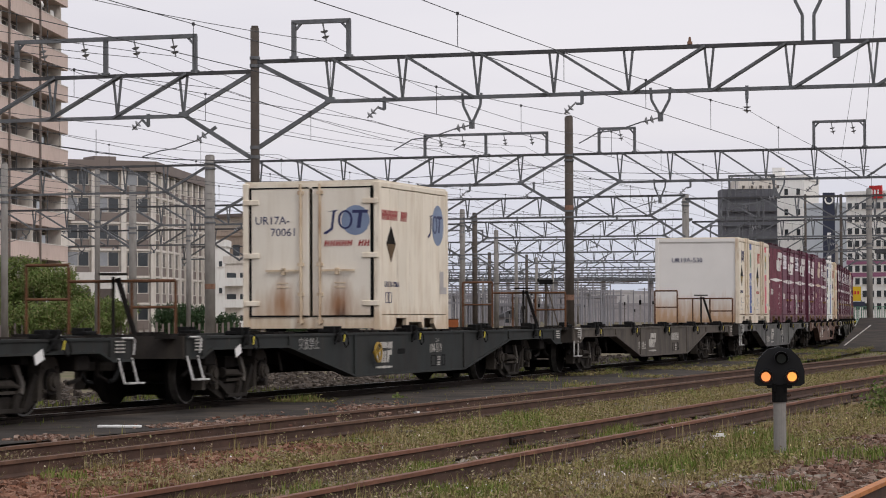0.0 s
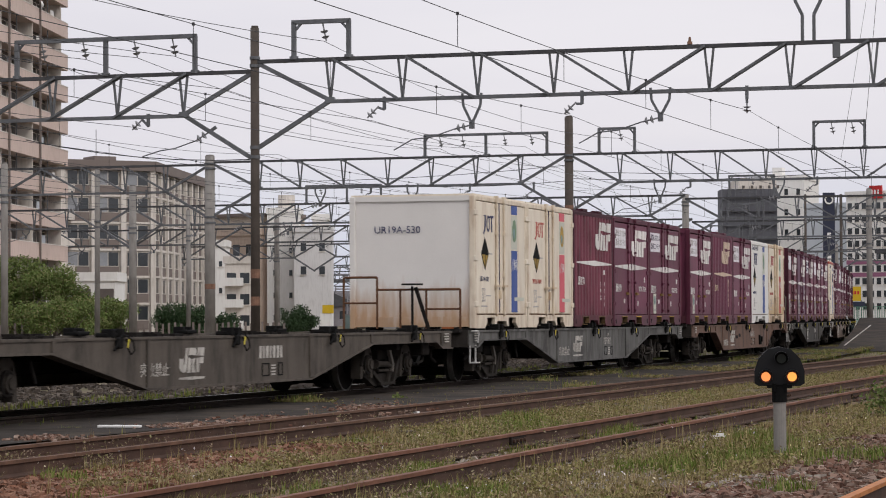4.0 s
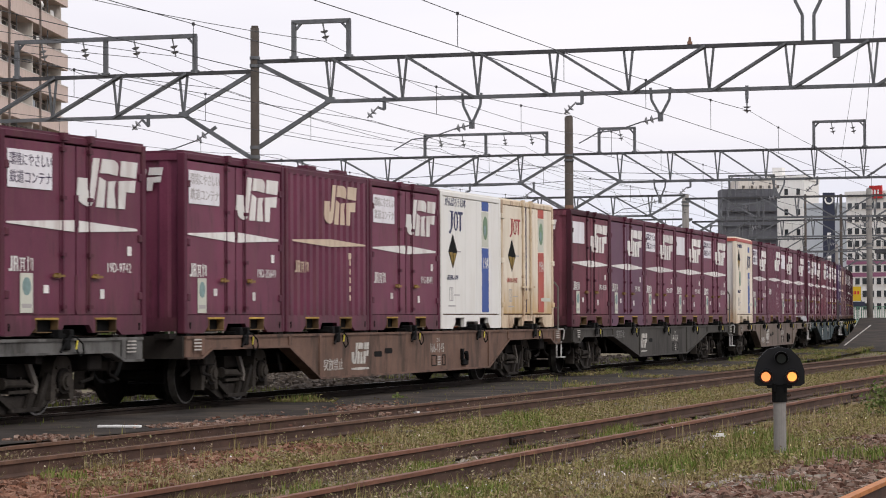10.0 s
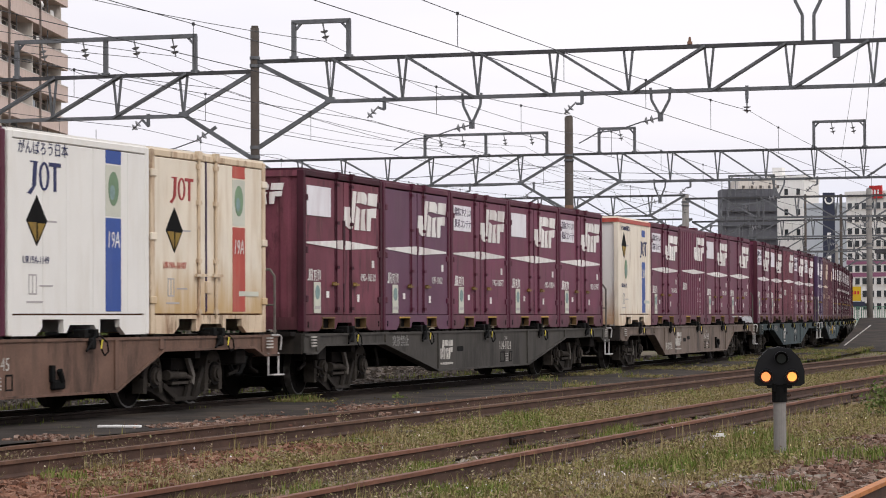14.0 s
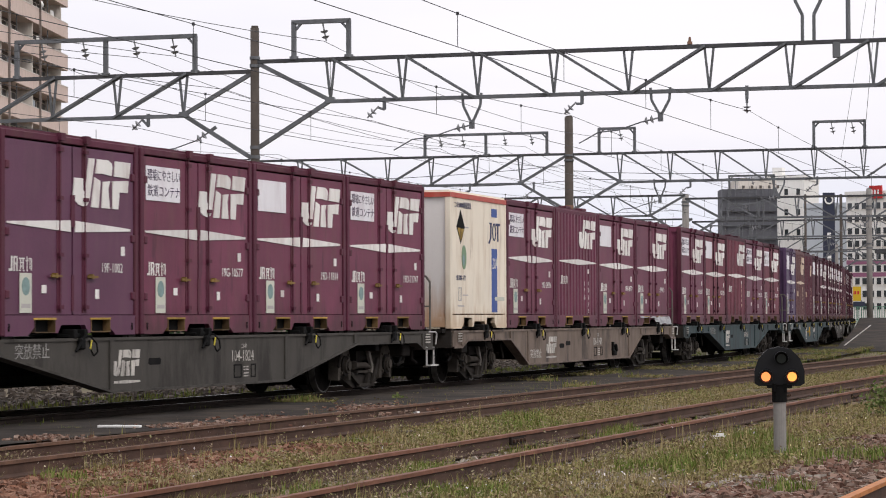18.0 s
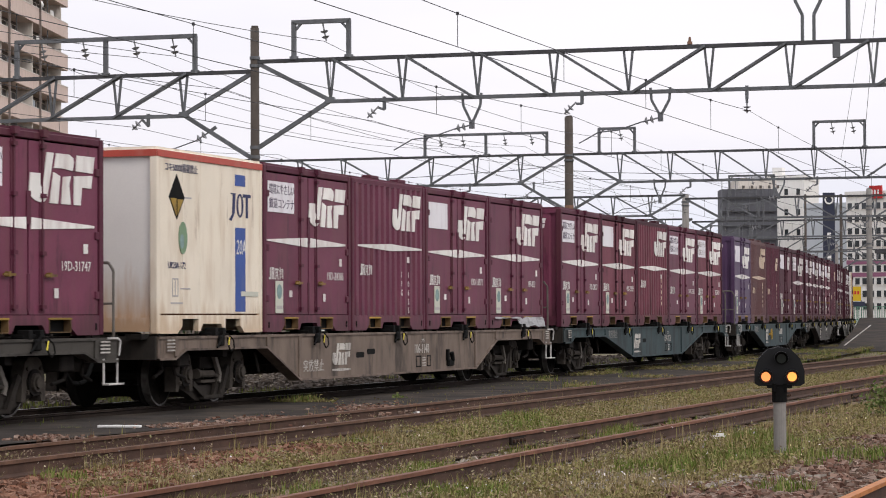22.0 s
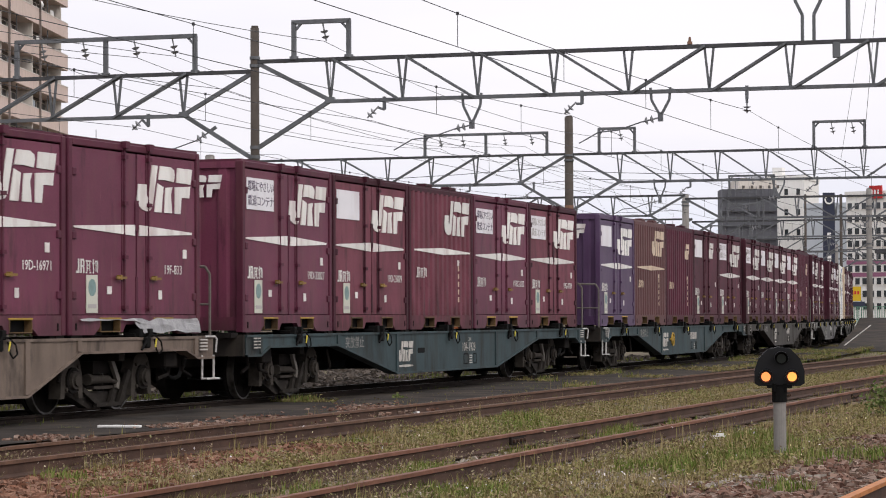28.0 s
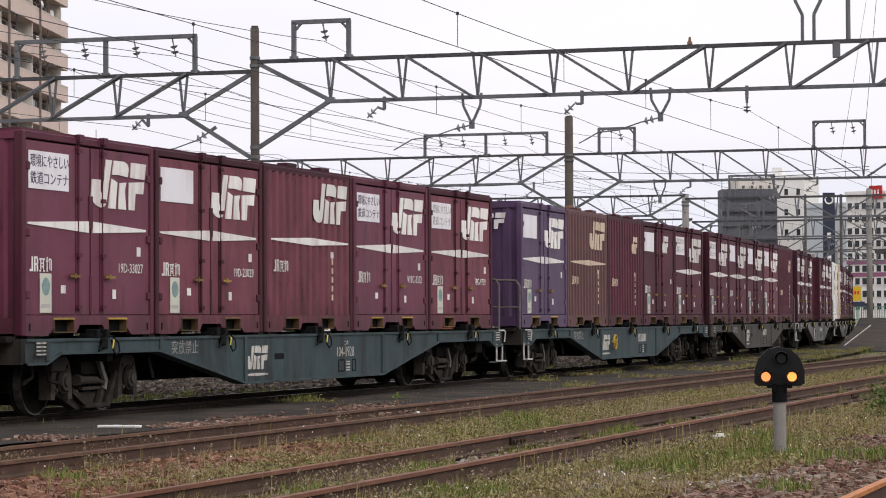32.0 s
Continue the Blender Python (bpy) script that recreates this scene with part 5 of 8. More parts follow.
def route_card(wg, x):
    """A white routing card in its holder, tilted beside the bogie."""
    bm = bmesh.new()
    beam(bm, (x - 0.1, -1.33, 0.71), (x + 0.1, -1.33, 0.78), 0.012, 0.13)
    part("route_card", bm, M_WHITE, wg, "white card in a holder on the frame")


T106 = (-3.05, 0.95, -4.31, 0.4, ((-1.76, 0.61), (-1.24, 0.655)))
BEHIND = {-5: 0.33, -4: -0.46, -3: 0.05, -1: 0.05, 0: 0.13}
for w, colour, number, kw in ((-7, "green", "", dict(hoop=False)), (-6, "green", "104-519", dict(mark=(-1.9, 0.9, -5.4, 0.74, ((-0.6, 0.64),)), wheel_y=True, rail=True, front=True, rear=False, hoop=False)), (-5, "taupe", "", dict(rail=True, front=True, rear=False, hoop=False, mark=(-1.89, 0.88, -3.1, 0.45, ()), belly=(2.87, 5.6))), (-4, "grey", "107-900", dict(rail=True, front=True, rear=False, mark=(-1.81, 0.95, -3.01, 0.42, ()), belly=(3.18, 5.7))),
                              (-3, "brown", "106-1145", dict(mark=T106, belly=(4.47, 5.82))), (-2, "dark", "104-1824", {}), (-1, "beige", "106-1148", dict(mark=T106, belly=(4.47, 5.82))), (0, "teal", "104-1928", dict(mark=(-2.88, 0.76, -5.45, 0.74, ((-1.6, 0.64),)))),
                              (1, "teal", "", dict(front=True, rear=False, wheel_y=True)), (2, "dark", "", {}), (3, "grey", "", {}), (4, "grey", "", {}), (5, "dark", "", {}), (6, "grey", "", {})):
    mark = w * 20.4 + LEAD.get(w, 0.0) + MIDDLE
    wagon = make_wagon(colour, mark, number, **kw)
    if w < -5:
        route_card(wagon, 7.2 if w == -7 else -7.84)
    MOVERS.append((wagon, mark, Matrix.Translation((BEHIND.get(w, 0.0), 0, 0))))

for w, slot, kind, code, slogan, eco in (
        (-6, 2, "super", "", None, False),
        (-4, 0, "blue", "UR19A-530", None, False), (-4, 1, "pink", "UR19A-10608", None, False), (-4, 2, "ribbed_faded", "6781", None, False), (-4, 3, "door", "V19C-7524", 1, False), (-4, 4, "door", "19D-9742", 0, True),
        (-3, 0, "door", "19D-35649", 1, True), (-3, 1, "ribbed_old", "", None, False), (-3, 2, "door", "19G-8941", 1, False), (-3, 3, "fresh", "UR19A-1149", None, False), (-3, 4, "red", "UR19A-10107", None, False),
        (-2, 0, "faded", "19D-18330", 2, True), (-2, 1, "plum", "19F-1002", None, True), (-2, 2, "door", "19G-10577", 0, True), (-2, 3, "door", "19D-11814", 2, True), (-2, 4, "door", "19D-31747", 0, True),
        (-1, 0, "band", "UR20A-172", None, False), (-1, 1, "door", "19D-24386", 0, True), (-1, 2, "ribbed", "10635", None, False), (-1, 3, "door", "19D-16971", 2, True), (-1, 4, "door", "19F-833", None, True),
        (0, 0, "door", "19D-33027", 0, True), (0, 1, "faded", "19D-23029", 2, True), (0, 2, "ribbed_faded", "", None, False), (0, 3, "door", "V19C-3332", 0, False), (0, 4, "faded", "19G-9709", 1, True),
        (1, 0, "purple", "", 2, True), (1, 1, "ribbed_brown", "", None, False), (1, 2, "ribbed_plain", "", None, False), (1, 3, "old_plain", "", 2, True), (1, 4, "old", "", 1, True),
        (2, 0, "old", "", 1, True), (2, 1, "old", "", 2, False), (2, 2, "old", "", 2, True), (2, 3, "faded", "", 2, True), (2, 4, "ribbed_plain", "", None, False),
        (3, 0, "old", "", 1, True), (3, 1, "old", "", None, True), (3, 3, "old", "", None, False), (3, 4, "old", "", 2, True),
        (4, 0, "fresh", "", None, False), (4, 1, "red", "", None, False), (4, 2, "old", "", 2, True), (4, 3, "ribbed_sooty", "", None, False), (4, 4, "old", "", 1, True),
        (5, 0, "old", "", 1, True), (5, 1, "old", "", 2, True), (5, 2, "ribbed_sooty", "", None, False), (5, 3, "old", "", 1, True), (5, 4, "old", "", None, True),
        (6, 0, "old", "", 1, True), (6, 1, "ribbed_sooty", "", None, False), (6, 2, "old", "", 1, True)):
    load(w, slot, kind, code, slogan, eco, 0.4 if kind == "super" else 0.0)

for ob, kind, code, slogan, eco in STICKERS:
    y = -CW / 2
    if slogan is not None:
        add_slogan(ob, slogan)
    if eco:
        add_eco(ob)
    if code and kind in ("door", "old", "faded", "purple", "plum"):
        writing("code_mark", code, 0.175, M_LOGO, ob, Matrix.Translation((0.78, y + 0.012, 0.8)) @ NEAR, squeeze=0.95)
    elif kind.startswith("ribbed"):
        if code:
            for i, c in enumerate(code):
                writing("code_mark", c, 0.14, M_LOGO, ob, Matrix.Translation((0.9, y - 0.006, 0.88 - i * 0.15)) @ NEAR)
            for i, c in enumerate("19G"):
                writing("code_mark", c, 0.14, M_LOGO, ob, Matrix.Translation((0.53, y - 0.006, 0.88 - i * 0.15)) @ NEAR)
        else:
            bm = bmesh.new()
            for i in range(5):
                box(bm, 0.9, 0.96, y - 0.008, y - 0.003, 0.48 + i * 0.14, 0.57 + i * 0.14)
            part("code_mark", bm, M_LOGO_OLD, ob, "column of faded pale characters")
    elif code:
        writing("code_mark", code, 0.13, M_NAVY if kind in ("blue", "band", "fresh") else M_RED, ob, Matrix.Translation((-1.5, y + 0.006, 0.88)) @ NEAR, squeeze=0.95)
    if code == "UR19A-530":
        writing("code_mark", code, 0.19, M_NAVY, ob, Matrix.Translation((-CL / 2 + 0.035, 0.75, 1.78)) @ Matrix.Rotation(radians(-90), 4, "Z") @ NEAR)
    if code == "UR19A-1149":
        writing("writing", "がんばろう日本", 0.18, M_NAVY, ob, Matrix.Translation((-1.62, y + 0.006, 2.22)) @ NEAR)
    if code == "UR20A-172":
        writing("writing", "コキ50000積載禁止", 0.13, M_NAVY, ob, Matrix.Translation((-1.6, y + 0.006, 2.2)) @ NEAR)


def motions():
    """The train rolls towards the camera's left and slows almost to a stop."""
    times = [i * 0.5 for i in range(65)]
    for ob, mark, m in MOVERS:
        walk(ob, [(t, chord(run(t) + mark) @ m) for t in times])
    for ws, at, mark in WHEELS:
        rows, last = [], None
        for i in range(0, 961, 3):
            t = i / 30
            a = run(t) / 0.405
            if last is None or abs(a - last) > 0.75 or i == 960:
                rows.append((t, Matrix.Translation(at) @ Matrix.Rotation(a, 4, "Y")))
                last = a
        walk(ws, rows)


# ---- ground, tracks ----
GROUND = -0.165
M_SOIL = surface("weedy ballast soil", (0.122, 0.098, 0.065), 0.95, var=0.5, scale=0.5, fine=14, bump=0.6, dirt=(0.1, 0.105, 0.03), dirt_amount=0.8, dirt_scale=(0.35, 0.35, 0.35))
M_ASPHALT = surface("old grey asphalt", (0.042, 0.036, 0.032), 0.95, var=0.55, scale=1.3, fine=18, bump=0.6, dirt=(0.1, 0.078, 0.058), dirt_amount=0.7, dirt_scale=(0.7, 0.7, 0.7), spec=0.1)
M_RAIL = surface("rusted rail steel", (0.072, 0.041, 0.03), 0.85, 0.0, var=0.4, scale=3, dirt=(0.05, 0.03, 0.022), dirt_amount=0.6)
# rail head colours: rust, lightened to imitate the lit edge of the head
M_RAIL_TOP = surface("worn rusty lit rail top", (0.13, 0.07, 0.045), 0.7, 0.1, var=0.35, scale=4, dirt=(0.07, 0.04, 0.028), dirt_amount=0.6)
M_RAIL_RED = surface("red-rusted lit rail head", (0.17, 0.075, 0.047), 0.7, 0.1, var=0.35, scale=4, dirt=(0.12, 0.055, 0.035), dirt_amount=0.6)
# darker than the other rails
M_RAIL_DARK = surface("dark rail side steel", (0.03, 0.022, 0.018), 0.8, 0.0, var=0.4, scale=3, spec=0.1)
M_RAIL_ORANGE = surface("orange-rusted lit rail top", (0.42, 0.16, 0.05), 0.6, 0.1, var=0.3, scale=5)
M_SLEEPER = surface("weathered sleeper", (0.1, 0.078, 0.058), 0.95, var=0.4, scale=3, bump=0.4, dirt=(0.12, 0.09, 0.06), dirt_amount=0.8, dirt_scale=(2, 2, 2))
M_POLE = surface("dark rusty steel pole", (0.085, 0.07, 0.06), 0.8, var=0.3, scale=2, dirt=(0.05, 0.04, 0.035), dirt_amount=0.6)
M_CONCRETE = surface("weathered concrete", (0.24, 0.225, 0.21), 0.9, var=0.18, scale=1.5, dirt=(0.12, 0.1, 0.09), dirt_amount=0.6)
M_GALV = surface("galvanised steel", (0.15, 0.155, 0.165), 0.6, 0.4, var=0.2, scale=2, dirt=(0.08, 0.075, 0.07), dirt_amount=0.5)
M_CABLE = surface("overhead wire", (0.05, 0.05, 0.055), 0.6, 0.3, var=0.1)
M_PORCELAIN = surface("grey insulator", (0.24, 0.24, 0.25), 0.5, var=0.2)

bm = bmesh.new()
bmesh.ops.create_grid(bm, x_segments=2, y_segments=2, size=2500, matrix=Matrix.Translation((0, 1500, GROUND - 0.02)))
thing("ground", "weedy stony railway ground reaching the horizon", "ground", kind="structure", bm=bm, material=M_SOIL)


def rail_mesh(name, pts, parent, top, faces=(5, 6, 7)):
    """A flat-bottomed rail along the points, its top at their height."""
    prof = ((-0.06, -0.15), (0.06, -0.15), (0.06, -0.135), (0.01, -0.115), (0.01, -0.04), (0.033, -0.03), (0.033, 0.0), (-0.033, 0.0), (-0.033, -0.03), (-0.01, -0.04), (-0.01, -0.115), (-0.06, -0.135))
    bm = bmesh.new()
    rings = []
    for i, p in enumerate(pts):
        a, b = pts[max(0, i - 1)], pts[min(len(pts) - 1, i + 1)]
        d = (Vector(b) - Vector(a)).normalized()
        side = Vector((d.y, -d.x, 0))
        rings.append([bm.verts.new(Vector(p) + side * u + Vector((0, 0, v))) for u, v in prof])
    k = len(prof)
    for r, q in zip(rings, rings[1:]):
        for i in range(k):
            # head faces take the lighter material, rust and painted lit edge together
            bm.faces.new((r[i], r[(i + 1) % k], q[(i + 1) % k], q[i])).material_index = 1 if i in faces else 0
    ob = part(name, bm, M_RAIL, parent)
    ob.data.materials.append(top)
    return ob


BM = bmesh.new()
box(BM, -0.11, 0.11, -1.0, 1.0, -0.06, 0.0, 0.012)
SLEEPER = mesh_of("sleeper", BM, M_SLEEPER)


def sleepers(tr, line, d0, d1, step):
    """Old wooden sleepers sunk to their tops in the ground."""
    for i in range(int((d1 - d0) / step)):
        d = d0 + i * step
        a, b = Vector(line(d, -0.5)), Vector(line(d, 0.5))
        ob = part("sleeper", SLEEPER, M_SLEEPER, tr)
        ob.matrix_world = Matrix.Translation(((a.x + b.x) / 2, (a.y + b.y) / 2, -0.155 - 0.008 * (i * 7 % 3))) @ Matrix.Rotation(math.atan2(b.y - a.y, b.x - a.x) - math.pi / 2 + 0.02 * (i * 5 % 3 - 1), 4, "Z")


def track(label, line, top, side=None):
    """Two rails on sleepers along line(d) -> (point, left direction)."""
    tr = thing("railway_track", label, "railway track", "tracks of the yard", "structure")
    for off in (-0.566, 0.566):
        rl = rail_mesh("rail", [line(d, off) for d in line.steps], tr, top, (6,) if side else (5, 6, 7))
        if side:
            rl.data.materials[0] = side
    return tr


class Straight:
    def __init__(self, x, y, slope, y0, y1, n=12):
        self.x, self.y, self.slope = x, y, slope
        self.steps = [y0 + (y1 - y0) * i / n for i in range(n + 1)]

    def __call__(self, d, off=0.0, z=0.0):
        k = math.hypot(1, self.slope)
        return (self.x + self.slope * (d - self.y) - off / k, d + off * self.slope / k, z)


class Curved:
    steps = list(np.arange(-60, 260, 4.0))

    def __call__(self, d, off=0.0, z=0.0):
        return tuple(on_track(d, off, z))


sleepers(track("main siding track with worn rails under the freight train", Curved(), M_STEEL, M_RAIL_DARK), Curved(), -12, 40, 0.62)
T2 = Straight(0.0, 35.1, 0.325, -10, 210)
T3 = Straight(0.0, 22.5, 0.323, -10, 210)
T4 = Straight(0.68, 8.9, 0.318, -10, 120)
sleepers(track("rusty siding track half sunk in weeds", T2, M_RAIL_TOP), T2, 16, 64, 0.63)
sleepers(track("red-rusted siding track half sunk in weeds", T3, M_RAIL_RED), T3, 12, 62, 0.63)
sleepers(track("rusty siding track beside ballast", T4, M_RAIL_ORANGE), T4, 2, 26, 0.63)

# joint bars bolted to the rails of the third track
for d, off in ((26.7, -0.566), (26.46, 0.566), (41.0, -0.566), (41.2, 0.566)):
    p, q = Vector(T3(d - 0.25, off, -0.075)), Vector(T3(d + 0.25, off, -0.075))
    jb = thing("joint_bar", "dark rusty joint bar bolted to the rail", "rail fitting", "rail joint bars")
    bm = bmesh.new()
    beam(bm, p, q, 0.075, 0.075)
    part("bar", bm, M_RAIL_DARK, jb)
    bm = bmesh.new()
    for k in (0.12, 0.37, 0.63, 0.88):
        c = p.lerp(q, k)
        bar(bm, c + Vector((-0.05, 0.015, 0)), c + Vector((0.06, -0.02, 0)), 0.02, 6)
    part("bolt", bm, M_RAIL, jb)

# asphalt strip between the train and the next siding
bm = bmesh.new()
prev = None
for s in np.arange(-30, 130, 5.0):
    a, b = on_track(s, -0.72, -0.075), on_track(s, -3.2, -0.08)
    cur = (bm.verts.new(a), bm.verts.new(b))
    if prev:
        bm.faces.new((prev[0], prev[1], cur[1], cur[0]))
    prev = cur
thing("service_path", "grey asphalt service path beside the train's track", "path", kind="structure", bm=bm, material=M_ASPHALT)


# ---- shunting signal ----
def signal():
    at = Matrix.Translation((3.24, 24.75, -0.15)) @ Matrix.Rotation(radians(-7), 4, "Z")
    sg = thing("shunting_signal", "black dwarf signal with two lit amber lamps on a concrete post", "railway signal", at=at)
    bm = bmesh.new()
    bar(bm, (0, 0, 0), (0, 0, 0.56), 0.062, 18)
    part("post", bm, M_CONCRETE, sg, "round concrete post")
    bm = bmesh.new()
    bar(bm, (0, 0, 0.52), (0, 0, 0.66), 0.075, 14)
    for a in (-0.05, 0.05):
        bar(bm, (a, -0.05, 0.62), (a, -0.05, 0.7), 0.02, 8)
    box(bm, -0.12, 0.12, -0.06, 0.06, 0.655, 0.69)
    part("bracket", bm, M_BLACK, sg)
    bm = bmesh.new()
    o = [(-0.24, 0.7), (-0.2, 0.675), (0.2, 0.675), (0.24, 0.7), (0.24, 0.82), (0.2, 0.94), (0.11, 1.03), (0.0, 1.055), (-0.11, 1.03), (-0.2, 0.94), (-0.24, 0.82)]
    plate(bm, o, -0.03, 0.1)
    part("housing", bm, M_SIGNAL, sg, "black rounded signal housing")
    bz = M_SIGNAL
    for x, z, lit in ((-0.13, 0.765, True), (0.12, 0.765, True), (0.02, 0.94, False)):
        bm = bmesh.new()
        n = 20
        for i in range(n):
            a0, a1 = math.pi * (-0.15 + 1.3 * i / n), math.pi * (-0.15 + 1.3 * (i + 1) / n)
            q = [(x + 0.07 * math.cos(a), y, z + 0.07 * math.sin(a)) for a in (a0, a1) for y in (-0.03, -0.17)]
            q2 = [(x + 0.064 * math.cos(a), y, z + 0.064 * math.sin(a)) for a in (a0, a1) for y in (-0.03, -0.17)]
            v = [bm.verts.new(p) for p in q]
            u = [bm.verts.new(p) for p in q2]
            bm.faces.new((v[0], v[1], v[3], v[2]))
            bm.faces.new((u[0], u[2], u[3], u[1]))
            bm.faces.new((v[1], u[1], u[3], v[3]))
        part("hood", bm, bz, sg)
        bm = bmesh.new()
        plate(bm, oval(x, z, 0.045, 0.045, 24), -0.045, -0.03)
        part("lens", bm, (M_AMBER if x < 0 else M_AMBER_BRIGHT) if lit else M_LENS_OFF, sg, "glowing amber lens" if lit else "dark lens")
        bm = bmesh.new()
        ring, inner = oval(x, z, 0.06, 0.06, 24), oval(x, z, 0.045, 0.045, 24)
        for i in range(24):
            j = (i + 1) % 24
            plate(bm, [ring[i], ring[j], inner[j], inner[i]], -0.06, -0.03)
        # lit lamps get a red rim colour that imitates the lens's glow
        part("lens_rim", bm, M_RIM_GLOW if lit else M_BLACK, sg)


M_AMBER = glow("lit amber lens", (1.0, 0.34, 0.1), 1.0)
M_AMBER_BRIGHT = glow("brightly lit amber lens", (1.0, 0.42, 0.09), 1.12)
M_SIGNAL = surface("glossy black signal paint", (0.007, 0.007, 0.008), 0.45, var=0.2, spec=0.25)
# dark red that paints the amber glow onto the rim
M_RIM_GLOW = surface("lens rim reddened as lamp glow", (0.09, 0.02, 0.01), 0.4, var=0.2)
M_LENS_OFF = surface("dark glass lens", (0.05, 0.06, 0.05), 0.15, var=0.1)
signal()


M_TAPE = surface("faded rusty tape", (0.2, 0.11, 0.075), 0.7, var=0.4, scale=6)
# ---- overhead line: gantries, poles, wires ----
ACROSS = Vector((math.cos(radians(-16.5)), math.sin(radians(-16.5)), 0))
ALONG = Vector((-ACROSS.y, ACROSS.x, 0))
ROWS = [(-21.0, 33.4), (-5.86, 80.0), (6.37, 129.0), (-3.06 + 20.2 * 0.959, 178.0 - 20.2 * 0.284), (1.67 + 19.2, 220.0 - 5.7), (5.65 + 19.2, 272.0 - 5.7), (28.6, 318.0), (33.0, 368.0), (37.5, 418.0), (42.0, 468.0), (47.0, 520.0)]
ROW_P = [Vector((x, y, 0)) for x, y in ROWS]


def gantry_beam(P, u0, u1, lo, hi, posts, flip, thick=0.115, reverse=False):
    """A lattice beam of one gantry: chords as parts, upright pairs, diagonals, end braces down to the poles."""
    ob = thing("lattice_beam", "grey steel lattice beam spanning the tracks between poles", "gantry beam", "overhead line gantries", at=Matrix.Translation(P))
    V = lambda u, z: ACROSS * u + Vector((0, 0, z))
    bm = bmesh.new()
    beam(bm, V(u0, hi), V(u1, hi), thick * 1.3, thick)
    part("top_chord", bm, M_GALV_DARK, ob)
    bm = bmesh.new()
    beam(bm, V(posts[0], lo), V(posts[-1], lo), thick, thick)
    part("bottom_chord", bm, M_GALV, ob)
    for u in posts:
        bm = bmesh.new()
        for k in (-0.14, 0.14):
            beam(bm, V(u, lo), V(u + k, hi), thick * 0.6, thick * 0.55)
        part("upright", bm, M_GALV, ob)
    for i, (a, b) in enumerate(zip(posts, posts[1:])):
        bm = bmesh.new()
        down = (i < flip) != reverse
        p, q = (V(a + 0.12, hi), V(b - 0.12, lo)) if down else (V(a + 0.12, lo), V(b - 0.12, hi))
        for k in (-0.11, 0.11):
            beam(bm, p + ALONG * k, q + ALONG * k, thick * 0.55, thick * 0.6)
        part("diagonal", bm, M_GALV, ob)
    for u, v in ((u0, posts[0]), (u1, posts[-1])):
        for z in (hi, lo - 1.45):
            bm = bmesh.new()
            beam(bm, V(u, z), V(v, lo + 0.03), thick * 0.9, thick * 1.1)
            part("end_brace", bm, M_GALV, ob)
    for v in (posts[0], posts[-1]):
        bm = bmesh.new()
        d = 0.2
        m = V(v, lo)
        vs = [bm.verts.new(m + ACROSS * a + Vector((0, 0, b)) + ALONG * c) for c in (-0.07, 0.07) for a, b in ((-d, -0.05), (d, -0.05), (d * 0.6, 0.13), (-d * 0.6, 0.13))]
        for f in ((0, 1, 2, 3), (7, 6, 5, 4), (0, 4, 5, 1), (1, 5, 6, 2), (2, 6, 7, 3), (3, 7, 4, 0)):
            bm.faces.new([vs[i] for i in f])
        part("gusset", bm, M_GALV, ob)
    return ob


def line_pole(x, y, top, r, mat, label, bands=True, marks=()):
    ob = thing("line_pole", label, "pole", "overhead line poles", at=Matrix.Translation((x, y, GROUND)))
    bm = bmesh.new()
    bar(bm, (0, 0, 0), (0, 0, top - GROUND), r * 1.1, 16, r)
    part("shaft", bm, mat, ob, smooth=True)
    bm = bmesh.new()
    bar(bm, (0, 0, top - GROUND), (0, 0, top - GROUND + 0.07), r * 0.8, 14)
    part("cap", bm, mat, ob)
    for z in marks:
        bm = bmesh.new()
        bar(bm, (0, 0, z - GROUND - 0.14), (0, 0, z - GROUND + 0.14), r * 1.1, 16)
        part("marker_band", bm, M_TAPE, ob, "faded rusty marker band")
    if bands:
        for z in (6.25, 6.55, 9.1, 9.35):
            if z < top - 0.2:
                bm = bmesh.new()
                bar(bm, (0, 0, z - GROUND - 0.05), (0, 0, z - GROUND + 0.05), r * 1.2, 16)
                part("band", bm, M_GALV, ob, "steel clamp band")
    return ob


def portal(P, us, z0, z1, hang, label="grey steel frame on the gantry holding feeder insulators"):
    """A small frame standing on a beam, with insulator strings hanging from it."""
    ob = thing("feeder_support", label, "line fitting", "feeder supports", at=Matrix.Translation(P))
    V = lambda u, z: ACROSS * u + Vector((0, 0, z))
    for u in us:
        bm = bmesh.new()
        beam(bm, V(u, z0), V(u, z1), 0.13, 0.13, ALONG)
        bar(bm, V(u, z0 - 0.04), V(u, z0 + 0.06), 0.14, 8)
        part("leg", bm, M_GALV, ob)
    bm = bmesh.new()
    beam(bm, V(us[0] - 0.06, z1), V(us[-1] + 0.06, z1), 0.13, 0.13)
    for u, s in [(us[0], 1), (us[-1], -1)]:
        beam(bm, V(u, z1 - 0.3), V(u + s * 0.28, z1), 0.07, 0.07)
    part("crossbar", bm, M_GALV, ob)
    for u in hang:
        insulator(ob, V(u, z1 - 0.05), V(u + 0.12, z1 - 0.62))
    return ob


def insulator(parent, p, q, discs=2):
    bm = bmesh.new()
    d = (q - p)
    bar(bm, p, q, 0.025, 6)
    for i in range(discs):
        a = p + d * (0.45 + 0.3 * i)
        bar(bm, a, a + d * 0.1, 0.13, 10, 0.06)
    part("insulator", bm, M_PORCELAIN, parent)


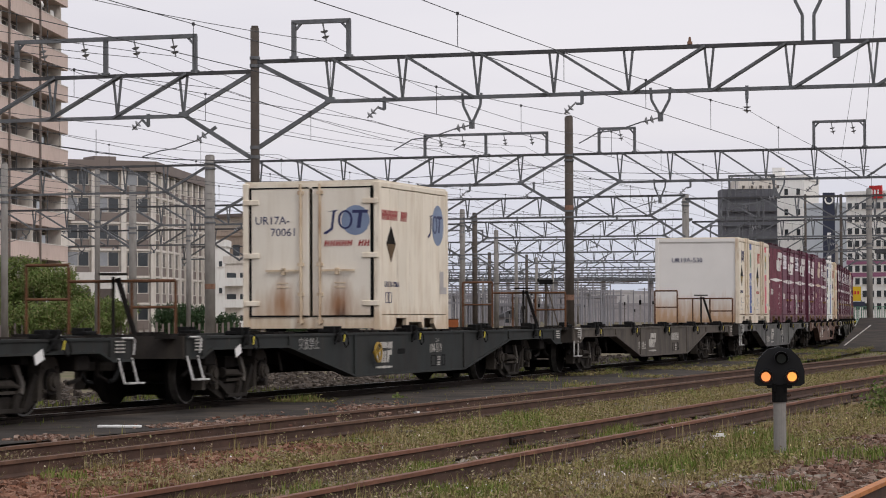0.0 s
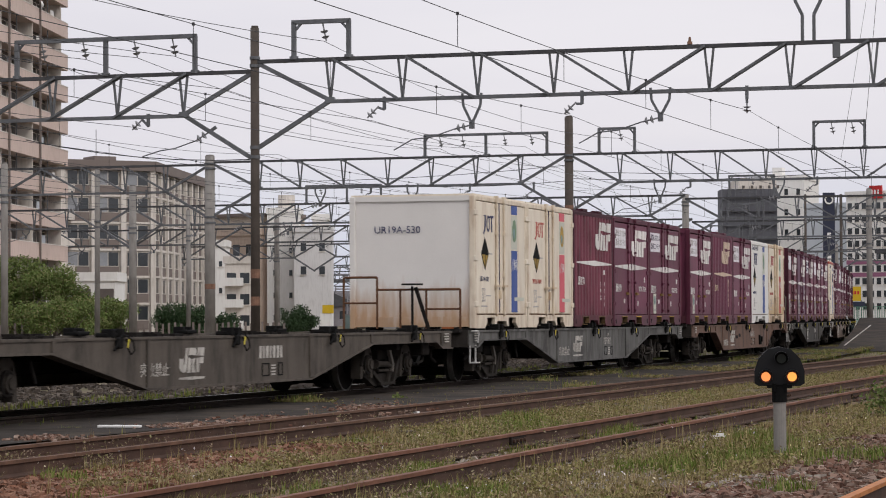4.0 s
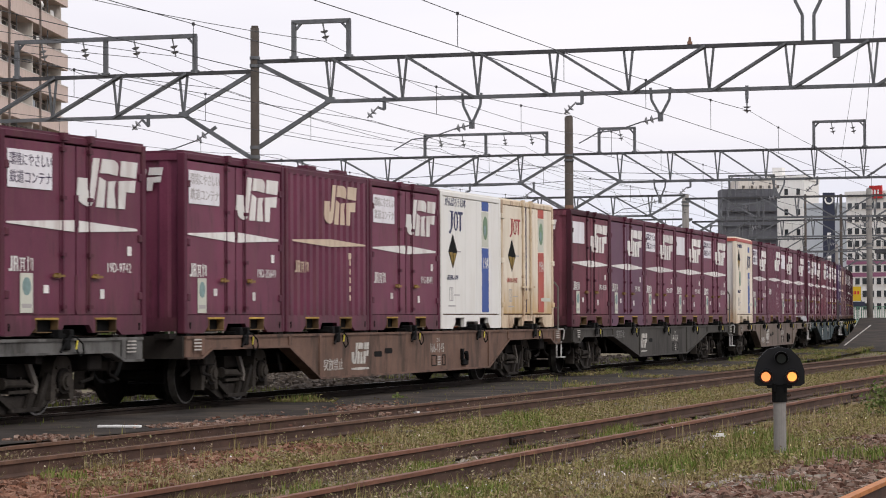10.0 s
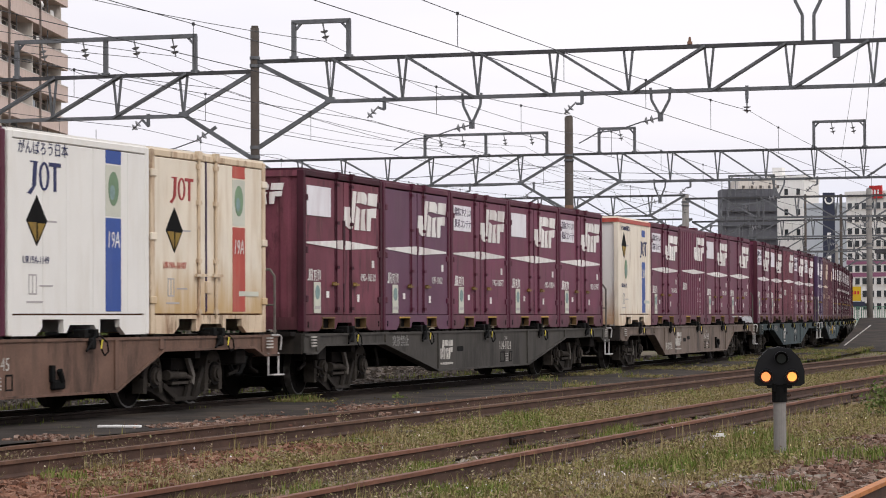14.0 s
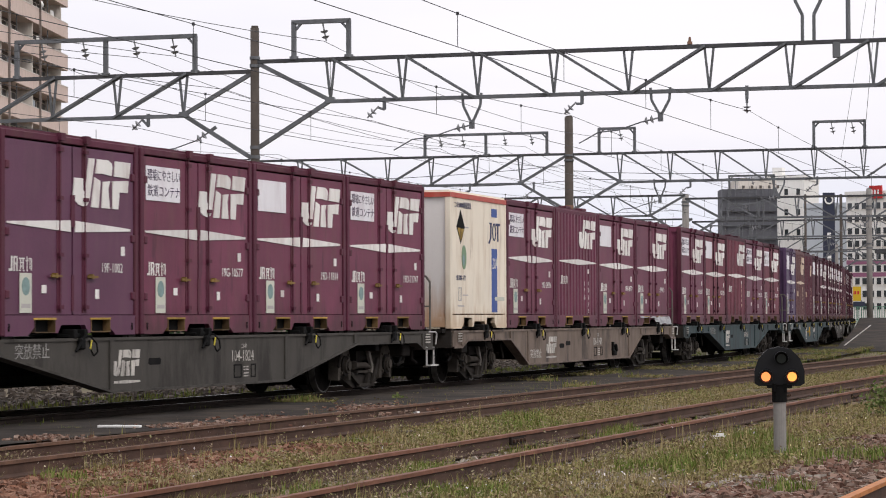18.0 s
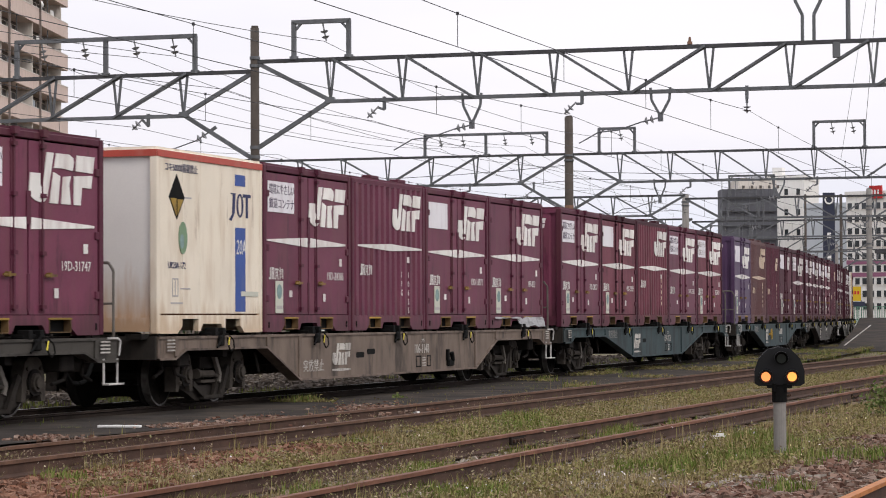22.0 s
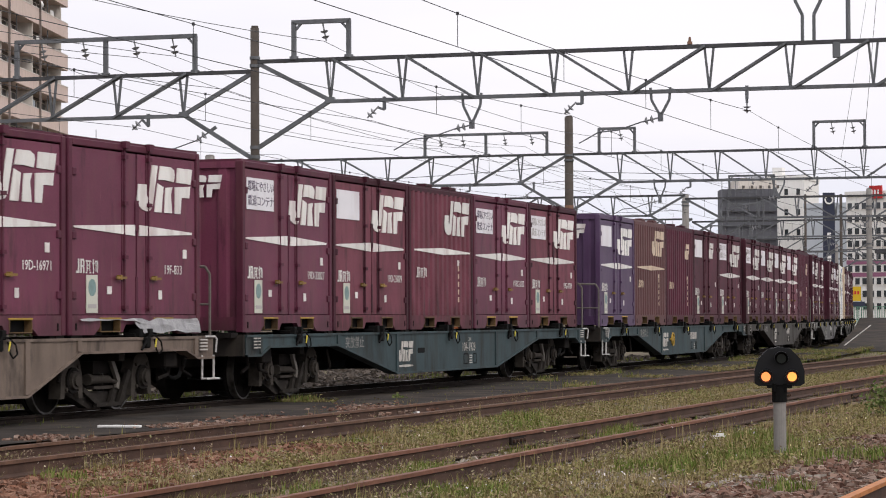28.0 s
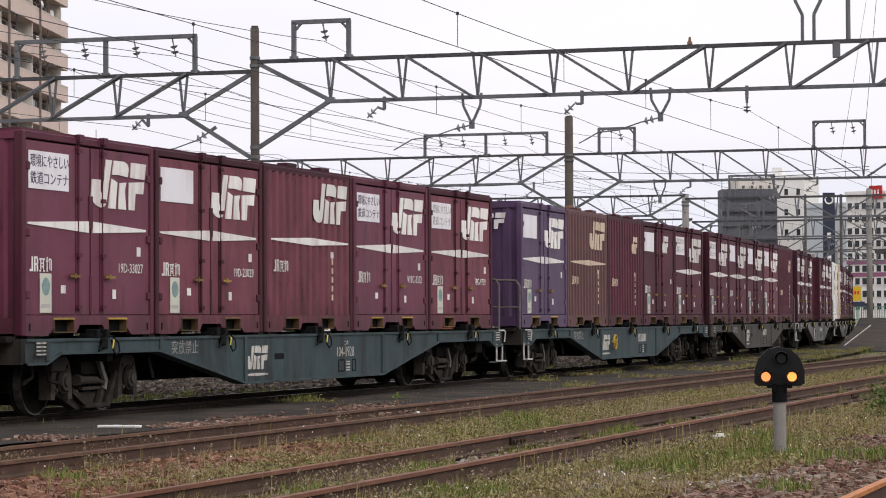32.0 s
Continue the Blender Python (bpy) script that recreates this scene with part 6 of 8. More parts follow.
def hanger(P, u, z_beam, z_end, kind):
    """What hangs under a beam and holds a wire: a Y frame or a bent hook with an insulator."""
    ob = thing("wire_hanger", "grey steel hanger with insulators under the gantry beam", "wire hanger", "wire hangers", at=Matrix.Translation(P))
    V = lambda a, z: ACROSS * a + Vector((0, 0, z))
    if kind == "y":
        for k in (-0.3, 0.3):
            bm = bmesh.new()
            beam(bm, V(u + k, z_beam + 0.12), V(u + k * 0.9, z_beam - 0.25), 0.07, 0.07)
            beam(bm, V(u + k * 0.9, z_beam - 0.25), V(u + k * 0.12, z_end + 0.2), 0.07, 0.07)
            part("arm", bm, M_GALV, ob)
        bm = bmesh.new()
        beam(bm, V(u, z_end + 0.25), V(u, z_end - 0.02), 0.14, 0.14, ALONG)
        part("foot", bm, M_GALV, ob)
        insulator(ob, V(u, z_end + 0.1), V(u - 0.55, z_end - 0.02))
        bm = bmesh.new()
        pts = [V(u - 0.5, z_end), V(u - 1.3, z_end - 0.25), V(u - 1.9, z_end - 0.3), V(u - 2.5, z_end - 0.62)]
        for a, b in zip(pts, pts[1:]):
            bar(bm, a, b, 0.02, 6)
        part("steady_arm", bm, M_GALV, ob)
    else:
        bm = bmesh.new()
        beam(bm, V(u, z_beam + 0.1), V(u, z_beam - 0.3), 0.09, 0.09, ALONG)
        beam(bm, V(u, z_beam - 0.3), V(u - (0.18 if kind == "l" else 0), z_end + 0.3), 0.07, 0.07, ALONG)
        part("arm", bm, M_GALV, ob)
        insulator(ob, V(u - (0.18 if kind == "l" else 0), z_end + 0.35), V(u - (0.55 if kind == "l" else 0), z_end))


M_GALV_DARK = surface("dark weathered steel", (0.07, 0.07, 0.075), 0.7, 0.3, var=0.25, scale=2, dirt=(0.12, 0.11, 0.1), dirt_amount=0.4)
R1, R2, R3, R4, R5 = ROW_P[1], ROW_P[2], ROW_P[3], ROW_P[4], ROW_P[5]
# first gantry
gantry_beam(R1, 0.0, -20.0, 7.6, 8.93, [-2.4, -4.66, -6.91, -9.2, -11.4, -13.6, -15.8, -17.8], 8)
gantry_beam(R1, 0.0, 24.0, 7.92, 9.23, [2.5, 4.84, 7.24, 9.63, 11.93, 14.38, 16.79, 19.22, 21.6], 4)
line_pole(R1.x, R1.y, 10.29, 0.135, M_POLE, "tall dark rusty steel line pole", marks=(2.6, 1.75))
far = R1 - ACROSS * 20.0
line_pole(far.x, far.y, 9.6, 0.14, M_POLE, "tall dark rusty steel line pole")
far = R1 + ACROSS * 24.0
line_pole(far.x, far.y, 10.0, 0.14, M_POLE, "tall dark rusty steel line pole")
portal(R1, (-8.16, -5.06, -2.01), 8.98, 10.12, (-7.3, -5.85, -4.09, -2.78))
portal(R1, (1.3, 3.1), 9.3, 10.42, (2.25,))
for u, z, k in ((-3.6, 7.2, "l"), (4.25, 7.38, "l"), (7.05, 6.98, "y"), (10.5, 7.33, "l"), (12.9, 7.05, "y"), (15.5, 7.2, "s")):
    hanger(R1, u, 7.6 if u < 0 else 7.92, z, k)
ob = thing("wire_hanger", "grey steel hanger with insulators on the gantry's brace", "wire hanger", "wire hangers", at=Matrix.Translation(R1))
V = lambda a, z: ACROSS * a + Vector((0, 0, z))
bm = bmesh.new()
beam(bm, V(-1.3, 7.22), V(-1.5, 7.1), 0.09, 0.09, ALONG)
part("clamp", bm, M_GALV, ob)
insulator(ob, V(-1.45, 7.12), V(-2.0, 6.8))
bm = bmesh.new()
pts = [V(-1.95, 6.82), V(-2.7, 6.58), V(-3.2, 6.52), V(-3.8, 6.35)]
for a, b in zip(pts, pts[1:]):
    bar(bm, a, b, 0.02, 6)
part("steady_arm", bm, M_GALV, ob)
# horns and a slim mast on top of the first gantry
ob = thing("arcing_horn", "pair of bent grey steel horns on the gantry", "line fitting", at=Matrix.Translation(R1))
for u, s in ((17.16, -1), (17.5, 1)):
    bm = bmesh.new()
    pts = [ACROSS * a + Vector((0, 0, z)) for a, z in ((u, 9.25), (u, 10.05), (u + s * 0.22, 10.5), (u + s * 0.02, 10.8))]
    for a, b in zip(pts, pts[1:]):
        beam(bm, a, b, 0.09, 0.09, ALONG)
    part("horn", bm, M_GALV, ob)
far = R1 + ACROSS * 18.5
ob = thing('slim_mast', 'slim grey steel mast standing on the gantry', 'mast', at=Matrix.Translation(far))
bm = bmesh.new()
bar(bm, (0, 0, 9.25), (0, 0, 13.0), 0.07, 10)
part('shaft', bm, M_GALV, ob)
bm = bmesh.new()
box(bm, -0.45, -0.25, -0.1, 0.1, 8.75, 9.2)
part('junction_box', bm, M_GALV, ob)
# second gantry
gantry_beam(R2, 0.0, -19.4, 7.97, 9.42, [-2.53, -4.88, -7.25, -9.59, -11.99, -14.37, -16.6], 3, reverse=False)
gantry_beam(R2, 0.0, 21.0, 7.95, 9.4, [2.62, 5.18, 7.57, 9.97, 12.36, 14.76, 17.2, 19.0], 5)
gantry_beam(R2, -19.4, -40.0, 7.9, 9.3, [-21.9, -24.2, -26.6, -29.0, -31.4, -33.8, -36.2], 3, reverse=True)
line_pole(R2.x, R2.y, 11.28, 0.21, M_POLE, "thick brown weathered line pole", marks=(6.7, 2.2))
far = R2 - ACROSS * 19.4
line_pole(far.x, far.y, 9.75, 0.255, M_CONCRETE, "thick grey concrete line pole", marks=(2.9,))
far = R2 + ACROSS * 21.0
line_pole(far.x, far.y, 10.5, 0.2, M_CONCRETE, "grey concrete line pole")
portal(R2, (-7.58, -4.34, -1.14), 9.45, 10.53, (-6.8, -5.6, -3.4, -2.0))
portal(R2, (1.56, 3.38), 9.45, 10.65, (2.6,))
portal(R2, (12.35, 14.83), 9.45, 10.72, (13.2, 14.2))
for u, z, k in ((-13.26, 7.02, "y"), (-10.5, 7.3, "l"), (-8.26, 7.05, "y"), (-5.2, 7.3, "l"), (-1.84, 7.2, "l"), (4.65, 6.9, "y"), (6.2, 7.3, "l"), (10.6, 7.0, "y"), (12.5, 7.3, "l"), (-23, 7.3, "l"), (-27, 7.0, "y")):
    hanger(R2, u, 7.95, z, k)
# the rows behind, farther and farther off
for i in range(3, 11):
    P = ROW_P[i]
    for j in range(-4, 3):
        n = 8
        u0, u1 = j * 20.2, (j + 1) * 20.2
        posts = [u0 + 2.4 + k * (20.2 - 4.8) / 6 for k in range(7)]
        dz = 0.12 * ((j * 7 + i * 3) % 3 - 1)
        gantry_beam(P, u0, u1, 7.9 + dz, 9.25 + dz, posts, 3, thick=0.12 + 0.005 * i, reverse=(i + j) % 2 == 0)
        if i < 6:
            for u, k in ((u0 + 5, "y"), (u0 + 8.5, "l"), (u0 + 12, "y"), (u0 + 15.5, "l")):
                hanger(P, u, 7.9 + dz, 7.1 if k == "y" else 7.4, k)
        q = P + ACROSS * u0
        if i > 5 and j > -4:
            line_pole(q.x, q.y, 9.9, 0.21, M_CONCRETE, "grey concrete line pole", False)
    if i < 6:
        portal(P, (-27, -24, -21.5), 9.3, 10.5, (-26, -23))
        portal(P, (3, 6), 9.3, 10.6, (4.5,))
for x, y, top, r, dark in ((-3.05, 178, 9.6, 0.225, 0), (-18.83, 110, 7.9, 0.15, 0), (-18.89, 140, 9.4, 0.14, 0), (-18.16, 150, 9.0, 0.21, 0), (-18.82, 190, 6.45, 0.15, 0),
                           (-14.65, 226, 10.1, 0.22, 0), (1.67, 220, 10.45, 0.22, 0), (2.67, 215, 9.95, 0.21, 1), (5.65, 272, 10.45, 0.24, 0), (5.97, 330, 9.55, 0.22, 1),
                           (11.09, 340, 9.5, 0.19, 1), (-8.1, 340, 9.0, 0.15, 1), (17.25, 182, 9.85, 0.24, 0), (31.62, 190, 10.6, 0.21, 0), (31.09, 200, 10.65, 0.11, 1), (28.31, 200, 10.65, 0.09, 1),
                           (-16.4, 165, 8.2, 0.13, 0)):
    line_pole(x, y, top, r, M_POLE if dark else M_CONCRETE, "dark steel line pole" if dark else "grey concrete line pole", y < 240)


# wires
def span(bm, p, q, sag, w, n=6):
    """One wire between two supports, as a thin four-sided tube that hangs through."""
    side = Vector((-(q - p).y, (q - p).x, 0)).normalized() * w / 2
    up = Vector((0, 0, w / 2))
    last = None
    for i in range(n + 1):
        t = i / n
        v = p.lerp(q, t)
        v.z -= 4 * sag * t * (1 - t)
        ring = [bm.verts.new(v + k) for k in (side, up, -side, -up)]
        if last:
            for j in range(4):
                bm.faces.new((last[j], last[(j + 1) % 4], ring[(j + 1) % 4], ring[j]))
        last = ring


TRACK_U = (-26.5, -20.0, -16.0, -12.7, -7.4, -4.04, 3.88, 10.15, 15.55, 21.5)
DRIFT = (0.0, 0.0, 2.2, 4.0, 5.5, 7.0, 8.5)
for u in TRACK_U:
    ob = thing("overhead_wire", "thin dark contact wire hung from a carrying wire", "overhead wire", "overhead wires")
    c = bmesh.new()
    for i in range(1 if u == 21.5 else 0, 6):
        p, q = ROW_P[i] + ACROSS * (u + DRIFT[i]), ROW_P[i + 1] + ACROSS * (u + DRIFT[i + 1])
        p.z = q.z = 7.28
        bm = bmesh.new()
        span(bm, p, q, 0.3, 0.017, 14)
        part("carrying_wire", bm, M_CABLE, ob)
        p2, q2 = p.copy(), q.copy()
        p2.z = q2.z = 6.35
        bm = bmesh.new()
        span(bm, p2, q2, 0.0, 0.017, 1)
        part("contact_wire", bm, M_CABLE, ob)
        if i < 4:
            for k in range(1, 7):
                t = (k - 0.3) / 6.4
                v = p.lerp(q, t)
                z = 7.28 - 4 * 0.3 * t * (1 - t)
                bar(c, (v.x, v.y, 6.35), (v.x, v.y, z), 0.007, 4)
                bar(c, (v.x, v.y, z - 0.03), (v.x, v.y, z + 0.03), 0.03, 8)
    tagged(part("dropper", c, M_CABLE, ob), kind="stuff")
for u, z, sag in ((-7.2, 9.5, 0.7), (-5.75, 9.5, 0.6), (-4.0, 9.5, 0.7), (-2.7, 9.5, 0.6), (2.3, 9.8, 0.7), (-1.0, 8.4, 0.5), (-16.0, 9.4, 0.7)):
    fw = thing("feeder_wire", "thin dark feeder wire sagging between the gantries", "overhead wire", "feeder wires")
    for i in range(6):
        bm = bmesh.new()
        p, q = ROW_P[i] + ACROSS * (u + DRIFT[i] * 0.2), ROW_P[i + 1] + ACROSS * (u + DRIFT[i + 1] * 0.2)
        p.z, q.z = z + 0.35 * (i > 1), z + 0.35 * (i > 0)
        span(bm, p, q, sag, 0.019, 16)
        part("wire_span", bm, M_CABLE, fw)
# cross wires that tie the poles of the second and third gantry
for P, u0, u1, z0, z1 in ((R2, -18, 0, 8.4, 8.9), (R2, -12, 0, 8.2, 8.1), (R3, -20, 0, 8.6, 8.4), (R1, -8, 0, 7.0, 6.2), (R2, 0, 15, 8.6, 8.5), (R2, 0, 15, 8.2, 8.35)):
    bm = bmesh.new()
    p, q = P + ACROSS * u0 + ALONG * 0.3, P + ACROSS * u1 + ALONG * 0.3
    p.z, q.z = z0, z1
    span(bm, p, q, 0.25, 0.03)
    thing("tie_wire", "dark cable slung along the gantry", "cable", "tie wires", bm=bm, material=M_CABLE)

# two guy cables slanting down to the second row
for u0, z0, u1, z1 in ((19.1, 10.8, 18.2, 5.8), (19.36, 10.8, 18.84, 5.8)):
    bm = bmesh.new()
    p, q = R1 + ACROSS * u0, R1 + ACROSS * u1 + ALONG * 0.4
    p.z, q.z = z0, z1
    span(bm, p, q, 0.0, 0.02, 1)
    thing("guy_cable", "thin slanting guy cable beside the gantry", "cable", "guy cables", bm=bm, material=M_CABLE)
# small red warning lamp on the beam
bm = bmesh.new()
p = R1 + ACROSS * 13.8
box(bm, -0.07, 0.07, -0.07, 0.07, 0.0, 0.08)
bar(bm, (0, 0, 0.08), (0, 0, 0.22), 0.05, 10, 0.035)
thing("warning_lamp", "small dull red lamp on the gantry beam", "lamp", bm=bm, material=M_TAPE, at=Matrix.Translation((p.x, p.y, 9.3)))


# ---- buildings ----
M_PINKWALL = surface("pinkish beige tiled wall", (0.6, 0.475, 0.42), 0.8, var=0.08, scale=0.3, dirt=(0.42, 0.32, 0.27), dirt_amount=0.5)
M_GREYWALL = surface("grey rendered wall", (0.46, 0.42, 0.385), 0.85, var=0.1, scale=0.3, dirt=(0.2, 0.18, 0.16), dirt_amount=0.5)
M_PILASTER = surface("pale concrete", (0.66, 0.61, 0.56), 0.85, var=0.08, scale=0.3, dirt=(0.42, 0.37, 0.33), dirt_amount=0.5)
M_SPANDREL = surface("grey-brown panel", (0.2, 0.165, 0.15), 0.8, var=0.12, scale=0.3)
M_WHITEWALL = surface("white rendered wall", (0.8, 0.78, 0.75), 0.8, var=0.05, scale=0.3, dirt=(0.55, 0.52, 0.48), dirt_amount=0.4)
M_BEIGEWALL = surface("beige rendered wall", (0.55, 0.44, 0.36), 0.85, var=0.06, scale=0.3, dirt=(0.25, 0.2, 0.17), dirt_amount=0.4)
M_CREAMWALL = surface("pale cream rendered wall", (0.62, 0.54, 0.46), 0.85, var=0.06, scale=0.3, dirt=(0.4, 0.34, 0.28), dirt_amount=0.4)
# the haze over the far town is mixed into these two wall colours
M_FARTOWN = surface("far wall greyed for haze", (0.27, 0.25, 0.26), 0.9, var=0.3, scale=0.25, fine=2.0, per_piece=0.25)
M_FARPALE = surface("far wall paled for haze", (0.42, 0.4, 0.4), 0.9, var=0.25, scale=0.25, fine=2.0, per_piece=0.2)
M_NETTING = surface("dark scaffold netting", (0.12, 0.12, 0.135), 0.9, var=0.2, scale=0.4, fine=6)
M_BLUEGREY = surface("blue-grey metal cladding", (0.5, 0.53, 0.57), 0.7, var=0.08, scale=0.3)
M_GLASS = surface("window glass", (0.035, 0.04, 0.045), 0.12, var=0.2, spec=0.6)
M_CURTAIN = surface("curtained window", (0.28, 0.29, 0.31), 0.4, var=0.25, scale=0.8)
# even dark colour that stands in for the shade in balconies and openings
M_SHADE = surface("wall darkened as recess shade", (0.13, 0.11, 0.1), 0.85, var=0.15)
M_TILE = surface("dark roof tiles", (0.07, 0.07, 0.075), 0.7, var=0.2)
M_SIGNRED = surface("red sign", (0.5, 0.03, 0.03), 0.5, var=0.08)
M_SIGNYELLOW = surface("yellow sign", (0.6, 0.4, 0.02), 0.5, var=0.08)
M_MAGENTA = surface("magenta band", (0.3, 0.12, 0.2), 0.6, var=0.1)
M_FENCEGREEN = surface("green mesh fence", (0.1, 0.22, 0.15), 0.6, var=0.15)
M_SIGNNAVY = surface("dark navy sign", (0.03, 0.035, 0.06), 0.5, var=0.1)
# wall colour of the far wing, paled to imitate the haze before it
M_PALEGREY = surface("rendered wall paled for haze", (0.66, 0.645, 0.64), 0.85, var=0.07, scale=0.3, dirt=(0.4, 0.38, 0.37), dirt_amount=0.4)
# grey for far roofs and posts, with the haze put into it
M_HAZE = surface("far grey toned for haze", (0.2, 0.195, 0.21), 0.9, var=0.2, scale=0.3, per_piece=0.25)
M_TEALFAR = surface("dull blue-green paint", (0.13, 0.17, 0.165), 0.7, var=0.15)
M_ORANGE_DULL = surface("dull red-brown paint", (0.2, 0.1, 0.085), 0.7, var=0.2)
M_ORANGE = surface("orange paint", (0.3, 0.09, 0.03), 0.6, var=0.15)


class Wall:
    """A facade plane from a to b; gives points by metres along it, height, and metres in front of it."""
    def __init__(self, a, b):
        self.a, self.b = Vector((*a, 0)), Vector((*b, 0))
        d = self.b - self.a
        self.length = d.length
        self.d = d.normalized()
        n = Vector((self.d.y, -self.d.x, 0))
        self.n = n if n.dot(-self.a) > 0 else -n

    def at(self, u, z, out=0.0):
        return self.a + self.d * u + self.n * out + Vector((0, 0, z))

    def slab(self, bm, u0, u1, z0, z1, o0, o1):
        vs = [bm.verts.new(self.at(u, z, o)) for o in (o0, o1) for u, z in ((u0, z0), (u1, z0), (u1, z1), (u0, z1))]
        for f in ((3, 2, 1, 0), (4, 5, 6, 7), (0, 1, 5, 4), (1, 2, 6, 5), (2, 3, 7, 6), (3, 0, 4, 7)):
            bm.faces.new([vs[i] for i in f])


def wpart(name, wall, mat, parent, *slabs, label=""):
    bm = bmesh.new()
    for s in slabs:
        wall.slab(bm, *s)
    return part(name, bm, mat, parent, label)


def glazed(wall, parent, u0, u1, z0, z1, curtain=False, out=0.0):
    """A window: frame, mullion and two panes set back."""
    fr = wpart("window", wall, M_PILASTER, parent, (u0, u1, z0 - 0.06, z0, out, out + 0.1), (u0, u1, z1, z1 + 0.05, out, out + 0.06), (u0 - 0.05, u0, z0, z1, out, out + 0.06), (u1, u1 + 0.05, z0, z1, out, out + 0.06), ((u0 + u1) / 2 - 0.04, (u0 + u1) / 2 + 0.04, z0, z1, out, out + 0.05))
    m = (u0 + u1) / 2
    wpart("pane", wall, M_CURTAIN if curtain else M_GLASS, fr, (u0, m - 0.04, z0, z1, out, out + 0.02))
    wpart("pane", wall, M_GLASS, fr, (m + 0.04, u1, z0, z1, out, out + 0.02))


def tower():
    """A tall apartment block with deep balconies behind tiled parapets."""
    rng = random.Random(3)
    w = Wall((-35.1, 181.0), (-32.42, 221.0))
    ob = thing("tower_block", "tall pinkish apartment tower with deep balconies on every floor", "apartment building")
    L = w.length
    # the walls behind the parapets carry the recess shade in their colour
    wpart("back_wall", w, M_SHADE, ob, (0, L, GROUND, 44, -12, -1.5))
    wpart("end_wall", w, M_SHADE, ob, (L - 0.6, L - 0.3, GROUND, 44, -1.5, -0.9))
    for k in range(14):
        z = 3.52 + 2.75 * k
        wpart("balcony_parapet", w, M_PINKWALL, ob, (0, L + 0.1, z, z + 1.2, -0.12, 0.05), (0, L + 0.1, z - 0.08, z + 0.02, -1.6, 0.07), (L - 0.02, L + 0.1, z, z + 1.2, -1.5, 0.05))
        wpart("parapet_cap", w, M_PILASTER, ob, (0, L + 0.12, z + 1.2, z + 1.27, -0.15, 0.08))
        for u in (L - 1.7, L - 12.5, L - 23.2):
            wpart("balcony_screen", w, M_PILASTER, ob, (u - 0.07, u + 0.07, z, z + 2.7, -1.5, -0.15))
        for u in (L - 6.9, L - 18.0):
            wpart("clothes_pole", w, M_GALV, ob, (u - 0.03, u + 0.03, z + 1.2, z + 2.68, -0.2, -0.14))
        for u in (L - 12.0, L - 8.6, L - 5.2, L - 22.7, L - 19.3, L - 15.9):
            glazed(w, ob, u, u + 3.1, z + 0.2, z + 2.35, rng.random() < 0.25, -1.5)
        for n in range(2):
            u = L - rng.uniform(1, 13)
            wpart("air_conditioner", w, M_WHITE, ob, (u, u + 0.8, z + 0.1, z + 0.65, -1.2, -0.8), label="white air conditioner unit")
        u = L - rng.uniform(2, 12)
        wpart("laundry", w, M_WHITEWALL if rng.random() < 0.5 else M_BLUEGREY, ob, (u, u + 1.3, z + 1.25, z + 2.0, -0.6, -0.57), label="laundry drying on the balcony")
    for u in (L - 11.0, L - 21.8):
        wpart("downpipe", w, M_SPANDREL, ob, (u, u + 0.16, GROUND, 44, 0.08, 0.22))
    for k in (8, 10, 11):
        bm = bmesh.new()
        c = w.at(L - 9.5 - 0.7 * k % 4, 3.62 + 2.75 * k + 1.5, 0.3)
        bar(bm, c, c + w.n * 0.08 + Vector((0.03, 0, 0.02)), 0.28, 14, 0.2)
        bar(bm, c, c + Vector((0, 0, -0.4)), 0.03, 6)
        part("satellite_dish", bm, M_WHITE, ob, "white satellite dish")


def apartment():
    rng = random.Random(5)
    ob = thing("apartment_house", "grey six-storey apartment house with brown panels under its windows", "apartment building")
    for a, b, bays in (((-38.6, 260.0), (-30.1, 265.0), 3), ((-30.1, 265.0), (-27.8, 301.0), 9)):
        w = Wall(a, b)
        L = w.length
        wpart("wall", w, M_GREYWALL, ob, (0, L, GROUND, 17.0, -9 if bays == 3 else -4, 0))
        wpart("roof_edge", w, M_SPANDREL, ob, (-0.4, L + 0.2, 16.5, 17.5, -9 if bays == 3 else -4, 0.55))
        bw = L / bays
        for i in range(bays + 1):
            wpart("pilaster", w, M_PILASTER, ob, (i * bw - 0.28, i * bw + 0.28, GROUND, 16.6, 0, 0.35))
        for k in range(6):
            z = 0.2 + 2.77 * k
            wpart("floor_band", w, M_PILASTER, ob, (0, L, z + 2.5, z + 2.72, 0, 0.2))
            for i in range(bays):
                u0, u1 = i * bw + 0.45, (i + 1) * bw - 0.45
                wpart("spandrel", w, M_SPANDREL, ob, (u0, u1, z - 0.05, z + 0.85, 0, 0.12), label="grey-brown wall panel")
                glazed(w, ob, u0 + 0.05, u1 - 0.05, z + 0.95, z + 2.35, rng.random() < 0.5, 0.03)
            if bays == 3:
                wpart("balcony", w, M_PILASTER, ob, (-1.4, 0.9, z + 0.05, z + 0.95, 0.3, 1.0))
    w = Wall((-38.6, 260.0), (-30.1, 265.0))
    wpart("roof_hut", w, M_SPANDREL, ob, (3.9, 6.3, 17.3, 18.0, -4, -1))
    bm = bmesh.new()
    p = w.at(4.5, 17.6, -2)
    bar(bm, p, p + Vector((0, 0, 3.2)), 0.04, 6)
    part("aerial", bm, M_GALV, ob)


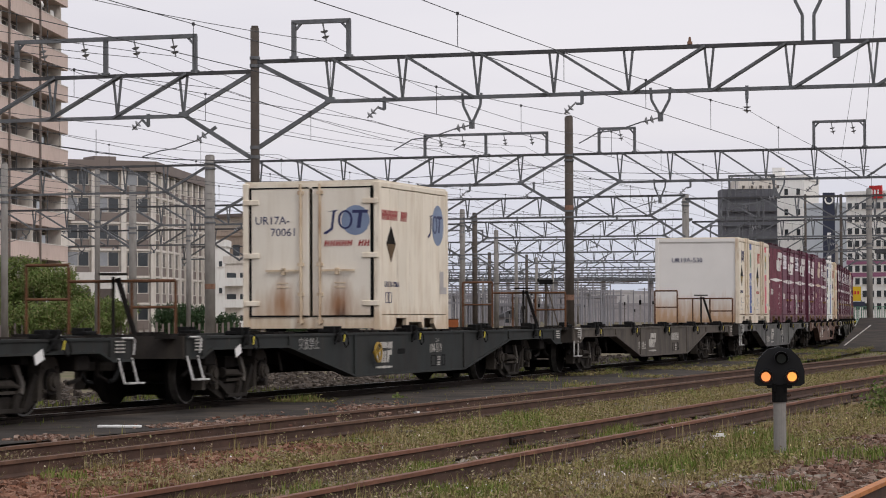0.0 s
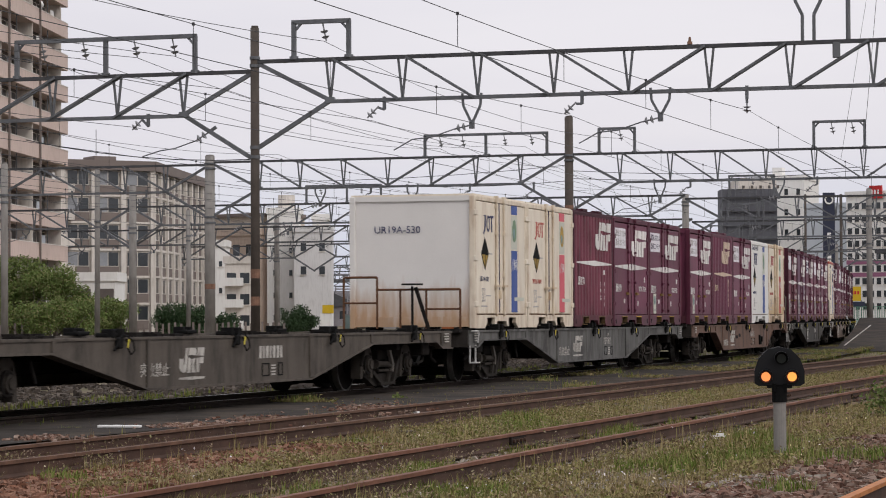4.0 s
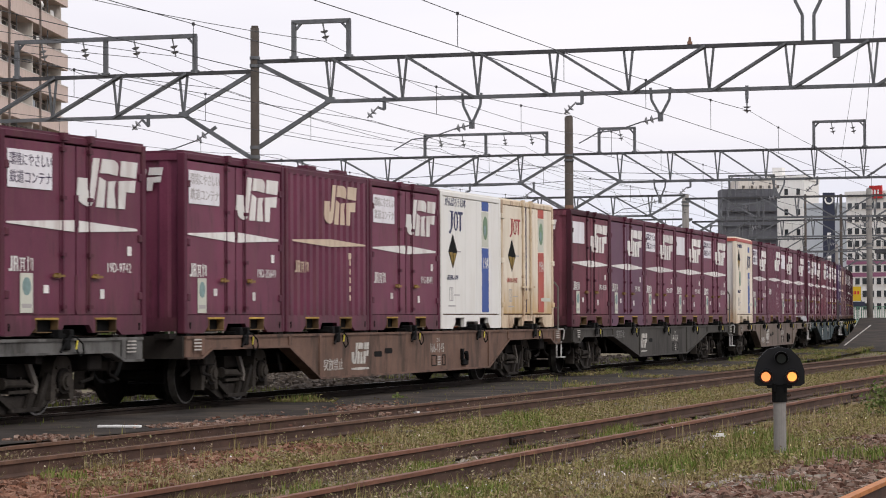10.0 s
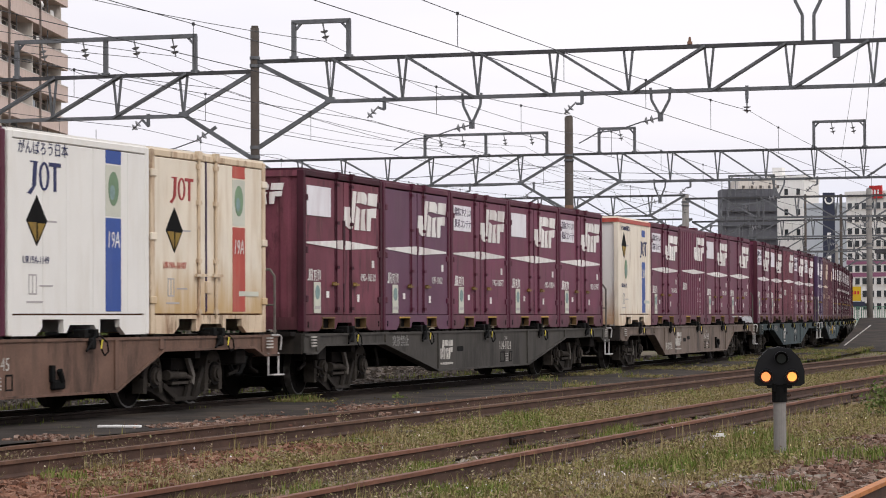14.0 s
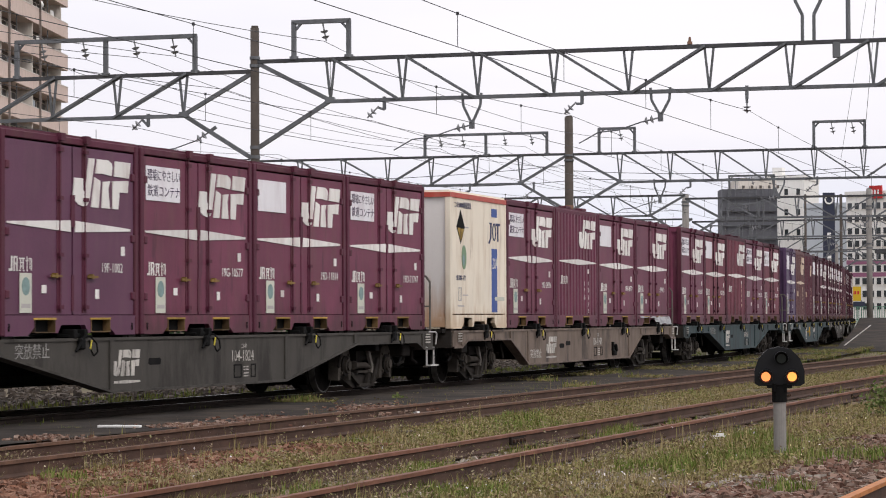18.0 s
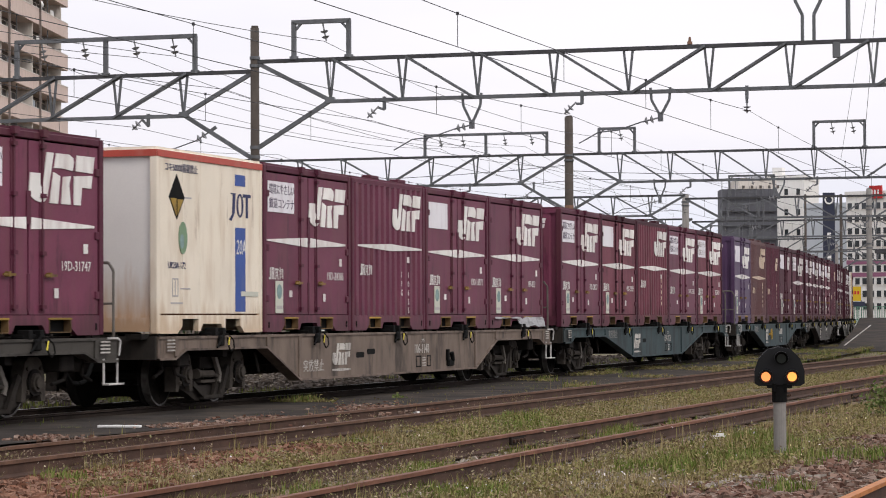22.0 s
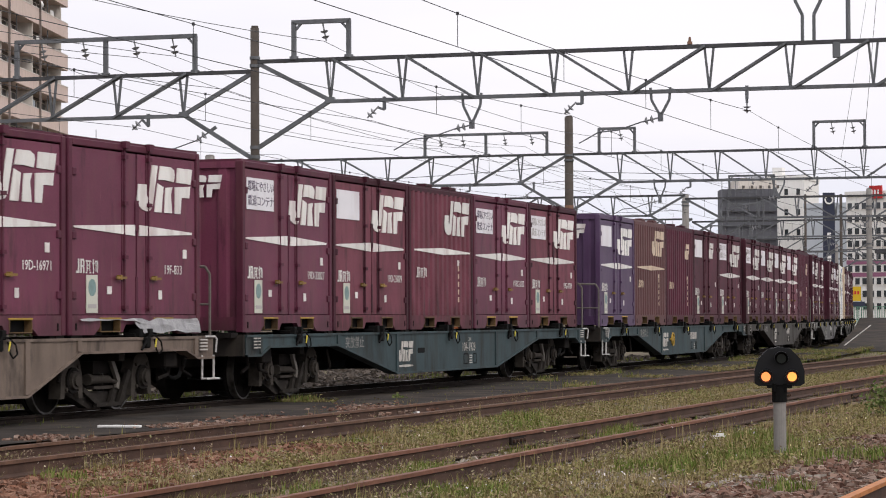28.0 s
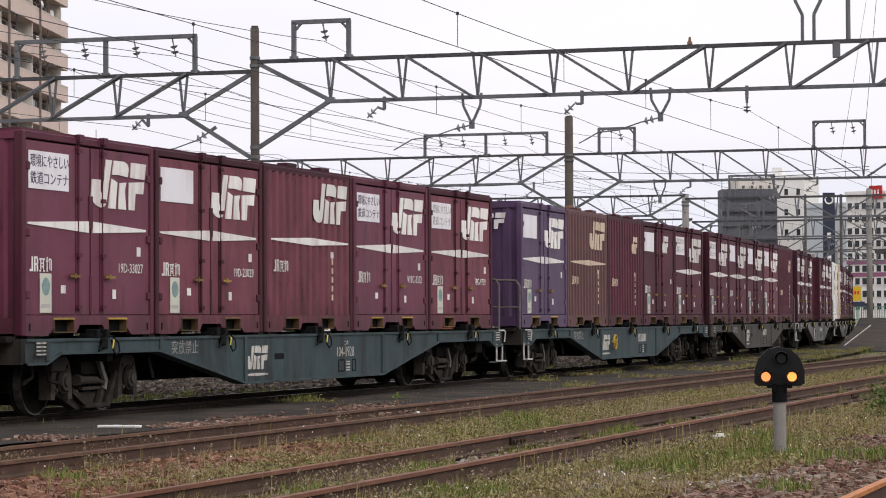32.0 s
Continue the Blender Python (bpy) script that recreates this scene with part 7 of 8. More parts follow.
def plain_block(name, label, a, b, top, depth, wall_mat, floors, bays, window_mat=M_GLASS, ww=0.5, wh=0.5, roof=True, first=0):
    """A far block with real window recesses: each window is a frame and a pane."""
    w = Wall(a, b)
    ob = thing(name, label, "building")
    wpart("wall", w, wall_mat, ob, (0, w.length, GROUND, top, -depth, 0))
    if roof:
        wpart("parapet", w, wall_mat, ob, (-0.15, w.length + 0.15, top - 0.4, top + 0.3, -depth - 0.1, 0.15))
    bw, fh = w.length / max(1, bays), (top - 0.8) / max(1, floors)
    for k in range(first, floors):
        for i in range(bays):
            u, z = (i + 0.5) * bw, (k + 0.5) * fh
            fr = wpart("window", w, M_PILASTER, ob, (u - bw * ww / 2 - 0.06, u + bw * ww / 2 + 0.06, z - fh * wh / 2 - 0.1, z - fh * wh / 2, 0, 0.12))
            wpart("pane", w, window_mat, fr, (u - bw * ww / 2, u + bw * ww / 2, z - fh * wh / 2, z + fh * wh / 2, -0.2, 0.03))
    return ob, w


tower()
apartment()
ob, w = plain_block("apartment_house", "low beige apartment block behind the yard", (-28.5, 306), (-21.9, 300), 11.4, 8, M_BEIGEWALL, 4, 4)
wpart("top_storey", w, M_CREAMWALL, ob, (0, w.length, 11.4, 13.2, -8, 0.02))
wpart("roof_slab", w, M_SPANDREL, ob, (-0.3, w.length + 0.3, 13.2, 13.6, -8, 0.4))
plain_block("white_house", "narrow white house behind the yard", (-23.3, 262), (-22.2, 262), 9.0, 5, M_WHITEWALL, 3, 1, ww=0.3, wh=0.2)
ob, w = plain_block("balcony_house", "small grey house with balconies behind the yard", (-21.3, 250), (-18.7, 250), 7.0, 5, M_PILASTER, 3, 2, ww=0.7, wh=0.5)
for z in (0.9, 3.0, 5.1):
    wpart("balcony", w, M_WHITEWALL, ob, (-0.1, w.length * 0.7, z - 0.7, z + 0.1, 0.03, 0.9))
ob, w = plain_block("garage", "low white flat-roofed garage behind the shrubs", (-31.0, 200), (-25.6, 200), 4.6, 6, M_WHITEWALL, 0, 1)
# dark slabs stand in for the shaded garage openings
for u in (0.3, 2.2, 4.0):
    wpart("garage_opening", w, M_SHADE, ob, (u, u + 1.3, 0.1, 3.6, -1, 0.06))
ob, w = plain_block("white_building", "pale plain building with a water tank on its roof", (-20.6, 300), (-16.9, 300), 13.9, 8, M_WHITEWALL, 5, 2, ww=0.2, wh=0.25)
bm = bmesh.new()
bar(bm, (-18.5, 303, 13.9), (-18.5, 303, 15.8), 1.0, 18)
part("water_tank", bm, M_PILASTER, ob, "round ribbed water tank")
plain_block("white_building", "white stairwell block with small dark windows", (-15.6, 306), (-13.8, 306), 13.4, 8, M_WHITEWALL, 5, 2, ww=0.35, wh=0.45)
plain_block("white_building", "pale lower wing with a few small windows", (-17.2, 296), (-12.9, 296), 11.6, 6, M_PALEGREY, 4, 2, ww=0.3, wh=0.35, first=2)
ob, w = plain_block("tower_block", "apartment tower wrapped in dark scaffold netting", (43.8, 402), (52.4, 402), 21.2, 6, M_NETTING, 0, 1, roof=False)
wpart("top_storey", w, M_PILASTER, ob, (2.6, w.length, 21.2, 22.9, -11, 0.05))
# dark slabs in place of the shade inside the top storey's openings
for i in range(5):
    wpart("roof_opening", w, M_SHADE, ob, (3.2 + i * 1.35, 3.6 + i * 1.35, 21.3, 21.75, -1, 0.12))
for i in range(9):
    u = i * w.length / 8
    wpart("scaffold_pole", w, M_GALV, ob, (u - 0.05, u + 0.05, GROUND, 21.6 if i > 2 else 22.4, 0.25, 0.35))
for k in range(1, 10):
    wpart("scaffold_deck", w, M_GALV_DARK, ob, (0, w.length, k * 2.2, k * 2.2 + 0.12, 0.1, 0.5))
ob, w = plain_block("tall_building", "tall cream building with few windows", (53.4, 420), (59.0, 418), 24.0, 12, M_WHITEWALL, 7, 3, ww=0.3, wh=0.3)
wpart("stair_tower", w, M_WHITEWALL, ob, (0.6, 2.2, 24, 25.6, -3, -0.5))
plain_block("tall_building", "tall blue-grey metal clad building", (56.2, 398), (63.5, 394), 18.4, 12, M_BLUEGREY, 0, 1)
sg = thing("tower_sign", "tall dark navy upright sign with a white ring", "sign")
w = Wall((57.9, 390), (59.7, 390))
wpart("sign_panel", w, M_SIGNNAVY, sg, (0, w.length, 0, 20.0, -0.4, 0.0))
bm = bmesh.new()
ring, inner = oval(58.8, 18.9, 0.68, 0.68, 20), oval(58.8, 18.9, 0.46, 0.46, 20)
for i in range(20):
    j = (i + 1) % 20
    plate(bm, [ring[i], ring[j], inner[j], inner[i]], 389.88, 389.96)
part("sign_ring", bm, M_WHITE, sg)
for z in (6.0, 9.5, 13.0):
    wpart("sign_stroke", w, M_WHITE, sg, (0.6, 1.2, z, z + 0.9, 0.0, 0.03))
ob, w = plain_block("office_block", "white office block with rows of small square windows", (52.3, 332), (60.5, 326), 17.0, 12, M_WHITEWALL, 10, 10, ww=0.6, wh=0.5, first=1)
for z in (7.85, 6.25):
    wpart("colour_band", w, M_MAGENTA, ob, (0, w.length, z, z + 0.55, 0.02, 0.08), label="magenta shop band")
sg = thing("roof_sign", "red rooftop sign with white strokes", "sign")
wpart("sign_board", w, M_SIGNRED, sg, (3.5, 5.25, 16.3, 17.95, 0.1, 0.4))
wpart("sign_leg", w, M_GALV, sg, (3.7, 3.8, 15.9, 16.3, 0.15, 0.3))
for u in (3.75, 4.2, 4.65):
    wpart("sign_stroke", w, M_WHITE, sg, (u, u + 0.24, 16.85, 17.4, 0.4, 0.43))
ob, w = plain_block("station_shed", "pale grey station building with a dark canopy", (37.5, 216), (46, 212), 6.1, 10, M_BLUEGREY, 1, 4, ww=0.5, wh=0.3)
wpart("canopy", w, M_TILE, ob, (-0.8, w.length, 6.45, 6.8, -9, 1.2))
# advertising board, fence and posts beside the ramp
sg = thing("advertising_board", "yellow board with red strokes on posts", "sign", at=Matrix.Translation((31.0, 196, 0)))
bm = bmesh.new()
box(bm, 0.1, 0.95, 0, 0.1, 2.35, 3.45)
part("board", bm, M_SIGNYELLOW, sg)
bm = bmesh.new()
for i in range(3):
    box(bm, 0.22 + i * 0.22, 0.36 + i * 0.22, -0.02, 0.0, 2.85, 3.1)
part("stroke", bm, M_SIGNRED, sg)
for x in (0.1, 0.95):
    bm = bmesh.new()
    box(bm, x, x + 0.07, 0.1, 0.17, GROUND, 2.4)
    part("post", bm, M_GALV, sg)
bm = bmesh.new()
box(bm, 0.15, 1.25, 0.02, 0.08, 1.9, 2.3)
part("lower_board", bm, M_SIGNNAVY, sg, "blue lower board")
fc = thing("mesh_fence", "green mesh fence along the station road", "fence")
for i in range(14):
    bm = bmesh.new()
    x = 29.6 + i * 1.1
    box(bm, x, x + 0.06, 190, 190.06, GROUND, 1.9)
    part("post", bm, M_FENCEGREEN, fc)
for z in (0.9, 1.85):
    bm = bmesh.new()
    box(bm, 29.6, 45, 190.0, 190.03, z, z + 0.05)
    part("fence_rail", bm, M_FENCEGREEN, fc)
bm = bmesh.new()
for i in range(90):
    x = 29.6 + i * 0.17
    box(bm, x, x + 0.05, 190.03, 190.04, 0.4, 1.85)
tagged(part("fence_mesh", bm, M_FENCEGREEN, fc), kind="stuff")
# the ramp to the loading road, beside the track
bm = bmesh.new()
prev = None
for k in range(13):
    u = k / 8
    z = min(1.1, -0.15 + 1.25 * u)
    a = on_track(70 + 31 * u, -1.8, z)
    b = Vector((a.x + 16, a.y, z))
    cur = [bm.verts.new(a), bm.verts.new(b), bm.verts.new((a.x - 0.05, a.y, GROUND - 0.05)), bm.verts.new((b.x + 0.6, b.y - 0.6, GROUND - 0.05))]
    if prev:
        bm.faces.new((prev[0], prev[1], cur[1], cur[0]))
        bm.faces.new((prev[2], prev[0], cur[0], cur[2]))
        bm.faces.new((prev[1], prev[3], cur[3], cur[1]))
    prev = cur
thing("ramp", "asphalt ramp rising beside the track to the station road", "ramp", kind="structure", bm=bm, material=M_ASPHALT)
ln = thing("road_line", "worn white dashed line on the ramp", "road marking", kind="structure")
for a, b in ((0.13, 0.42), (0.45, 0.55), (0.57, 0.72)):
    bm = bmesh.new()
    q = [Vector((15.86 + (u - 0.118) * 6.86, 101.6 + (u - 0.118) * 30.4, -0.135 + 1.25 * u)) for u in (a, b)]
    beam(bm, q[0], q[1], 0.05, 0.03)
    part("line_dash", bm, M_MARK, ln)

# ---- the far yard ----
bd = thing("overbridge", "long dark road bridge crossing the far yard", "bridge")
bm = bmesh.new()
box(bm, -60, 90, 640, 650, 10.3, 11.0)
part("deck", bm, M_TILE, bd)
for x in range(-56, 90, 12):
    bm = bmesh.new()
    box(bm, x, x + 0.7, 642, 648, GROUND, 10.3)
    part("pier", bm, M_FARTOWN, bd)
bm = bmesh.new()
for x in range(-60, 90, 2):
    box(bm, x, x + 0.15, 640, 640.1, 11.0, 12.2)
box(bm, -60, 90, 640, 640.1, 12.1, 12.3)
tagged(part("railing", bm, M_GALV_DARK, bd), kind="stuff")


def gable_house(x, y, wdt, h, mat):
    hs = thing("yard_house", "small railway building with a dark gabled roof", "house", "houses in the far yard", at=Matrix.Translation((x, y, GROUND)))
    bm = bmesh.new()
    box(bm, 0, wdt, 0, 8, 0, h)
    part("wall", bm, mat, hs)
    bm = bmesh.new()
    r = [bm.verts.new(p) for p in ((-0.5, -0.4, h - 0.1), (wdt + 0.5, -0.4, h - 0.1), (wdt / 2, -0.4, h + wdt * 0.25), (-0.5, 8.4, h - 0.1), (wdt + 0.5, 8.4, h - 0.1), (wdt / 2, 8.4, h + wdt * 0.25))]
    for f in ((0, 1, 2), (5, 4, 3), (0, 2, 5, 3), (1, 4, 5, 2), (0, 3, 4, 1)):
        bm.faces.new([r[i] for i in f])
    part("roof", bm, M_TILE, hs)
    for i in range(2):
        bm = bmesh.new()
        box(bm, wdt * (0.2 + 0.4 * i), wdt * (0.38 + 0.4 * i), -0.05, 0.05, h * 0.35, h * 0.75)
        part("window", bm, M_GLASS, hs)


for x, y, wd, h, m in ((9.0, 430, 6, 1.5, M_FARTOWN), (40, 480, 10, 3.6, M_FARTOWN), (-24, 460, 9, 3.6, M_FARTOWN)):
    gable_house(x, y, wd, h, m)
# long platform roofs and standing wagons, row behind row, in the far yard
rng = random.Random(21)
for y, x0, x1, z in ((380, -12, -3, 2.9), (395, 8, 18, 3.1), (420, -16, 6, 3.7), (440, 6, 24, 3.4), (465, -19, -2, 4.6), (480, 2, 30, 4.9), (505, -20, 16, 5.6), (530, -22, 34, 6.3), (560, -24, 36, 7.1), (590, -25, 38, 8.0), (615, -26, 40, 8.9)):
    rf = thing("platform_roof", "long far grey platform roof on thin posts", "platform roof", "far platform roofs", at=Matrix.Translation((0, y, GROUND)))
    bm = bmesh.new()
    box(bm, x0, x1, 0, 5, z, z + 0.28)
    part("roof", bm, M_HAZE, rf)
    for k in range(int((x1 - x0) / 4) + 1):
        bm = bmesh.new()
        box(bm, x0 + 4 * k, x0 + 4 * k + 0.25, 2.2, 2.5, 0, z)
        part("post", bm, M_HAZE, rf)
for y, x0, x1, h, m in ((300, -11.6, -8.8, 1.75, M_TEALFAR), (281, -8.0, -6.9, 2.0, M_ORANGE_DULL), (282, -6.6, -4.0, 1.7, M_FARPALE), (352, -4.5, 0.0, 1.9, M_FARTOWN), (400, -14, -6, 1.9, M_FARTOWN)):
    bx = thing("yard_container", "far steel box standing in the yard", "container", "boxes in the far yard", at=Matrix.Translation((x0, y, GROUND)))
    bm = bmesh.new()
    box(bm, 0, x1 - x0, 0, 2.2, 0.15, h, 0.03)
    part("body", bm, m, bx)
    bm = bmesh.new()
    box(bm, -0.05, x1 - x0 + 0.05, -0.05, 2.25, h, h + 0.12)
    part("lid", bm, M_HAZE, bx)
    bm = bmesh.new()
    for k in (0.1, (x1 - x0) / 2, x1 - x0 - 0.3):
        box(bm, k, k + 0.2, 0.1, 2.0, 0, 0.16)
    part("foot", bm, M_TILE, bx)
rng = random.Random(11)
for i in range(80):
    x, y = rng.uniform(-70, 100), rng.uniform(640, 900)
    plain_block("town_house", "far hazy grey town house beyond the yard", (x, y), (x + rng.uniform(8, 18), y), rng.uniform(3.6, 7.6) * y / 640, 8, M_FARTOWN if i % 3 == 0 else M_FARPALE, 0, 1)
for i in range(40):
    x, y = rng.uniform(-12, 34), rng.uniform(250, 480)
    sg = thing("yard_signal", "far yard signal on a slim post", "railway signal", "yard signals", at=Matrix.Translation((x, y, GROUND)))
    h = rng.uniform(1.8, 6.5)
    bm = bmesh.new()
    bar(bm, (0, 0, 0), (0, 0, h), 0.055, 8)
    part("post", bm, M_CONCRETE if i % 2 else M_POLE, sg)
    bm = bmesh.new()
    box(bm, -0.11, 0.11, -0.12, 0.1, h - 0.15, h + 0.3, 0.03)
    part("head", bm, M_BLACK, sg)
tk = thing("storage_crate", "rusty orange steel crate in the yard", "crate", at=Matrix.Translation((-0.15, 230, GROUND)))
bm = bmesh.new()
box(bm, 0, 1.5, 0, 1.5, 0, 1.25, 0.04)
part("body", bm, M_ORANGE, tk)
bm = bmesh.new()
box(bm, -0.03, 1.53, -0.03, 1.53, 1.2, 1.3)
part("rim", bm, M_RUST, tk)
yb = thing("kiosk", "small yellow and white cabin behind the yard", "cabin", at=Matrix.Translation((-11.6, 246, GROUND)))
bm = bmesh.new()
box(bm, -0.2, 0.95, 0, 2, 0, 1.85)
part("lower_wall", bm, M_WHITEWALL, yb)
bm = bmesh.new()
box(bm, 0, 1.0, -0.05, 2.05, 1.85, 2.65)
part("upper_wall", bm, M_SIGNYELLOW, yb)
bm = bmesh.new()
for i in range(150):
    x, y, h = rng.uniform(-13, 34), rng.uniform(270, 560), rng.uniform(2.0, 7.0)
    bar(bm, (x, y, GROUND), (x, y, h), 0.06 + 0.00012 * y, 6)
    if i % 3 == 0:
        box(bm, x - rng.uniform(0.5, 2.0), x + rng.uniform(0.5, 2.0), y - 0.05, y + 0.05, h - 0.3, h - 0.18)
thing("yard_posts", "many slim grey posts and brackets in the far yard", "posts", kind="stuff", bm=bm, material=M_HAZE)
# fence and wall at the yard's far edge
fc = thing("timber_fence", "low dark board fence along the yard's edge", "fence")
for i in range(46):
    bm = bmesh.new()
    p = Vector((-26.0, 150, 0)).lerp(Vector((-11.0, 176, 0)), i / 45)
    box(bm, p.x, p.x + 0.14, p.y, p.y + 0.05, GROUND, 0.9 + 0.05 * (i % 3))
    part("board", bm, M_SPANDREL, fc)
# switchboard arms with insulators on dark stands (low transverse bars)
for x0, x1, m, y, z in ((3.4, 14.4, 7.6, 190, 3.7),):
    ob = thing("signal_bar", "long dark horizontal bar on a stand", "line fitting", "signal bars")
    bm = bmesh.new()
    beam(bm, (x0, y, z), (x1, y - 1, z + 0.1), 0.12, 0.1)
    part("bar", bm, M_POLE, ob)
    bm = bmesh.new()
    bar(bm, (m, y, GROUND), (m, y - 0.5, z), 0.11, 8)
    beam(bm, (m, y - 0.5, z + 0.05), (m + 1.1, y - 0.5, GROUND), 0.1, 0.1)
    part("stand", bm, M_POLE, ob)
    bm = bmesh.new()
    box(bm, m - 0.5, m + 0.5, y - 0.75, y - 0.25, z - 0.05, z + 0.3)
    part("box", bm, M_BLACK, ob)


# ---- plants, stones and litter ----
def leaf_material(name, cols, rough=0.7):
    m = bpy.data.materials.new(name)
    m.use_nodes = True
    n, l = m.node_tree.nodes, m.node_tree.links
    b = n["Principled BSDF"]
    b.inputs["Roughness"].default_value = rough
    b.inputs["Specular IOR Level"].default_value = 0.25
    g = n.new("ShaderNodeNewGeometry")
    r = n.new("ShaderNodeValToRGB")
    els = r.color_ramp.elements
    els[0].color, els[1].color = (*cols[0], 1), (*cols[-1], 1)
    for i, c in enumerate(cols[1:-1]):
        els.new((i + 1) / (len(cols) - 1)).color = (*c, 1)
    l.new(g.outputs["Random Per Island"], r.inputs[0])
    l.new(r.outputs[0], b.inputs["Base Color"])
    return m


M_GRASS = leaf_material("green grass", [(0.075, 0.11, 0.018), (0.12, 0.155, 0.025), (0.16, 0.18, 0.035), (0.2, 0.175, 0.05)])
M_TUFT = leaf_material("bright grass", [(0.085, 0.13, 0.022), (0.125, 0.175, 0.03), (0.165, 0.21, 0.045), (0.22, 0.21, 0.07), (0.26, 0.22, 0.1)])
M_PALE = leaf_material("pale gravel", [(0.2, 0.17, 0.14), (0.3, 0.26, 0.22), (0.14, 0.11, 0.09), (0.38, 0.34, 0.3)], 0.9)
M_DRY = leaf_material("dry weeds", [(0.18, 0.13, 0.06), (0.27, 0.21, 0.1), (0.36, 0.28, 0.15), (0.2, 0.19, 0.06)])
M_WEED = leaf_material("low weeds", [(0.115, 0.118, 0.028), (0.2, 0.178, 0.055), (0.3, 0.24, 0.12), (0.15, 0.1, 0.055), (0.25, 0.21, 0.085), (0.14, 0.15, 0.038)])
M_STONE = leaf_material("mixed ballast stones", [(0.095, 0.045, 0.032), (0.16, 0.085, 0.06), (0.23, 0.145, 0.11), (0.12, 0.08, 0.062), (0.32, 0.235, 0.19)], 0.9)
# ballast tones with the partial shade behind the train put into them
M_BED = leaf_material("track ballast darkened for shade", [(0.035, 0.028, 0.023), (0.065, 0.052, 0.043), (0.11, 0.088, 0.072), (0.05, 0.042, 0.036)], 0.95)
M_REDSTONE = leaf_material("rusty ballast stones", [(0.09, 0.042, 0.026), (0.18, 0.082, 0.05), (0.26, 0.14, 0.095), (0.12, 0.07, 0.048)], 0.9)
M_LEAF = leaf_material("shrub leaves", [(0.085, 0.13, 0.032), (0.12, 0.17, 0.04), (0.16, 0.21, 0.06), (0.19, 0.17, 0.075), (0.12, 0.18, 0.045)])
M_LEAF_DARK = leaf_material("dark shrub leaves", [(0.018, 0.04, 0.016), (0.03, 0.06, 0.022), (0.05, 0.08, 0.03)])
M_BARK = surface("grey bark", (0.11, 0.09, 0.07), 0.9, var=0.3)
M_PETAL = leaf_material("pale flowers", [(0.55, 0.5, 0.6), (0.65, 0.62, 0.6), (0.6, 0.5, 0.15)])

RNG = np.random.default_rng(7)


def yard_point(y, off):
    """The point at depth y and off metres left of the third track's middle line."""
    return np.stack([0.323 * (y - 22.5) - off * 0.952, y + off * 0.307], -1)


def patchy(p, scale, seed):
    return np.array([noise.noise(Vector((x * scale + seed, y * scale, seed))) for x, y in p])


def sow(n, y0, y1, o0, o1, keep, scale=0.35, seed=1.0, bias=1.6):
    """n places between the depths and offsets, thinner with depth and kept where a patchy field is high."""
    u = RNG.random(n)
    y = y0 * (y1 / y0) ** (u ** bias if bias else u)
    p = yard_point(y, RNG.uniform(o0, o1, n))
    return p[patchy(p, scale, seed) > keep]


def bare(p):
    """Keep weeds off the stony strip beside the second track."""
    o = (0.323 * (p[:, 1] - 22.5) - p[:, 0]) / 1.05
    y = p[:, 1] - 0.307 * o
    return p[~((o > 2.1 + 0.5 * patchy(p, 0.8, 61.0)) & (y < 25.5 + 2 * patchy(p, 0.5, 62.0)))]


def patch(*spots):
    """Places strewn round (x, y, half width, half depth, how many)."""
    return np.concatenate([np.array([x, y]) + RNG.normal(0, 0.6, (n, 2)) * (rx, ry) for x, y, rx, ry, n in spots])


def mesh_object(name, verts, faces, mat, label, category, kind="stuff"):
    me = bpy.data.meshes.new(name)
    me.from_pydata(verts.tolist(), [], faces.tolist())
    me.materials.append(mat)
    ob = new(name, me)
    return tagged(ob, label, category, kind=kind)


def blades(p, h0, h1, w, per, spread, lean=0.45):
    """Tapering bent blades in tufts at the places p."""
    p = np.repeat(p, per, 0) + RNG.normal(0, spread, (len(p) * per, 2))
    n = len(p)
    a = RNG.uniform(0, 2 * np.pi, n)
    h = RNG.uniform(h0, h1, n)
    d = np.stack([np.cos(a), np.sin(a)], -1)
    side = np.stack([-d[:, 1], d[:, 0]], -1)
    side[:, 0] = np.abs(side[:, 0]) + 0.4
    bend = RNG.uniform(0.05, lean, n) * h
    V = np.zeros((n, 5, 3))
    z0 = GROUND - 0.02
    V[:, 0, :2], V[:, 1, :2] = p - side * w / 2, p + side * w / 2
    V[:, :2, 2] = z0
    mid = p + d * (bend * 0.35)[:, None]
    V[:, 2, :2], V[:, 3, :2] = mid + side * w * 0.4, mid - side * w * 0.4
    V[:, 2:4, 2] = (z0 + h * 0.6)[:, None]
    V[:, 4, :2] = p + d * bend[:, None]
    V[:, 4, 2] = z0 + h
    base = np.arange(n)[:, None] * 5
    F = np.concatenate([base + np.array([[0, 1, 2]]), base + np.array([[0, 2, 3]]), base + np.array([[3, 2, 4]])])
    return V.reshape(-1, 3), F


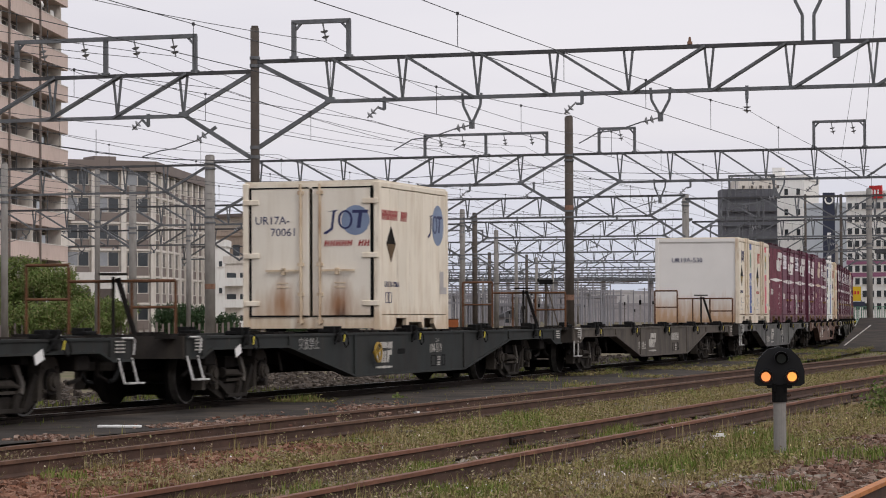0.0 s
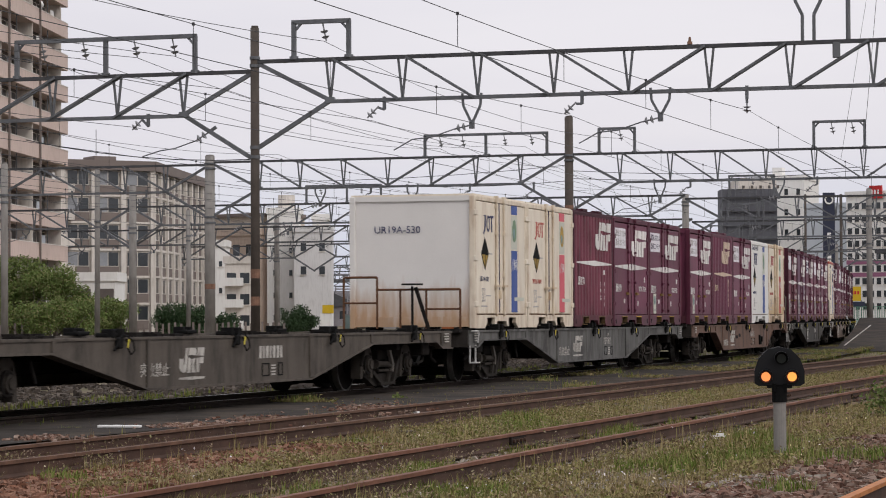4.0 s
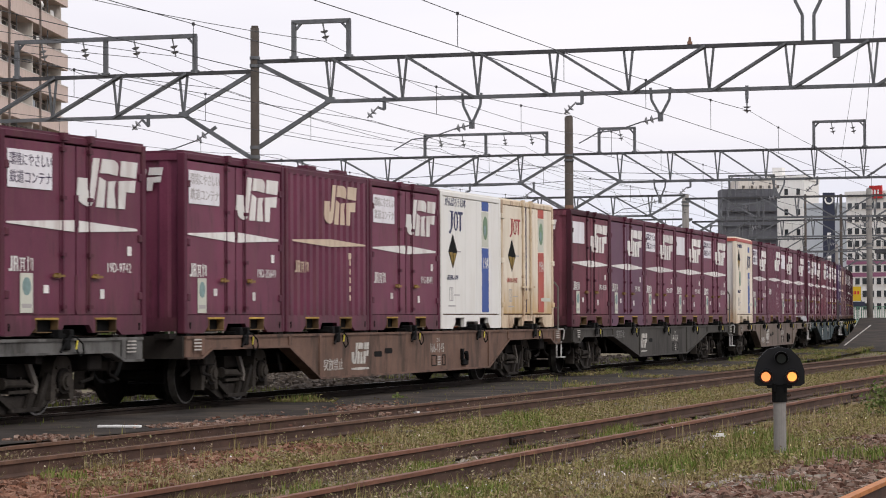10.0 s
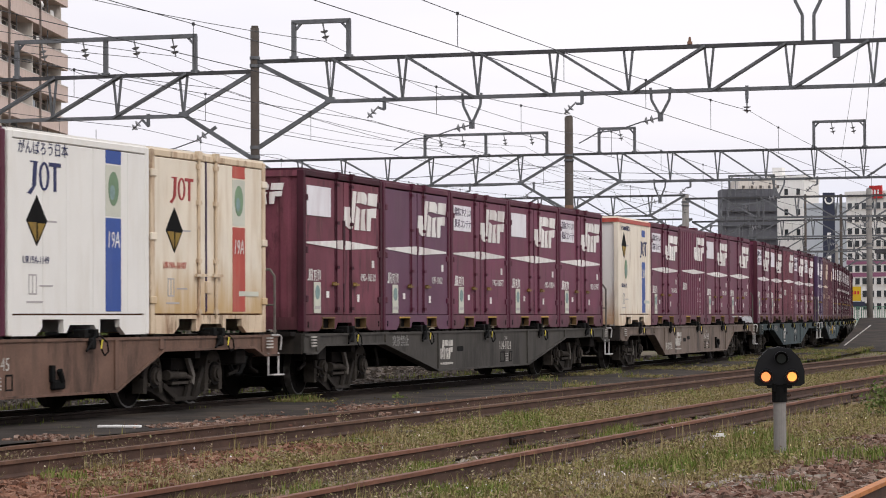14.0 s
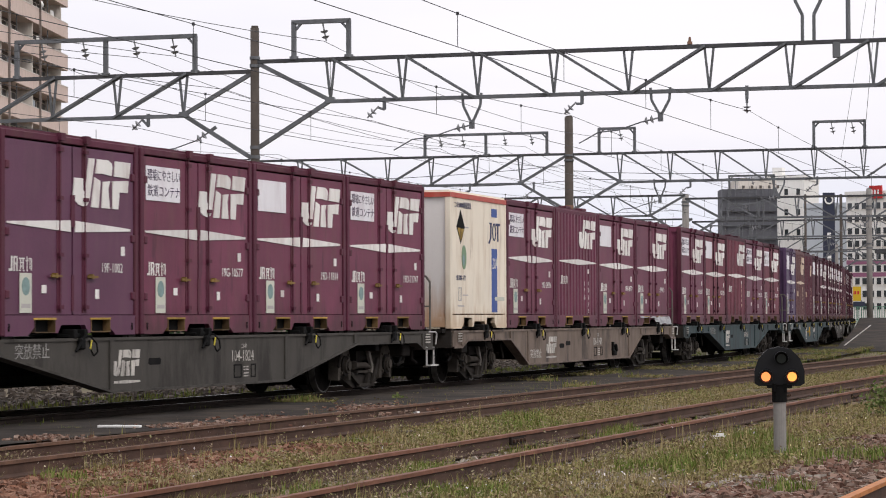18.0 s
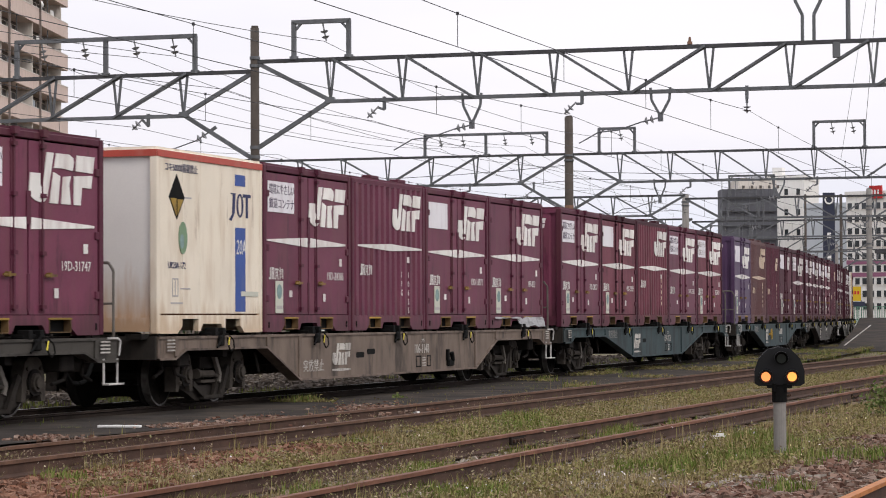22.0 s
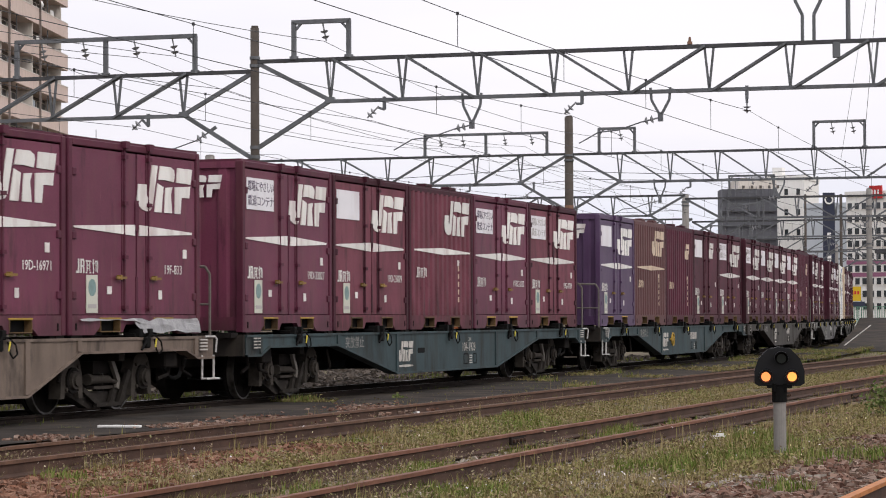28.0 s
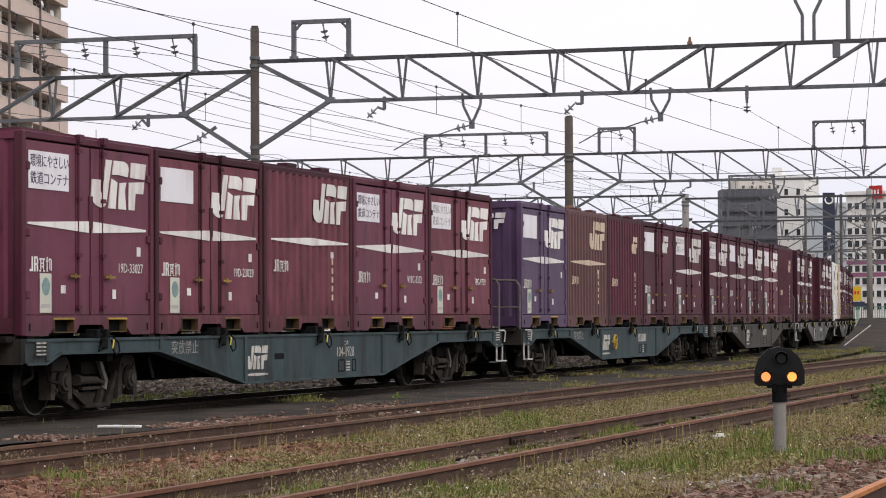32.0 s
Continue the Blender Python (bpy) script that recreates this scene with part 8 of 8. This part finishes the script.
def chips(p, s0, s1, sink=0.3, flat=0.7):
    """Angular stones at the places p."""
    n = len(p)
    cube = np.array([(x, y, z) for z in (-1, 1) for y in (-1, 1) for x in (-1, 1)], float)
    s = RNG.uniform(s0, s1, n)[:, None, None]
    V = cube[None] * s * 0.5 * (1 + RNG.normal(0, 0.28, (n, 8, 3)))
    V[:, :, 2] *= flat
    a = RNG.uniform(0, 6.28, n)
    c, si = np.cos(a)[:, None], np.sin(a)[:, None]
    x, y = V[:, :, 0].copy(), V[:, :, 1].copy()
    V[:, :, 0], V[:, :, 1] = x * c - y * si, x * si + y * c
    t = RNG.normal(0, 0.35, n)[:, None]
    V[:, :, 2] += x * t
    V[:, :, :2] += p[:, None, :]
    V[:, :, 2] += GROUND - 0.02 + s[:, :, 0] * (0.5 - sink) * flat
    q = np.array([(0, 1, 3), (0, 3, 2), (4, 6, 7), (4, 7, 5), (0, 4, 5), (0, 5, 1), (2, 3, 7), (2, 7, 6), (0, 2, 6), (0, 6, 4), (1, 5, 7), (1, 7, 3)])
    F = (np.arange(n)[:, None, None] * 8 + q[None]).reshape(-1, 3)
    return V.reshape(-1, 3), F


def leaves(p3, size):
    """Small leaf quads at 3D places."""
    n = len(p3)
    a, b = RNG.normal(0, 1, (n, 3)), RNG.normal(0, 1, (n, 3))
    a /= np.linalg.norm(a, axis=1)[:, None]
    b -= a * (a * b).sum(1)[:, None]
    b /= np.linalg.norm(b, axis=1)[:, None]
    s = size * RNG.uniform(0.5, 1.3, n)[:, None]
    V = np.stack([p3 - a * s, p3 + b * s * 0.5, p3 + a * s, p3 - b * s * 0.5], 1)
    F = np.arange(n)[:, None] * 4 + np.array([[0, 1, 2, 3]])
    return V.reshape(-1, 3), F


# stones: a brown bed by the fourth track, red ones under the second, grey scatter elsewhere
v, f = chips(np.concatenate([sow(16000, 14, 36, -5.6, -2.3, -0.9, seed=2.0), sow(4000, 14, 40, -2.4, -0.9, 0.05, 0.9, 2.5), sow(7000, 16, 60, -1.3, 1.2, -0.05, 0.9, 3.0)]), 0.022, 0.06)
mesh_object("ballast_stones", v, f, M_STONE, "loose brown and grey ballast stones among the weeds", "stones")
v, f = chips(np.concatenate([sow(16000, 17, 27, 1.7, 3.3, -0.5, 0.5, 5.0), sow(7000, 20, 70, 3.2, 4.6, -0.3, 0.8, 6.0), sow(6000, 20, 60, 4.9, 5.5, -0.1, 0.8, 7.0)]), 0.025, 0.065)
mesh_object("rusty_stones", v, f, M_REDSTONE, "rust-brown ballast stones beside the siding rails", "stones")
p = []
for s, o in zip(RNG.uniform(-10, 60, 15000), 0.9 + 9 * RNG.random(15000) ** 1.5):
    q = on_track(s, o)
    p.append((q.x, q.y))
v, f = chips(np.array(p), 0.05, 0.11)
mesh_object("ballast_bed", v, f, M_BED, "brown ballast behind the train's track", "stones")

v, f = chips(patch((-2.9, 30.7, 0.5, 0.5, 350), (-2.2, 32.4, 0.5, 0.9, 300), (-1.0, 36.2, 0.6, 1.8, 350), (-4.3, 27.6, 0.3, 0.4, 160)), 0.02, 0.055)
v[:, 2] += 0.1
mesh_object("path_gravel", v, f, M_STONE, "loose stones and dirt strewn on the path's edge", "stones")
# weeds along and behind the train's track
p = []
for u, o in zip(RNG.uniform(-10, 110, 800), RNG.uniform(0, 1, 800)):
    q = on_track(u, (1.0 + 3 * o) if o < 0.75 else (-0.8 - 0.5 * (o - 0.75)))
    if noise.noise(Vector((q.x * 0.25, q.y * 0.25, 9))) > 0.0:
        p.append((q.x, q.y))
v, f = blades(np.array(p), 0.04, 0.15, 0.012, 14, 0.12)
v[:, 2] += 0.03
mesh_object("trackside_grass", v, f, M_GRASS, "green weeds growing along the train's track", "grass")
# weeds creeping over the far part of the asphalt
p = []
for u, o in zip(9 + 75 * RNG.random(16000) ** 1.4, RNG.random(16000)):
    q = on_track(u, -0.75 - 2.5 * o)
    if noise.noise(Vector((q.x * 0.5, q.y * 0.3, 3))) + 0.5 * abs(o - 0.4) + min(0.12, (u - 20) * 0.006) > 0.38:
        p.append((q.x, q.y, -0.07 + RNG.gamma(1.5, 0.016)))
p = np.repeat(np.array(p), 5, 0) + RNG.normal(0, 0.06, (len(p) * 5, 3)) * (1, 1, 0.12)
v, f = leaves(p, 0.024)
mesh_object("path_weeds", v, f, M_WEED, "low weeds and dry moss creeping over the path", "weeds")
v, f = blades(np.array([q for q in p[::9, :2] if noise.noise(Vector((q[0] * 0.6, q[1] * 0.25, 17))) > 0.12]), 0.1, 0.24, 0.012, 3, 0.06)
v[:, 2] += 0.03
mesh_object("path_grass", v, f, M_TUFT, "green grass tufts at the edge of the path", "grass")
# grass, dry weeds and low herbs
v, f = blades(patch((2.0, 22.9, 0.4, 0.9, 48), (2.6, 24.3, 0.4, 0.8, 34), (3.3, 25.2, 0.5, 1.2, 38), (1.95, 31.0, 0.45, 1.6, 45), (0.9, 32.8, 0.5, 2.2, 65), (0.1, 19.6, 0.3, 0.5, 40), (-0.1, 22.4, 0.2, 0.5, 16), (-0.9, 19.8, 0.3, 0.4, 14),
                    (3.5, 28.4, 0.4, 1.6, 30), (4.1, 24.9, 0.3, 0.5, 14), (2.7, 20.2, 0.3, 0.5, 8), (-3.3, 21.9, 0.3, 0.3, 8), (-4.42, 30.2, 0.05, 0.12, 7), (2.2, 47, 1.4, 3, 60)), 0.04, 0.15, 0.007, 24, 0.07, 0.7)
mesh_object("grass_tufts", v, f, M_TUFT, "bright green grass tufts round the signal and along the rails", "grass")
v, f = chips(patch((1.3, 24.7, 0.35, 0.7, 700), (2.83, 28.8, 0.4, 1.0, 700), (3.9, 36.5, 0.5, 1.8, 500), (-1.1, 21.4, 0.5, 0.9, 900), (0.2, 25.8, 0.4, 1.2, 500), (1.5, 21.6, 0.5, 1.2, 900), (2.6, 21.6, 0.5, 0.9, 600), (0.7, 20.4, 0.5, 0.8, 500)), 0.02, 0.05)
mesh_object("pale_gravel", v, f, M_PALE, "pale grey gravel showing through the weeds", "stones")
# tufts that lean against the siding rails
p = np.concatenate([sow(200, 17, 60, -0.82, -0.64, 0.12, 0.8, 71.0), sow(140, 18, 60, 0.44, 0.54, 0.1, 0.8, 72.0), sow(120, 20, 70, 3.0, 3.24, 0.12, 0.8, 73.0), sow(120, 18, 60, -0.5, -0.4, 0.05, 0.8, 74.0)])
v, f = blades(p, 0.04, 0.17, 0.006, 10, 0.05, 1.1)
mesh_object("rail_weeds", v, f, M_WEED, "weeds leaning against the rusty rails", "weeds")
v, f = blades(np.concatenate([sow(170, 15, 45, -2.6, -0.9, 0.28, 0.5, 11.0), sow(100, 18, 50, -0.4, 0.4, 0.3, 0.8, 12.0), sow(260, 18, 60, 0.9, 3.0, 0.3, 0.6, 13.0), sow(300, 30, 110, 4.9, 7.2, 0.2, 0.4, 14.0)]), 0.04, 0.14, 0.008, 18, 0.09, 0.7)
mesh_object("grass", v, f, M_GRASS, "patches of fresh green grass between the tracks", "grass")
v, f = blades(bare(np.concatenate([sow(2600, 14, 60, -2.6, -0.85, -0.2, 0.6, 21.0), sow(360, 17, 60, -0.4, 0.4, 0.1, 0.9, 22.0), sow(2600, 21, 90, 0.85, 3.1, -0.2, 0.6, 23.0)])), 0.02, 0.1, 0.007, 10, 0.09, 0.8)
mesh_object("dry_weeds", v, f, M_DRY, "dry straw-coloured weeds between the tracks", "weeds")
p2 = np.concatenate([sow(13000, 14, 70, -2.7, -0.8, -0.05, 0.9, 31.0), sow(19000, 20, 110, 0.8, 3.15, -0.08, 0.8, 32.0), sow(1200, 18, 60, -0.45, 0.45, 0.1, 0.8, 33.0), sow(6000, 36, 130, 4.7, 7.4, 0.0, 0.5, 34.0), sow(2500, 40, 130, -6, -3, -0.3, 0.3, 35.0)])
p2 = bare(p2)
p2 = np.repeat(p2, 8, 0) + RNG.normal(0, 0.07, (len(p2) * 8, 2))
p3 = np.concatenate([p2, GROUND - 0.015 + RNG.gamma(1.5, 0.018, (len(p2), 1))], 1)
v, f = leaves(p3, 0.019)
mesh_object("low_weeds", v, f, M_WEED, "low creeping weeds covering the soil", "weeds")
# tan and pale green seed heads on short stalks, in loose clusters
M_SEED = leaf_material("dry seed heads", [(0.2, 0.14, 0.1), (0.27, 0.2, 0.14), (0.23, 0.2, 0.1), (0.17, 0.17, 0.06), (0.33, 0.26, 0.19)])
p2 = np.concatenate([sow(320, 15, 27, -0.42, 0.42, 0.0, 0.9, 81.0), sow(800, 14.5, 27, -2.4, -0.75, 0.1, 0.9, 82.0), sow(700, 19, 45, 0.72, 2.9, 0.12, 0.8, 83.0), sow(260, 22, 50, 3.0, 4.4, 0.1, 0.8, 84.0)])
v, f = blades(p2, 0.05, 0.17, 0.005, 4, 0.05, 0.5)
mesh_object("seed_stalks", v, f, M_DRY, "short dry stalks carrying seed heads", "weeds")
p2 = np.repeat(p2, 16, 0) + RNG.normal(0, 0.055, (len(p2) * 16, 2))
v, f = leaves(np.concatenate([p2, GROUND + RNG.uniform(0.02, 0.17, (len(p2), 1))], 1), 0.013)
mesh_object("seed_heads", v, f, M_SEED, "tan and pale green seed heads among the tracks", "weeds")
v, f = blades(np.concatenate([sow(150, 14, 40, -2.6, -0.8, 0.0, 0.6, 51.0), sow(50, 19, 60, 0.7, 3.2, 0.0, 0.7, 52.0), sow(60, 22, 45, 4.4, 5.2, 0.0, 0.7, 53.0)]), 0.15, 0.34, 0.006, 5, 0.05, 0.3)
mesh_object("tall_stalks", v, f, M_DRY, "thin tall dry stalks among the weeds", "weeds")
p2 = np.concatenate([sow(420, 14, 32, -3.2, -0.7, 0.0, 0.6, 41.0), sow(200, 20, 50, 0.8, 4.4, 0.1, 0.6, 42.0)])
v, f = leaves(np.concatenate([p2, GROUND + RNG.uniform(0.08, 0.2, (len(p2), 1))], 1), 0.014)
mesh_object("wild_flowers", v, f, M_PETAL, "tiny pale wild flowers among the weeds", "flowers")


def shrub(x, y, parts, mat, label, leaf, n, name="shrub"):
    """A leafy bush: a few stems and uneven clumps of leaves."""
    ob = thing(name, label, name, at=Matrix.Translation((x, y, GROUND)))
    bm = bmesh.new()
    for cx, cy, cz, r in parts:
        bar(bm, (cx * 0.4, cy * 0.4, 0), (cx, cy, cz), 0.03 + 0.02 * r, 6, 0.01)
    part("stem", bm, M_BARK, ob)
    pts = []
    for cx, cy, cz, r in parts:
        k = int(n * r * r)
        d = RNG.normal(0, 1, (k, 3))
        d /= np.linalg.norm(d, axis=1)[:, None]
        rad = r * RNG.uniform(0.35, 1.1, k) ** 0.6
        q = d * rad[:, None]
        bump = np.array([noise.noise(Vector((a * 1.3 + cx, b * 1.3 + cy, c * 1.3 + cz))) for a, b, c in d * 1.8])
        q *= (1 + 0.45 * bump)[:, None]
        q += (cx, cy, cz)
        pts.append(q[q[:, 2] > 0.02])
    v, f = leaves(np.concatenate(pts), leaf)
    me = bpy.data.meshes.new("leaves")
    me.from_pydata(v.tolist(), [], f.tolist())
    me.materials.append(mat)
    part("leaves", me, mat, ob)
    return ob


def clumps(rng, w, h, k, r):
    return [(rng.uniform(-w, w), rng.uniform(-1.5, 1.5), max(0.4, h * rng.uniform(0.25, 0.9)), r * rng.uniform(0.7, 1.25)) for _ in range(k)]


rr = random.Random(4)
for x, y, w, h, k, r, mt in ((-26.6, 159, 1.5, 5.2, 30, 0.75, M_LEAF), (-24.4, 158, 1.3, 4.5, 26, 0.7, M_LEAF), (-22.9, 158, 1.0, 3.6, 20, 0.6, M_LEAF), (-21.2, 158, 1.3, 2.7, 22, 0.5, M_LEAF), (-24.0, 152, 3.2, 2.3, 30, 0.6, M_LEAF),
                             (-19.9, 158, 0.8, 2.4, 14, 0.5, M_LEAF), (-29.6, 160, 1.6, 4.6, 18, 0.8, M_LEAF), (-18.6, 182, 1.6, 2.2, 22, 0.6, M_LEAF_DARK), (-16.3, 183, 1.3, 1.7, 16, 0.55, M_LEAF_DARK), (-13.9, 236, 1.0, 2.4, 14, 0.6, M_LEAF_DARK), (-12.6, 237, 0.9, 1.5, 10, 0.5, M_LEAF_DARK),
                             (-8.7, 420, 1.0, 2.7, 10, 0.7, M_LEAF_DARK)):
    shrub(x, y, clumps(rr, w, h, k, r), mt, "dense green shrub at the edge of the yard", 0.085, 1300)
shrub(6.0, 34.3, [(0, 0, 0.3, 0.28), (0.25, 0.1, 0.38, 0.26), (-0.2, 0.0, 0.22, 0.2), (0.5, 0.2, 0.28, 0.24), (0.8, 0.1, 0.3, 0.25)], M_LEAF, "leafy green weed bush beside the siding", 0.035, 5200)
shrub(-0.75, 41.0, [(0, 0, 0.06, 0.1), (0.1, 0, 0.05, 0.08)], M_LEAF, "small leafy weed on the asphalt", 0.03, 9000, "weed")

# litter beside the siding: a white plank and scraps
bm = bmesh.new()
box(bm, -0.27, 0.25, -0.05, 0.05, 0.0, 0.03, 0.006)
thing("plank", "short white painted plank lying by the rail", "plank", bm=bm, material=M_WHITE, at=Matrix.Translation((-3.8, 30.15, -0.075)) @ Matrix.Rotation(radians(-12), 4, "Z"))
for x, y, s in ((-2.75, 29.9, 0.16), (-2.3, 30.6, 0.1), (-0.4, 35.6, 0.09), (3.05, 28.4, 0.07)):
    bm = bmesh.new()
    box(bm, -s, s, -s * 0.3, s * 0.3, 0, 0.02)
    box(bm, -s * 0.5, s * 0.7, -s * 0.25, s * 0.35, 0.015, 0.04)
    thing("litter", "scrap of pale litter beside the rails", "litter", "litter", bm=bm, material=M_WHITE, at=Matrix.Translation((x, y, GROUND + 0.03)) @ Matrix.Rotation(x * 2, 4, "Z"))

# a torn plastic sheet caught on the last container of a wagon
bm = bmesh.new()
n = 14
grid = [[bm.verts.new((-1.6 + 3.3 * i / n, -CW / 2 - 0.02 - 0.04 * abs(noise.noise(Vector((i * 0.9, j * 1.3, 2)))) - 0.012 * j, 0.2 - (0.02 + 0.026 * (i > 6)) * j + 0.05 * noise.noise(Vector((i * 0.7, j * 0.8, 5))))) for j in range(5)] for i in range(n + 1)]
for i in range(n):
    for j in range(4):
        if i > 5 or j < 1:
            bm.faces.new((grid[i][j], grid[i + 1][j], grid[i + 1][j + 1], grid[i][j + 1]))
bmesh.ops.delete(bm, geom=[q for q in bm.verts if not q.link_faces], context="VERTS")
bmesh.ops.solidify(bm, geom=bm.faces[:], thickness=0.004)
M_SHEET = surface("crumpled silvery plastic", (0.3, 0.295, 0.3), 0.35, var=0.35, scale=6, bump=0.8)
sheet = thing("plastic_sheet", "torn silvery plastic sheet caught under a container", "plastic sheet", bm=bm, material=M_SHEET)
MOVERS.append((sheet, -20.4 + LEAD[-1] + MIDDLE, Matrix.Translation((4.5 * PITCH - MIDDLE, 0, 1.0))))


motions()
